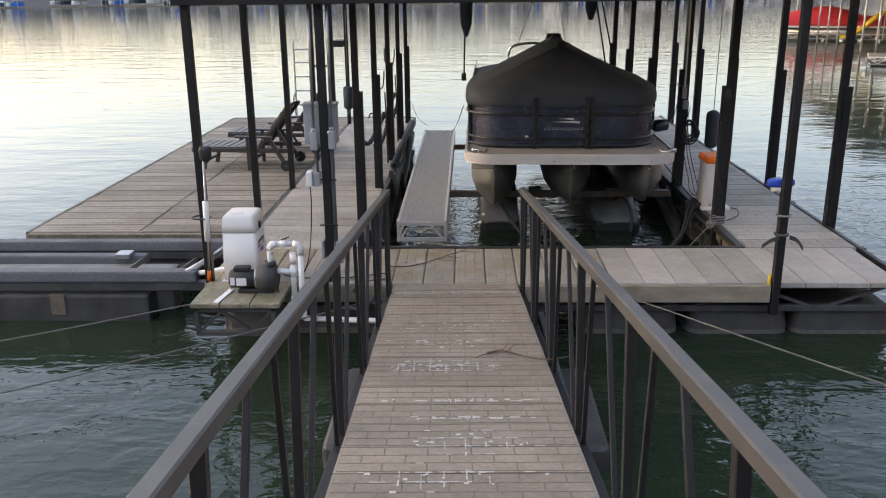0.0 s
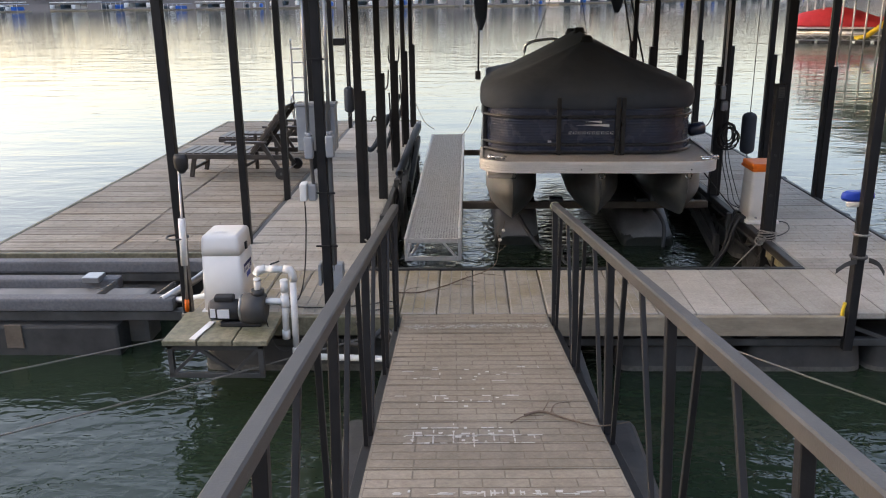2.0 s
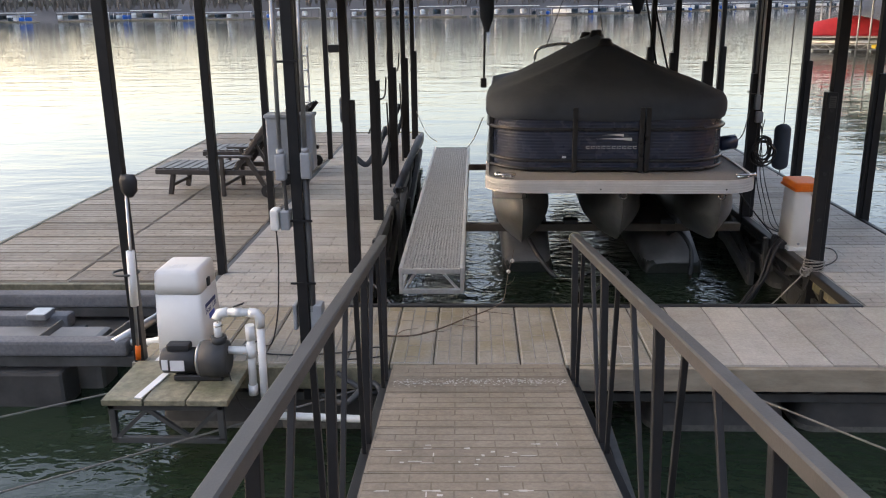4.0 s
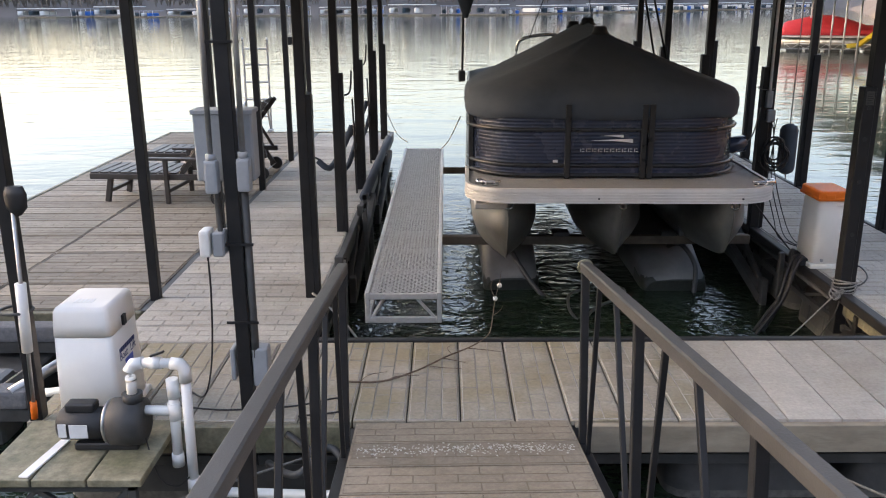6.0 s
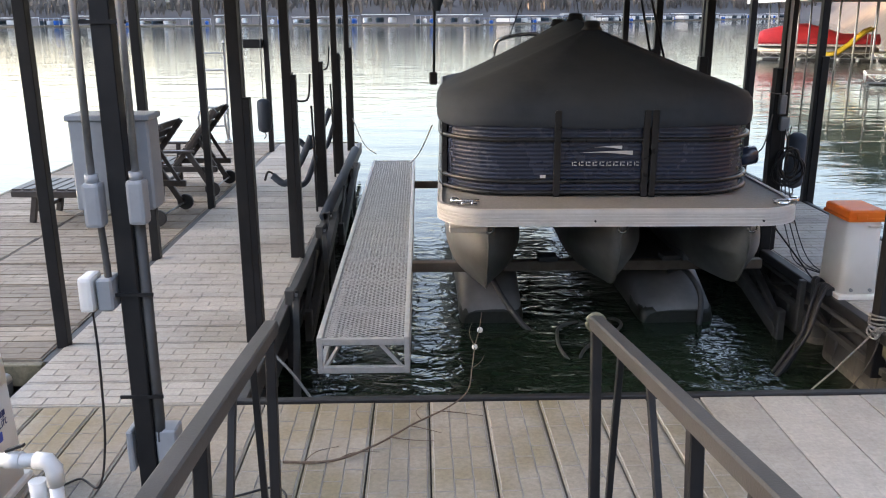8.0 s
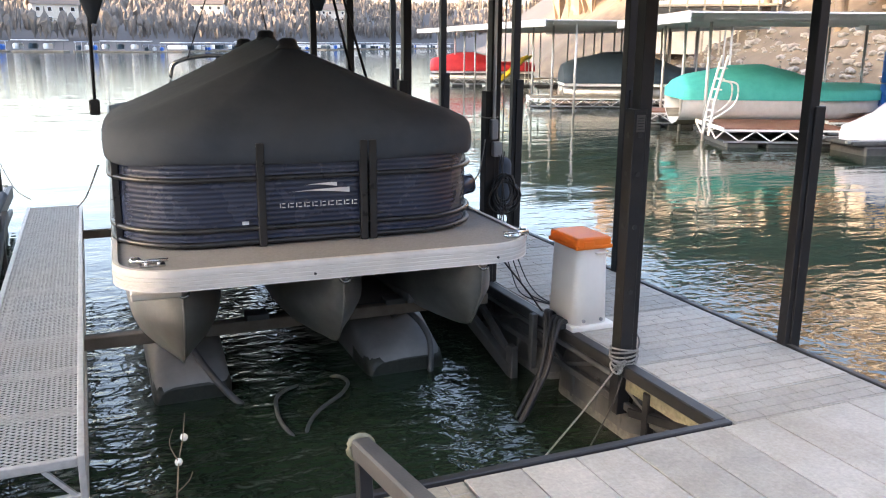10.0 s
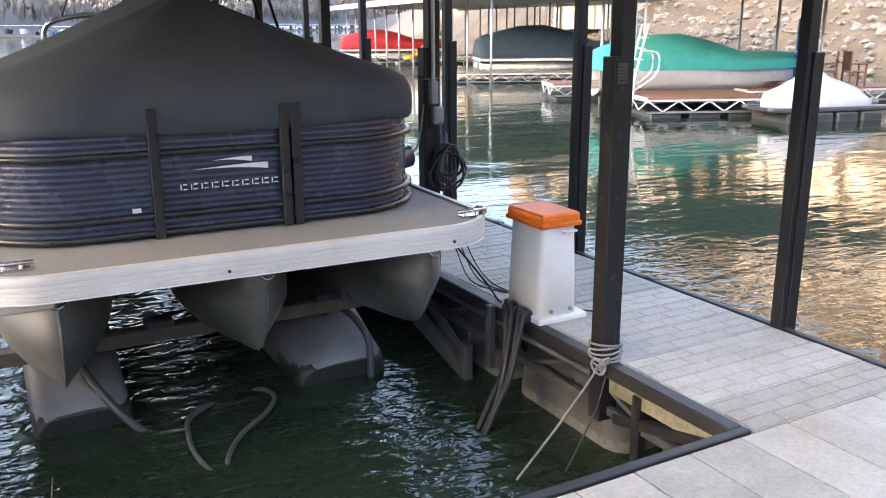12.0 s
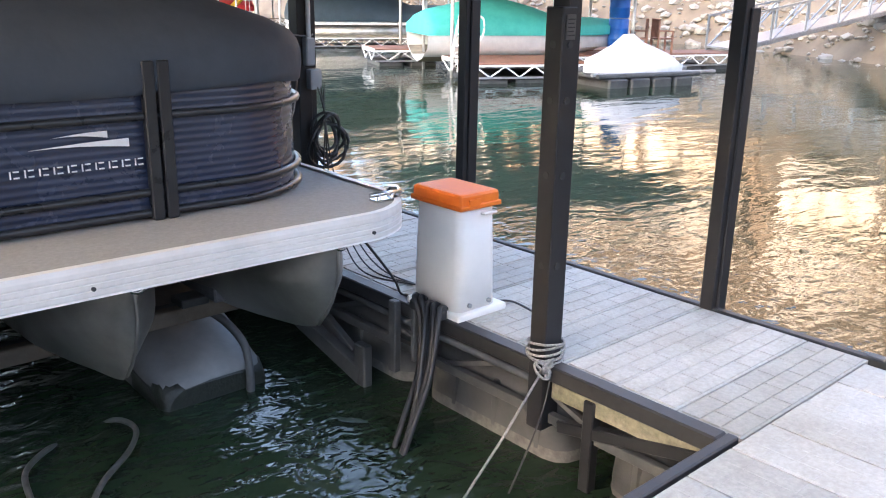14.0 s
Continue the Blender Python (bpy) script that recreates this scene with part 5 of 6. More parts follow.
part("bow_line", tube(curve_pts([(-0.19, 11.2, 1.10), (-0.30, 12.9, 0.60), (-0.42, 15.0, 0.13)]), 0.007, 6), M_ROPE, lines)
part("bow_line", tube(curve_pts([(-0.9, 15.3, 0.2), (-1.1, 15.9, 0.25), (-1.32, 16.8, 0.5)]), 0.007, 6), M_ROPE, lines)

# ---- meter and cable bundle on the right post ----
meter = tagged(new("power_pedestal"), "grey outlet boxes and coiled black cables on a post", "outlet")
part("outlet_box", box(2.76, 2.84, 10.96, 11.02, 1.06, 1.18, 0.015, seg=2), M_GREYPLASTIC, meter)
part("outlet_box", box(2.74, 2.80, 10.965, 11.02, 1.20, 1.36, 0.008), M_GREYPLASTIC, meter)
part("conduit", tube([(2.77, 10.99, 1.36), (2.77, 10.99, ROOF_Z)], 0.014, 8), M_PVC, meter)
for k in range(7):
    rx, rz_, cx, cz = 0.06 + 0.012 * k, 0.10 + 0.02 * (k % 4), 2.85 + 0.012 * (k % 3), 0.80 - 0.012 * k
    part("cable_loop", tube([(cx + rx * math.cos(a), 10.95 + 0.03 * math.sin(2 * a + k), cz + rz_ * math.sin(a)) for a in np.linspace(0, math.tau, 19)[:-1]], 0.010, 6, True), M_RUBBER, meter)
for k in range(3):
    part("cable", tube(curve_pts([(2.80 + 0.03 * k, 10.97, 1.1), (2.83, 10.93, 0.9), (2.80 + 0.04 * k, 10.9, 0.5), (2.86 + 0.05 * k, 10.8, 0.15), (2.84 + 0.06 * k, 10.55, 0.015), (2.95, 10.2, 0.012)]), 0.005, 6), M_RUBBER, meter)
part("wrap", tube([(2.755 + 0.075 * math.cos(a), 11.06 + 0.075 * math.sin(a), 1.38 + 0.01 * math.sin(a)) for a in np.linspace(0, math.tau, 13)[:-1]], 0.005, 6, True), M_ROPE, meter)
single("electric_lead", tube(curve_pts([(3.09, 9.74, 0.012), (3.18, 9.66, 0.012), (3.12, 9.4, 0.012), (2.98, 9.2, 0.012), (2.86, 9.12, 0.012)]), 0.006, 6), M_RUBBER, "thin black cord on the narrow dock", "cord")
single("charging_lead", tube(curve_pts([(2.3, 9.95, 0.55), (2.6, 10.0, 0.2), (2.78, 10.15, 0.02), (2.79, 10.1, 0.012)]), 0.007, 6), M_RUBBER, "black charging cord hanging from the boat", "cord")

# ---- mooring rope on the pile ----
mooring = tagged(new("mooring_rope"), "grey braided rope knotted round a steel pile", "rope")
for k in range(5):
    part("turn", tube([(2.775 + (0.085 + 0.005 * (k % 2)) * math.cos(a), 9.065 + (0.08 + 0.004 * (k % 3)) * math.sin(a), 0.02 + 0.017 * k + 0.014 * math.sin(a + k)) for a in np.linspace(0, math.tau, 21)[:-1]], 0.0065, 8, True), M_ROPE, mooring)
for k in range(6):
    part("knot_loop", tube([(2.665 + 0.035 * math.cos(a + k) + 0.008 * k, 8.985 + 0.035 * math.sin(a) * math.cos(k * 1.1), 0.0 + 0.03 * math.sin(a) + 0.012 * math.sin(k * 2.0)) for a in np.linspace(0, math.tau, 15)[:-1]], 0.006, 8, True), M_ROPE, mooring)
part("line", tube([(2.66, 8.99, -0.02), (2.45, 9.01, -0.28), (2.15, 9.04, -0.61)], 0.006, 8), M_ROPE, mooring)
part("tail", tube(curve_pts([(2.73, 8.98, 0.0), (2.66, 8.965, -0.2), (2.52, 8.97, -0.46), (2.43, 8.98, -0.62)]), 0.0045, 8), M_RUBBER, mooring)
rope_left = single("mooring_rope", tube(curve_pts([(-1.36, 8.92, 0.05), (-1.1, 8.7, -0.1), (-0.85, 8.45, -0.35), (-0.7, 8.3, -0.62)]), 0.009, 8), M_ROPE, "pale rope running from the post into the water", "rope")
for a, b in (((-2.35, 6.93, -0.12), (-6.5, 5.1, -0.28)), ((-0.95, 6.86, -0.12), (-6.0, 4.2, -0.45)), ((1.40, 6.89, -0.13), (4.6, 2.6, 0.12))):
    mid = [(a[k] + b[k]) / 2 for k in range(3)]
    mid[2] -= 0.05
    single("mooring_line", tube(curve_pts([a, mid, b]), 0.007, 8), M_LINE, "taut grey mooring line over the water", "rope", "mooring lines to the shore")
single("tied_rope", tube([(2.72 + 0.06 * math.cos(a), 6.93 + 0.06 * math.sin(a), 0.66) for a in np.linspace(0, math.tau, 13)[:-1]], 0.01, 6, True), M_ROPE, "rope tied round the front post", "rope")
ribbon = tagged(new("strap_ribbon"), "grey webbing strap tied round the front post with loose ends", "strap")
for s, pts in ((-1, [(2.68, 6.86, 0.46), (2.60, 6.85, 0.44), (2.53, 6.86, 0.38)]), (1, [(2.77, 6.86, 0.47), (2.84, 6.85, 0.44), (2.90, 6.86, 0.36)])):
    part("tail", add_loft(bm_new(), [[(p[0], p[1], p[2] + 0.02), (p[0], p[1] + 0.004, p[2] + 0.02), (p[0], p[1] + 0.004, p[2] - 0.02), (p[0], p[1], p[2] - 0.02)] for p in curve_pts(pts, 5)], smooth=False), M_GALVDULL, ribbon)
part("band", tube([(2.72 + 0.055 * math.cos(a), 6.93 + 0.058 * math.sin(a), 0.48) for a in np.linspace(0, math.tau, 13)[:-1]], 0.014, 6, True), M_GALVDULL, ribbon)
brush = tagged(new("deck_brush"), "blue-topped deck brush hung behind the front post", "brush")
part("block", add_loft(bm_new(), [[(2.70 + r * math.cos(a) * 1.0, 7.03 + 0.04 * math.sin(a), z) for a in np.linspace(0, math.tau, 15)[:-1]] for r, z in ((0.11, 0.90), (0.13, 0.92), (0.125, 0.96), (0.09, 0.975))]), M_BLUE, brush)
part("bristles", add_loft(bm_new(), [[(2.71 + r * math.cos(a), 7.03 + 0.035 * math.sin(a), z) for a in np.linspace(0, math.tau, 15)[:-1]] for r, z in ((0.09, 0.855), (0.10, 0.90))]), M_CREAM, brush)
part("handle", tube([(2.71, 7.0, 0.02), (2.71, 7.02, 0.9)], 0.011, 8), M_STEEL, brush)
single("yellow_float", tube(curve_pts([(2.66, 6.94, -0.02), (2.655, 6.93, 0.04), (2.665, 6.93, 0.1)]), 0.014, 8), M_YELLOW, "yellow cord handle against the front post", "cord")


# ---- twigs ----
def twig(name, label, main, side, r):
    root = tagged(new(name), label, "branch")
    n = len(main)
    pts = curve_pts(main, 5)
    part("stem", tube(pts, [r * (1 - 0.75 * i / len(pts)) for i in range(len(pts))], 6), M_TWIG, root)
    for s in side:
        q = curve_pts(s, 4)
        part("shoot", tube(q, [r * 0.5 * (1 - 0.7 * i / len(q)) for i in range(len(q))], 5), M_TWIG, root)


twig("branch", "long bare branch on the dock, tip raised over the water",
     [(-0.95, 7.42, 0.012), (-0.72, 7.42, 0.014), (-0.52, 7.57, 0.014), (-0.34, 7.78, 0.014), (-0.16, 7.95, 0.02), (-0.05, 8.08, 0.05), (-0.02, 8.18, 0.14), (0.0, 8.25, 0.24), (0.03, 8.34, 0.31), (0.05, 8.42, 0.38)],
     [[(-0.36, 7.76, 0.014), (-0.27, 7.72, 0.012), (-0.2, 7.68, 0.012)], [(-0.2, 7.91, 0.018), (-0.08, 7.89, 0.014), (0.02, 7.86, 0.012)], [(-0.7, 7.43, 0.014), (-0.62, 7.5, 0.012), (-0.5, 7.5, 0.012)], [(-0.02, 8.18, 0.14), (0.03, 8.2, 0.17), (0.05, 8.22, 0.2)], [(-0.45, 7.64, 0.014), (-0.36, 7.60, 0.02), (-0.24, 7.60, 0.012)], [(-0.3, 7.82, 0.014), (-0.33, 7.9, 0.02), (-0.30, 7.98, 0.012)], [(-0.85, 7.42, 0.013), (-0.80, 7.5, 0.02), (-0.70, 7.56, 0.012)], [(0.0, 8.25, 0.24), (-0.03, 8.28, 0.31), (-0.01, 8.32, 0.36)]], 0.0065)
for p in ((0.035, 8.35, 0.30), (0.0, 8.26, 0.235)):
    single("seed_ball", add_loft(bm_new(), [[(p[0] + 0.017 * math.sin(f) * math.cos(a), p[1] + 0.017 * math.sin(f) * math.sin(a), p[2] + 0.017 * math.cos(f)) for a in np.linspace(0, math.tau, 9)[:-1]] for f in (0.3, 0.9, 1.6, 2.3, 2.85)]), M_CREAM, "pale seed ball on the branch tip", "seed", "seed balls")

# ---- twig and chipped patches on the gangway (in the gangway's own slope) ----
GM = gangway.matrix_basis.copy()


def on_gang(x, back, z=0.01):
    return GM @ Vector((x, -back, z))


twig("branch", "forked dry twig lying on the gangway",
     [on_gang(0.20, 2.35, 0.012), on_gang(0.30, 2.30, 0.014), on_gang(0.42, 2.42, 0.014), on_gang(0.56, 2.52, 0.016), on_gang(0.72, 2.50, 0.03)],
     [[on_gang(0.34, 2.32, 0.014), on_gang(0.38, 2.2, 0.02), on_gang(0.48, 2.15, 0.014)], [on_gang(0.30, 2.3, 0.014), on_gang(0.34, 2.18, 0.02), on_gang(0.36, 2.08, 0.012)], [on_gang(0.12, 2.46, 0.012), on_gang(0.2, 2.36, 0.013), on_gang(0.3, 2.36, 0.014)]], 0.008)
chips = bm_new()
rng = random.Random(7)
for cx, cy, sx, sy, n in ((-0.10, 2.62, 0.30, 0.10, 150), (0.0, 3.25, 0.45, 0.02, 40), (0.02, 3.52, 0.4, 0.02, 34), (-0.05, 2.05, 0.4, 0.12, 22), (0.02, 3.86, 0.3, 0.12, 70), (-0.1, 4.25, 0.3, 0.1, 60), (0.05, 4.6, 0.35, 0.12, 60), (0.0, 1.6, 0.4, 0.2, 20)):
    for k in range(n):
        x, y = cx + rng.gauss(0, sx * 0.5), cy + rng.gauss(0, sy * 0.5)
        if abs(x) > 0.55:
            continue
        l, w = (rng.uniform(0.008, 0.04), rng.uniform(0.002, 0.005)) if rng.random() < 0.6 else (rng.uniform(0.002, 0.004), rng.uniform(0.01, 0.03))
        if rng.random() < 0.35:
            l, w = rng.uniform(0.005, 0.018), rng.uniform(0.004, 0.012)
        if sy > 0.02 and sy < 0.15:
            if l > w * 1.5:
                y = round(y / (PITCH / 3)) * (PITCH / 3)
            elif w > l * 1.5:
                x = round((x + G_HALF) / 0.1) * 0.1 - G_HALF
        z = 0.0035
        vs = [chips.verts.new((x + a * l * rng.uniform(0.7, 1.2), -y + b * w * rng.uniform(0.7, 1.2), z)) for a, b in ((-1, -1), (1, -1), (1, 1), (-1, 1))]
        chips.faces.new(vs)
        lo = [chips.verts.new((v.co.x, v.co.y, z - 0.0015)) for v in vs]
        for i in range(4):
            chips.faces.new((vs[i], lo[i], lo[(i + 1) % 4], vs[(i + 1) % 4]))
for k in range(420):
    x, y = rng.uniform(-0.54, 0.54), 0.40 + rng.gauss(0, 0.035)
    s = rng.uniform(0.0012, 0.004)
    add_box(chips, x - s, x + s * rng.uniform(1, 2), -y - s, -y + s, 0.001, 0.0036)
ch = part("worn_patch", chips, M_CHIP, gangway, "pale flakes of worn surface")
ch["kind"] = "stuff"

# ---- floats under the gangway end ----
ramp = tagged(new("gangway_float"), "plastic-wrapped float under the gangway end", "float")
part("float", box(-1.15, -0.72, 4.6, 5.9, -0.8, -0.36, 0.08, seg=3), M_FLOAT, ramp)
part("float", box(0.42, 0.85, 4.6, 5.9, -0.8, -0.36, 0.08, seg=3), M_FLOAT, ramp)
for x in (-0.95, 0.62):
    part("strut", beam((x, 5.2, -0.38), (x * 0.8, 6.3, -0.05), 0.05, 0.05, 0.004), M_GALVDULL, ramp)
for pts in ([(-1.3, 6.85, -0.2), (-1.1, 6.6, -0.12), (-0.95, 6.75, -0.05), (-0.85, 6.6, -0.15), (-0.95, 6.3, -0.3)], [(-1.2, 6.9, -0.05), (-1.0, 6.8, -0.14), (-0.9, 6.85, -0.2), (-0.85, 6.7, -0.35)]):
    part("conduit", tube(curve_pts(pts), 0.02, 8), M_GALVDULL, ramp)

# ---- marina across the cove ----


def truss_dock(label, at, rz, length, depth, deck, top=-0.05, floats=True, deck_mat=None):
    root = tagged(new("far_dock"), label, "dock", "docks across the cove")
    for k in range(int(length / 0.28)):
        x = k * 0.28
        part("plank", box(x, x + 0.27, 0, depth, -0.04, 0.0), deck, root)
    for y in (0.0, depth - 0.05):
        part("chord", box(0, length, y - 0.03, y + 0.03, -0.09, -0.045), M_WHITE, root)
        part("chord", box(0, length, y - 0.02, y + 0.02, -0.38, -0.33), M_GALV, root)
        n = max(2, int(length / 0.35))
        for k in range(n):
            a, b = (-0.34, -0.08) if k % 2 else (-0.08, -0.34)
            part("web", beam((length * k / n, y, a), (length * (k + 1) / n, y, b), 0.035, 0.03), M_WHITE, root)
    part("end_board", box(-0.04, 0.0, 0, depth, -0.10, 0.0), M_WHITE, root)
    for k in range(4):
        part("end_web", beam((-0.02, depth * k / 4, -0.34 if k % 2 else -0.09), (-0.02, depth * (k + 1) / 4, -0.09 if k % 2 else -0.34), 0.03, 0.03), M_WHITE, root)
    k = 0.1
    while k < length - 0.5:
        part("float", box(k, k + 0.8, 0.05, depth - 0.05, -0.95, -0.37, 0.04), M_FLOAT, root)
        k += 1.0
    root.matrix_basis = pose(at[0], at[1], top, 0, 0, rz)
    return root


truss_dock("floating dock with reddish decking on a white truss frame", (14.45, 21.75), -24, 3.1, 2.6, M_REDDECK)
truss_dock("narrow floating dock with reddish decking behind a covered boat", (17.3, 25.3), -24, 6.5, 1.2, M_REDDECK)
truss_dock("small white-framed floating dock end", (15.4, 27.0), -24, 2.4, 1.6, M_REDDECK)
truss_dock("long low floating dock under a covered boat", (16.2, 35.2), -24, 9.0, 1.6, M_WOOD, -0.12)
truss_dock("floating dock with reddish decking beside the bank", (18.6, 22.4), -17, 6.2, 1.4, M_REDDECK)
truss_dock("far floating dock under a red covered boat", (19.0, 52.4), -24, 8.0, 1.6, M_WOOD)


def runabout(label, at, rz, length, tarp, hull_mat, z, beam_w=2.2, tarp_h=0.95, pontoon_style=False):
    root = tagged(new("covered_boat"), label, "boat", "covered boats across the cove")
    hull = []
    for f in (0.0, 0.08, 0.25, 0.5, 0.75, 0.92, 1.0):
        w = beam_w / 2 * (1 - 0.97 * max(0, (f - 0.55) / 0.45) ** 2.0)
        w = max(w, 0.03)
        keel = -0.75 + 0.55 * max(0, (f - 0.6) / 0.4) ** 2
        x = length * f
        hull.append([(x, -w, 0.1 * f), (x, -w * 0.92, -0.35), (x, -w * 0.45, keel * 0.85), (x, 0, keel), (x, w * 0.45, keel * 0.85), (x, w * 0.92, -0.35), (x, w, 0.1 * f)])
    if pontoon_style:
        for y in (-0.8, 0.8):
            part("pontoon", tube([(0, y, -0.45), (length * 0.9, y, -0.45), (length, y, -0.3)], [0.32, 0.32, 0.08], 14), M_PONTOON, root)
        part("deck", box(0, length * 0.98, -1.2, 1.2, -0.16, -0.05, 0.02), M_WHITE, root)
    else:
        part("hull", add_loft(bm_new(), hull, closed=False, cap=False), hull_mat, root, "white fibreglass hull")
        part("chine", add_loft(bm_new(), [[(p[0] * 0.985 + 0.02, p[1] * 0.97, p[2] - 0.01) for p in ring[1:6]] for ring in hull], closed=False, cap=False), M_WOOD, root, "brown lower hull stripe")
    rings = []
    for i, f in enumerate((0.0, 0.04, 0.12, 0.25, 0.4, 0.55, 0.7, 0.85, 0.97, 1.0)):
        w = beam_w / 2 * (1 - 0.9 * max(0, (f - 0.6) / 0.4) ** 2.2) + 0.03
        if pontoon_style:
            w = beam_w / 2
        h = tarp_h * (0.25 + 0.75 * math.sin(min(1, f * 1.25 + 0.12) * math.pi * 0.93) ** 0.8) + 0.03 * math.sin(i * 2.1)
        x = length * f
        lo = 0.0 if not pontoon_style else -0.03
        rings.append([(x, -w, lo), (x, -w * 1.01, lo + 0.25 + 0.03 * math.sin(i * 3)), (x, -w * 0.72, h * 0.62), (x, -w * 0.35, h * 0.88), (x, 0, h), (x, w * 0.35, h * 0.88), (x, w * 0.72, h * 0.62), (x, w * 1.01, lo + 0.25), (x, w, lo)])
    part("tarp", add_loft(bm_new(), rings, closed=False), tarp, root, "draped weather cover")
    root.matrix_basis = pose(at[0], at[1], z, 0, 0, rz)
    return root


runabout("white boat under a teal weather cover on a lift", (15.4, 25.1), -24, 6.1, M_TEAL, M_WHITE, 0.48, 2.2, 0.95)
runabout("pontoon boat under a slate blue weather cover", (18.4, 36.6), -24, 7.1, M_SLATE, M_WHITE, 0.42, 2.4, 1.25, True)
runabout("boat under a red weather cover", (19.3, 53.6), -24, 6.2, M_RED, M_WHITE, 0.38, 2.5, 1.05, True)

pwc = tagged(new("covered_watercraft"), "personal watercraft under a silver cover on a drive-on float", "watercraft")
rings = []
for f, w, h in ((0, 0.30, 0.25), (0.1, 0.52, 0.45), (0.25, 0.58, 0.62), (0.4, 0.60, 0.78), (0.52, 0.58, 1.02), (0.6, 0.55, 1.0), (0.72, 0.50, 0.72), (0.88, 0.34, 0.5), (1.0, 0.08, 0.38)):
    x = 2.9 * f
    rings.append([(x, -w, 0.0), (x, -w * 1.05, 0.2), (x, -w * 0.6, h * 0.72), (x, -w * 0.15, h), (x, w * 0.15, h), (x, w * 0.6, h * 0.72), (x, w * 1.05, 0.2), (x, w, 0.0)])
part("cover", add_loft(bm_new(), rings, closed=False), M_SILVER, pwc)
part("cradle", box(-0.3, 3.0, -0.7, 0.7, -0.12, 0.0, 0.03), M_GALVDULL, pwc)
for x in (0.0, 0.7, 1.4, 2.1):
    part("float", box(x, x + 0.6, -0.75, 0.75, -0.75, -0.13, 0.04), M_FLOAT, pwc)
for y in (-0.55, 0.55):
    part("runner", box(-0.9, 3.1, y - 0.05, y + 0.05, -0.06, 0.02, 0.01), M_GALV, pwc)
pwc.matrix_basis = pose(19.2, 19.3, -0.22, 0, 0, 166) @ Matrix.Diagonal((0.98, 0.95, 0.88, 1))

for z in (0.06, 0.95):
    dr = tagged(new("plastic_drum"), "blue plastic drum stacked at the dock", "drum", "blue drums")
    part("barrel", add_loft(bm_new(), [[(20.7 + r * math.cos(a), 22.3 + r * math.sin(a), z + h) for a in np.linspace(0, math.tau, 19)[:-1]] for r, h in ((0.27, 0), (0.29, 0.04), (0.29, 0.27), (0.305, 0.29), (0.29, 0.31), (0.29, 0.57), (0.305, 0.59), (0.29, 0.61), (0.29, 0.84), (0.27, 0.87))]), M_DKBLUE, dr)

def patio_chair(at, rz):
    root = tagged(new("patio_chair"), "brown wooden patio chair on the far dock", "chair", "chairs on the far dock")
    part("seat", box(-0.26, 0.26, -0.25, 0.25, 0.40, 0.44, 0.01), M_REDDECK, root)
    for x in (-0.23, 0.23):
        for y, h in ((-0.22, 0.62), (0.22, 0.98)):
            part("leg", box(x - 0.025, x + 0.025, y - 0.025, y + 0.025, 0.0, h, 0.004), M_REDDECK, root)
        part("armrest", box(x - 0.04, x + 0.04, -0.26, 0.25, 0.62, 0.65, 0.006), M_REDDECK, root)
    for k in range(5):
        part("back_slat", box(-0.2 + k * 0.085, -0.14 + k * 0.085, 0.21, 0.235, 0.46, 0.96, 0.004), M_REDDECK, root)
    part("top_rail", box(-0.205, 0.205, 0.205, 0.24, 0.93, 0.99, 0.006), M_REDDECK, root)
    root.matrix_basis = pose(*at, 0, 0, rz)


patio_chair((21.3, 22.0, -0.045), -140)
patio_chair((21.9, 21.6, -0.045), 60)
lad = tagged(new("dock_ladder"), "white plastic dock ladder with handrails", "ladder")
for y in (0, 0.5):
    part("stile", tube(curve_pts([(0, y, -0.3), (0.1, y, 0.6), (0.35, y, 1.75)]), 0.035, 8), M_WHITE, lad)
    part("handrail", tube(curve_pts([(0.05, y, 0.1), (0.6, y, 0.5), (0.65, y, 1.0), (0.35, y, 1.1)]), 0.025, 8), M_WHITE, lad)
for k in range(6):
    part("rung", box(-0.02 + 0.055 * k, 0.10 + 0.055 * k, 0, 0.5, 0.05 + 0.27 * k, 0.09 + 0.27 * k, 0.01), M_WHITE, lad)
lad.matrix_basis = pose(14.75, 22.7, -0.05, 0, 0, -24)

slide = tagged(new("dock_slide"), "yellow plastic water slide on a far dock", "slide")
part("chute", add_loft(bm_new(), [[(x, -0.25, z + 0.15), (x, -0.2, z), (x, 0.2, z), (x, 0.25, z + 0.15), (x, 0.2, z - 0.04), (x, -0.2, z - 0.04)] for x, z in ((0, 0.1), (0.6, 0.15), (1.3, 0.6), (2.2, 1.3), (2.7, 1.45))]), M_YELLOW, slide)
for y in (-0.2, 0.2):
    part("leg", tube([(2.5, y, -0.1), (2.5, y, 1.4)], 0.03, 8), M_WHITE, slide)
slide.matrix_basis = pose(18.3, 43.0, 0.05, 0, 0, 10) @ Matrix.Diagonal((0.85, 0.7, 0.85, 1))


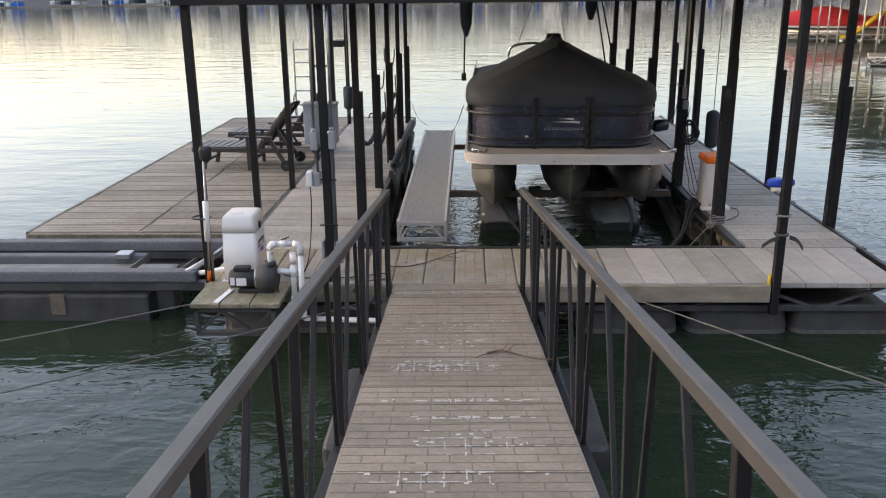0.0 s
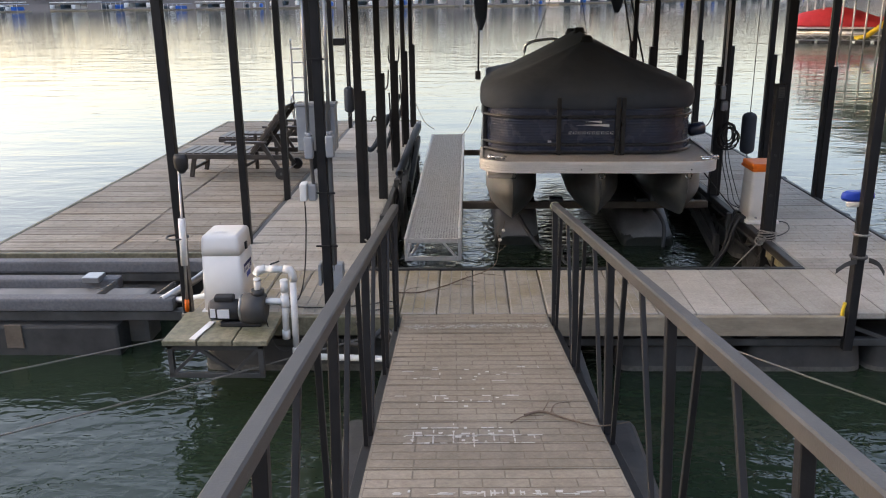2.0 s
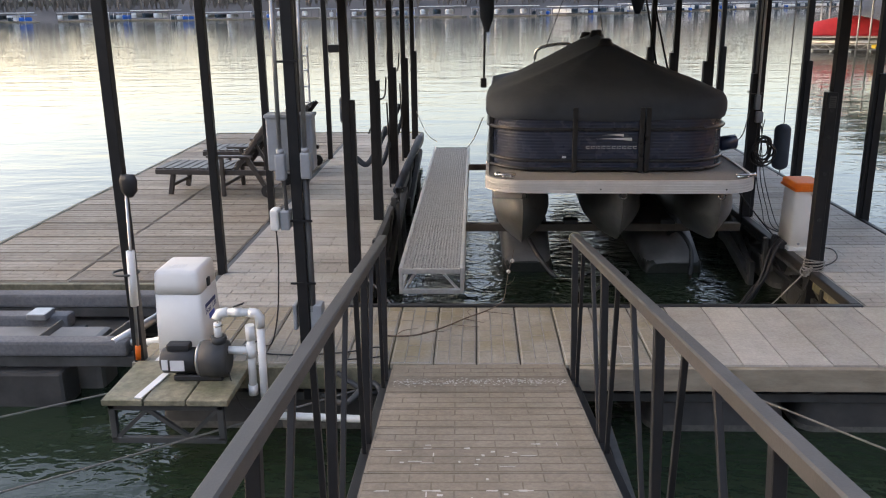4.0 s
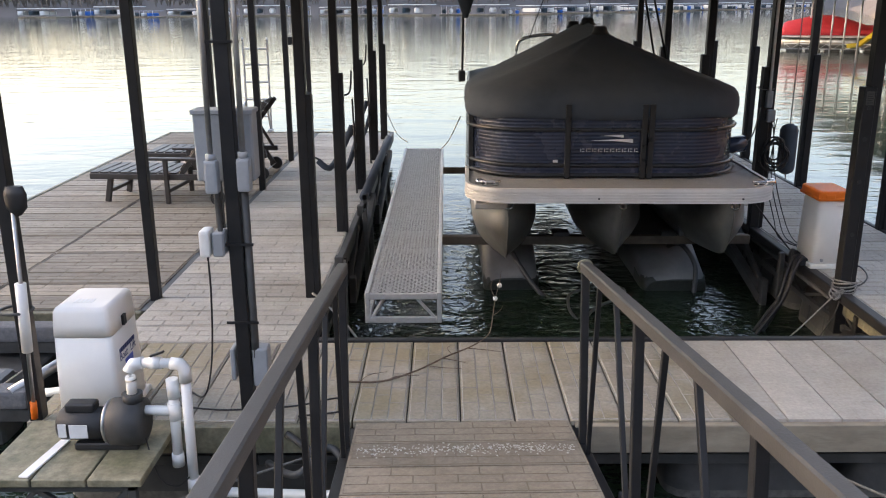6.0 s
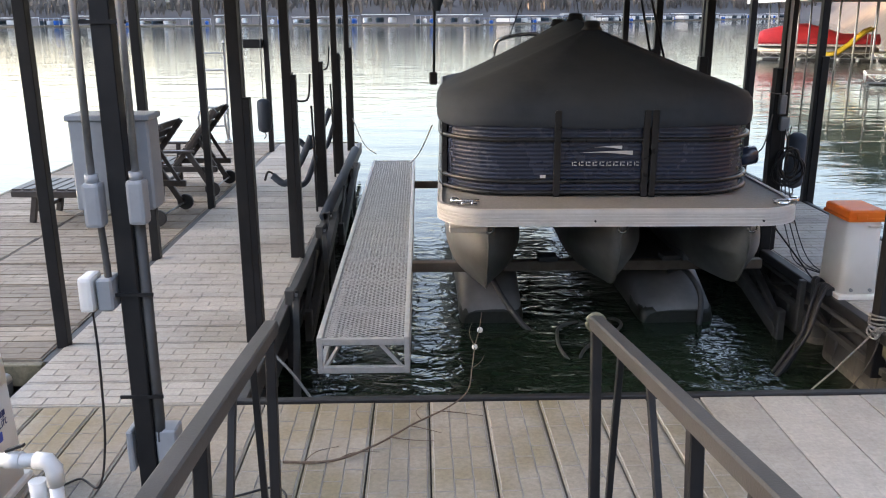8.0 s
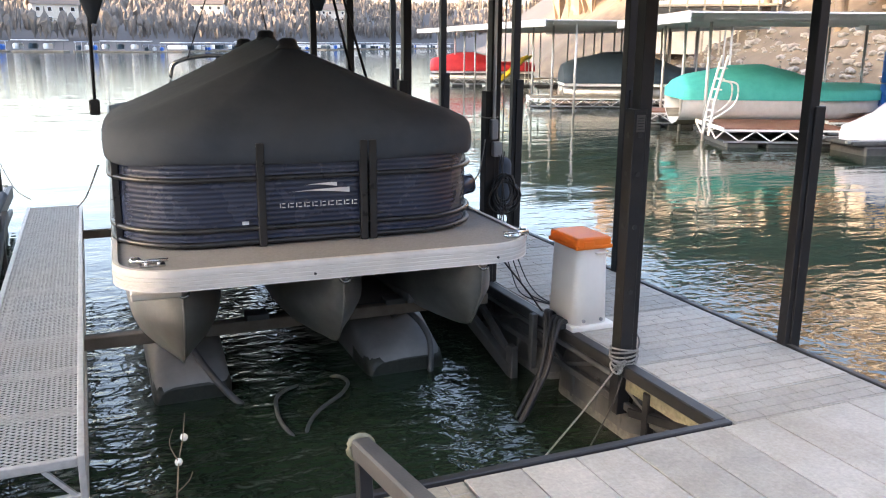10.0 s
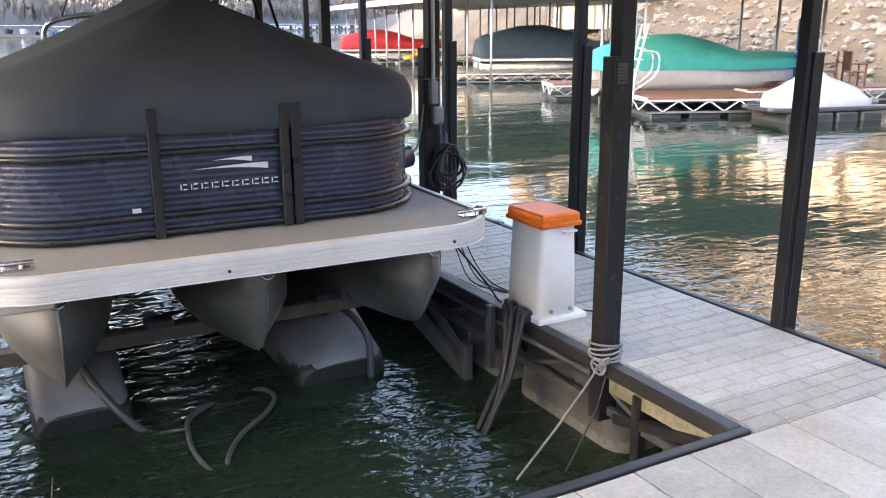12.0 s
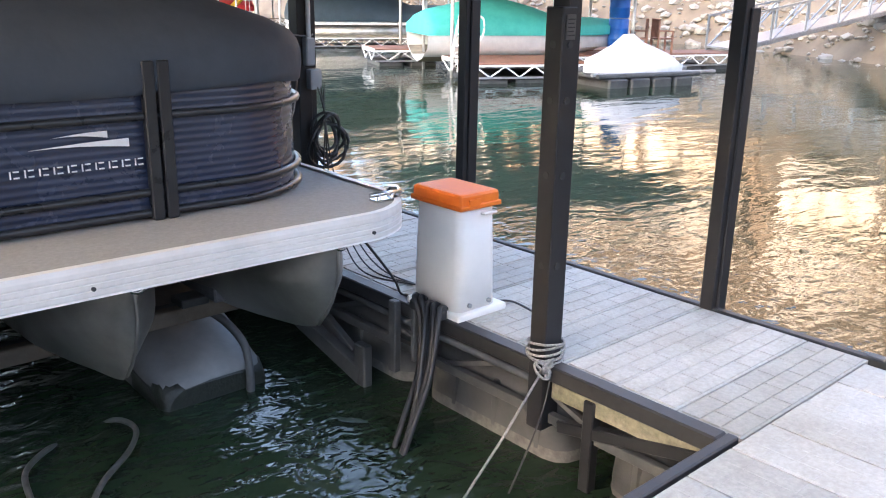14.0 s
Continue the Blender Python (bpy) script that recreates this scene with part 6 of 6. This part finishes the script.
def shelter(label, p1, p2, side, z, post_step=2.6, first=0.0):
    """A long metal roof on pale posts; side: how far it reaches beyond the near edge."""
    root = tagged(new("dock_shelter"), label, "shelter", "shelters across the cove")
    a, b = Vector((*p1, 0)), Vector((*p2, 0))
    d = (b - a)
    n = Vector((d.y, -d.x, 0)).normalized() * side
    L = d.length
    rz = math.degrees(math.atan2(d.y, d.x))
    s = 1 if (Matrix.Rotation(radians(-rz), 3, "Z") @ n).y > 0 else -1
    y1 = s * abs(side)
    lo, hi = min(0, y1), max(0, y1)
    part("roof_sheet", box(-0.4, L + 0.4, lo - 0.4, hi + 0.4, 0.16, 0.2), M_ROOF, root, "pale ribbed metal roof")
    part("fascia", box(-0.4, L + 0.4, lo - 0.45, lo - 0.40, -0.04, 0.21), M_ROOF, root)
    part("fascia", box(-0.4, L + 0.4, hi + 0.40, hi + 0.45, -0.04, 0.21), M_ROOF, root)
    k = 0.0
    while k < L + 0.4:
        part("purlin", box(k - 0.04, k + 0.04, lo, hi, 0.04, 0.16), M_WHITE, root)
        for y in (lo + 0.9, hi - 0.9) if k >= first else ():
            part("post", tube([(k, y, -z - 0.9), (k, y, 0.05)], 0.045, 8), M_ALU, root)
        k += post_step
    root.matrix_basis = pose(p1[0], p1[1], z, 0, 0, rz)


shelter("pale metal roof on slim posts over the moored boats", (13.1, 21.2), (16.6, 29.0), 7.0, 2.5, first=1.0)
shelter("long pale metal roof on slim posts further along", (15.6, 32.5), (20.6, 58.0), 8.0, 2.6)
shelter("low metal roof on slim posts near the bank", (23.5, 38.0), (25.5, 50.0), 5.0, 2.7)

# ---- bank: rocks, wall, bridge, houses ----
ball = bm_new()
bmesh.ops.create_icosphere(ball, subdivisions=1, radius=1.0)
ball_verts = [v.co.copy() for v in ball.verts]
ball_faces = [[v.index for v in f.verts] for f in ball.faces]
ball.free()
rng = random.Random(11)
verts, faces = [], []
for k in range(3200):
    y = rng.uniform(4, 62)
    x = float(shore_x(y)) - 1.0 + 10.0 * rng.random() ** 2.0
    zb = float(land_height(np.array(x), np.array(y)))
    size = 0.07 + 0.30 * rng.random() ** 2.6
    base = len(verts)
    for v in ball_verts:
        verts.append((x + size * v.x * rng.uniform(0.75, 1.35), y + size * v.y * rng.uniform(0.75, 1.35), zb + 0.04 + size * v.z * rng.uniform(0.45, 0.75)))
    faces += [[base + i for i in f] for f in ball_faces]
rock_mesh = bpy.data.meshes.new("bank_rocks")
rock_mesh.from_pydata(verts, [], faces)
rock_mesh.materials.append(M_ROCK)
tagged(new("bank_rocks", rock_mesh), "tan broken rock along the water's edge", "rocks", kind="stuff")
wall = tagged(new("retaining_wall"), "pale concrete retaining wall above the bank", "wall", kind="structure")
part("wall_face", box(0, 22, 0, 0.4, 0, 1.6, 0.03), M_CONCRETE, wall)
wall.matrix_basis = pose(33.4, 12.0, 1.0, 0, 0, 64)
bridge = tagged(new("shore_gangway"), "galvanised truss gangway from the bank to the docks", "gangway")
for y in (0, 1.2):
    part("chord", beam((0, y, 0.0), (12, y, 2.0), 0.08, 0.12), M_GALV, bridge)
    part("chord", beam((0, y, 1.0), (12, y, 3.0), 0.06, 0.06), M_GALV, bridge)
    for k in range(9):
        x = 12 * k / 8
        part("upright", beam((x, y, x / 6), (x, y, x / 6 + 1.0), 0.05, 0.05), M_GALV, bridge)
        if k < 8:
            part("diagonal", beam((x, y, x / 6), (x + 1.5, y, (x + 1.5) / 6 + 1.0), 0.04, 0.04), M_GALV, bridge)
part("walkway", add_loft(bm_new(), [[(0, 0, 0.02), (0, 1.2, 0.02), (0, 1.2, 0.08), (0, 0, 0.08)], [(12, 0, 2.02), (12, 1.2, 2.02), (12, 1.2, 2.08), (12, 0, 2.08)]], smooth=False), M_GALV, bridge)
bridge.matrix_basis = pose(24.3, 20.6, 0.0, 0, 0, -14)


def house(at, rz, w, d, h, label):
    root = tagged(new("house"), label, "house", "houses on the hillside")
    part("wall", box(-w / 2, w / 2, -d / 2, d / 2, -3, h, 0.02), M_HOUSE, root)
    part("roof", add_loft(bm_new(), [[(x, -d / 2 - 0.5, h - 0.2), (x, 0, h + d * 0.28), (x, d / 2 + 0.5, h - 0.2), (x, 0, h + d * 0.28 - 0.25)] for x in (-w / 2 - 0.5, w / 2 + 0.5)], smooth=False), M_SHINGLE, root)
    for i in range(4):
        for j in range(2):
            x, z = -w / 2 + w * (i + 0.5) / 4, 0.5 + j * h / 2
            win = part("window", box(x - 0.55, x + 0.55, -d / 2 - 0.06, -d / 2 - 0.002, z, z + 1.2, 0.01), M_WHITE, root)
            part("pane", box(x - 0.45, x + 0.45, -d / 2 - 0.08, -d / 2 - 0.064, z + 0.1, z + 1.1), M_GLASS, win)
    part("balcony", box(-w / 2, w / 2, -d / 2 - 2.2, -d / 2 - 0.1, 0.1, 0.25, 0.01), M_WOOD, root)
    for k in range(9):
        x = -w / 2 + w * k / 8
        part("balcony_post", box(x - 0.05, x + 0.05, -d / 2 - 2.2, -d / 2 - 2.1, -3, 1.2), M_WOOD, root)
    part("balcony_rail", box(-w / 2, w / 2, -d / 2 - 2.22, -d / 2 - 2.08, 1.15, 1.25), M_WOOD, root)
    z = float(land_height(np.array(at[0]), np.array(at[1])))
    root.matrix_basis = pose(at[0], at[1], z + 1.0, 0, 0, rz)


house((46, 38), -60, 11, 8, 5.2, "pale two-storey house with a wooden balcony on the hillside")
house((43, 22), -75, 9, 7, 4.6, "cream hillside house with a timber deck")
house((42, 55), -50, 9, 7, 4.8, "tan house among bare trees on the hillside")


# ---- trees ----
def bare_tree(at, height, seed, name="bare_tree"):
    rng = random.Random(seed)
    z = float(land_height(np.array(at[0]), np.array(at[1]))) - 0.3
    root = tagged(new(name), "leafless winter tree with a tall pale trunk", "tree", "bare trees on the bank")
    lean = Vector((rng.uniform(-0.08, 0.08), rng.uniform(-0.08, 0.08), 1))
    pts = [Vector((rng.uniform(-0.05, 0.05) * k, rng.uniform(-0.05, 0.05) * k, 0)) + lean * height * k / 6 for k in range(7)]
    r0 = height * 0.020
    part("trunk", tube(curve_pts(pts, 2), [r0 * (1 - 0.85 * i / 12) for i in range(13)], 8), M_TREE, root)
    crown = bm_new()
    for k in range(18):
        f = rng.uniform(0.35, 0.97)
        p = pts[0].lerp(pts[-1], f)
        a = rng.uniform(0, math.tau)
        l = height * (1.05 - f) * rng.uniform(0.35, 0.6)
        d = Vector((math.cos(a), math.sin(a), rng.uniform(0.5, 1.2))).normalized()
        tip = p + d * l
        mid = p.lerp(tip, 0.5) + Vector((0, 0, -0.05 * l))
        add_tube(crown, [p, mid, tip], [r0 * 0.38 * (1.1 - f), r0 * 0.22 * (1.1 - f), 0.012], 5)
        for j in range(7):
            g = rng.uniform(0.3, 1.0)
            q = p.lerp(tip, g)
            e = (d + Vector((rng.uniform(-1, 1), rng.uniform(-1, 1), rng.uniform(-0.2, 0.9)))).normalized() * l * rng.uniform(0.2, 0.45)
            add_tube(crown, [q, q + e * 0.5 + Vector((0, 0, 0.03)), q + e], [0.022, 0.014, 0.006], 4, cap=False)
            for i in range(2):
                h = q + e * rng.uniform(0.4, 1)
                e2 = (e.normalized() + Vector((rng.uniform(-1, 1), rng.uniform(-1, 1), rng.uniform(-0.3, 0.8)))) * l * 0.13
                add_tube(crown, [h, h + e2], [0.010, 0.004], 3, cap=False)
    part("crown", crown, M_TREE, root, "bare twiggy crown")
    root.matrix_basis = pose(at[0], at[1], z)


rng = random.Random(5)
for k in range(34):
    y = rng.uniform(8, 64)
    bare_tree((float(shore_x(y)) + 4 + abs(rng.gauss(0, 9)), y), rng.uniform(9, 15), 100 + k)


def woods(name, label, spots, hmin, hmax, seed, bark):
    """A far bare wood: many thin uneven crowns on the hillside."""
    rng = random.Random(seed)
    verts, faces = [], []
    for x, y, z in spots:
        h = rng.uniform(hmin, hmax)
        w = h * rng.uniform(0.10, 0.24)
        n = 5
        b = len(verts)
        verts.append((x, y, z - 0.5))
        for lev, rr in ((0.35, 0.7), (0.62, 1.0), (0.85, 0.6)):
            for k in range(n):
                a = math.tau * k / n + rng.uniform(-0.4, 0.4)
                r = w * rr * rng.uniform(0.5, 1.2)
                verts.append((x + r * math.cos(a), y + r * math.sin(a), z + h * (lev + rng.uniform(-0.1, 0.1))))
        verts.append((x, y, z + h))
        for k in range(n):
            k2 = (k + 1) % n
            faces.append((b, b + 1 + k2, b + 1 + k))
            for lv in range(2):
                o = b + 1 + lv * n
                faces.append((o + k, o + k2, o + n + k2, o + n + k))
            faces.append((b + 1 + 2 * n + k, b + 1 + 2 * n + k2, b + 1 + 3 * n))
    me = bpy.data.meshes.new(name)
    me.from_pydata(verts, [], faces)
    me.materials.append(bark)
    tagged(new(name, me), label, "woods", kind="stuff")


rng = random.Random(9)
spots = []
while len(spots) < 5200:
    x = rng.uniform(-220, 260)
    y = float(far_shore_y(x)) + 12 + 170 * rng.random() ** 1.3
    z = float(land_height(np.array(x), np.array(y)))
    if z > 1.5:
        spots.append((x, y, z))
woods("far_woods", "bare brown woods on the far hillside", spots, 3, 6.5, 3, M_FARTREE)
spots = []
while len(spots) < 1500:
    x, y = rng.uniform(38, 125), rng.uniform(-40, 120)
    z = float(land_height(np.array(x), np.array(y)))
    if z > 5:
        spots.append((x, y, z))
woods("near_woods", "bare brown woods on the hillside above the cove", spots, 6, 11, 4, M_TREE)

# ---- far shore docks and houses ----
far = tagged(new("far_shore_dock"), "distant roofed boat dock with pale boats at the far shore", "dock", "docks on the far shore")
part("roof_sheet", box(-9, 9, -5, 5, 3.0, 3.25, 0.05), M_ROOF, far)
part("deck", box(-9, 9, -5, 5, 0.0, 0.4, 0.05), M_WOOD, far)
for k in range(7):
    part("post", box(-9 + 3 * k - 0.06, -9 + 3 * k + 0.06, -5, -4.88, 0.4, 3.0), M_GALVDULL, far)
for k in range(3):
    x = -7.5 + 5.2 * k
    part("boat", add_loft(bm_new(), [[(x + 1.2 * sx * w, -4 + dy, z) for sx, z in ((-1, 1.9), (-0.8, 0.9), (0.8, 0.9), (1, 1.9), (0.5, 2.3), (-0.5, 2.3))] for dy, w in ((-2.5, 0.1), (-1.2, 0.8), (2.5, 1.0), (6, 1.0))], smooth=False), (M_WHITE, M_SLATE, M_WHITE)[k], far)
rng = random.Random(21)
xs = [-150, -131, -113, -92, -76, -58, -43, -24, -8, 9, 22, 32, 44, 53, 66, 76, 90, 102, 118, 136, 152]
for k, x in enumerate(xs):
    at = pose(x, float(far_shore_y(x)) - 9 + rng.uniform(-5, 5), WATER, 0, 0, rng.uniform(-14, 14) + (40 if x > 20 else 0)) @ Matrix.Diagonal((0.75, 0.75, rng.uniform(0.65, 0.95), 1))
    if k == 0:
        far.matrix_basis = at
    else:
        copy_thing(far, at)
slip = tagged(new("far_shore_dock"), "distant blue-roofed boat slip with small craft", "dock", "docks on the far shore")
part("roof_sheet", box(-5, 5, -4, 4, 2.7, 2.9, 0.05), M_SLIPROOF, slip, "blue-grey metal roof")
part("deck", box(-5.5, 5.5, -4.5, 4.5, 0.0, 0.35, 0.05), M_WOOD, slip)
for k in range(5):
    part("post", box(-5 + 2.5 * k - 0.06, -5 + 2.5 * k + 0.06, -4, -3.88, 0.35, 2.7), M_WHITE, slip)
for k, colour in enumerate((M_SLATE, M_WHITE, M_DKBLUE)):
    x = -3.4 + 3.3 * k
    part("boat", add_loft(bm_new(), [[(x + 1.0 * sx * w, -3.6 + dy, z) for sx, z in ((-1, 1.5), (-0.8, 0.6), (0.8, 0.6), (1, 1.5), (0.4, 2.0), (-0.4, 2.0))] for dy, w in ((-2.0, 0.1), (-1.0, 0.8), (2.0, 1.0), (5, 1.0))], smooth=False), colour, slip)
far_xs = [-158, -141, -122, -104, -85, -67, -51, -34, -17, 1, 15, 27, 38, 48, 59, 71, 83, 96, 110, 127, 145]
for k, x in enumerate(far_xs):
    at = pose(x, float(far_shore_y(x)) - 12 + rng.uniform(-7, 7), WATER, 0, 0, rng.uniform(-25, 25) + (40 if x > 20 else 0)) @ Matrix.Diagonal((0.7, 0.7, rng.uniform(0.6, 1.0), 1))
    if k == 0:
        slip.matrix_basis = at
    else:
        copy_thing(slip, at)
for k, x in enumerate((-128, -102, -70, -35, -6, 40, 96)):
    house((x, float(far_shore_y(x)) + 40 + 16 * (k % 2)), rng.uniform(-15, 15), 11, 8, 5, "distant pale lake house on the far hillside")


def lay(parent, me, m):
    piece("deck_panel", me, parent, m)


floor_front = dock_floor("floor_front", "pale grey brick-moulded deck panels of the cross dock")
me_front = mesh_of(brick_panel(Y_SLIP - Y_FRONT - 0.025), "deck_panel", M_DECKSTAINED)
me_front.materials.append(M_GROOVE)
me_smooth = mesh_of(brick_panel(Y_SLIP - Y_FRONT - 0.025, lug=0.0012), "deck_panel", M_DECK)
me_smooth.materials.append(M_DECK)
FRONT_PITCH = 0.2965
x = -0.852 - 6 * FRONT_PITCH
while x < X_R1 - 0.1:
    me = me_smooth if x > 0.95 else me_front
    lay(floor_front, me, pose(x + FRONT_PITCH / 2, Y_FRONT, random.uniform(-0.002, 0.002), 0, 0, 90))
    x += FRONT_PITCH
floor_left = dock_floor("floor_left", "grey brick-moulded deck panels of the inner finger dock")
me_left = mesh_of(brick_panel(X_IN - X_MID - 0.03, width=0.289), "deck_panel", M_DECK)
me_left.materials.append(M_DECK)
y = Y_SLIP - 0.015 + PITCH / 2
while y < Y_END - 0.1:
    lay(floor_left, me_left, pose(X_MID + 0.03, y, random.uniform(-0.002, 0.002)))
    y += PITCH
floor_right = dock_floor("floor_right", "pale brick-moulded deck panels of the narrow dock")
me_right = mesh_of(brick_panel(X_R1 - X_R0 - 0.075, width=0.293), "deck_panel", M_DECK)
me_right.materials.append(M_DECK)
y = Y_SLIP - 0.015 + PITCH / 2
while y < Y_END - 0.1:
    lay(floor_right, me_right, pose(X_R0 + 0.07, y, random.uniform(-0.002, 0.002)))
    y += PITCH
floor_sun = dock_floor("floor_platform", "weathered brown-grey planks of the open sun platform")
me_sun = mesh_of(brick_panel(1.283, width=0.286, brick=0.34), "deck_panel", M_SUNDECK)
me_sun.materials.append(M_GROOVEDARK)
y = 8.72 + PITCH / 2
while y < Y_END - 0.1:
    for x in (X_OUT, X_OUT + 1.292):
        lay(floor_sun, me_sun, pose(x, y, random.uniform(-0.004, 0.004), random.uniform(-0.6, 0.6)))
    y += PITCH
me_gang = mesh_of(brick_panel(2 * G_HALF, lug=0.003), "deck_panel", M_GANG)
me_gang.materials.append(M_GROOVEDARK)
y = -PITCH / 2
while y > -G_LEN:
    lay(gangway, me_gang, pose(-G_HALF, y, random.uniform(-0.0015, 0.0015)))
    y -= PITCH

# added unseen sheets that close the panel gaps; their dark colour stands for shade
part("gap_backing", box(-G_HALF + 0.02, G_HALF - 0.02, -G_LEN + 0.02, -0.01, -0.066, -0.052), M_STEEL, gangway, "added dark sheet behind the gaps between deck panels")
part("gap_backing", box(-2.6, X_R1 - 0.05, Y_FRONT + 0.03, Y_SLIP - 0.03, -0.066, -0.052), M_STEEL, frame_front, "added dark sheet behind the gaps between deck panels")
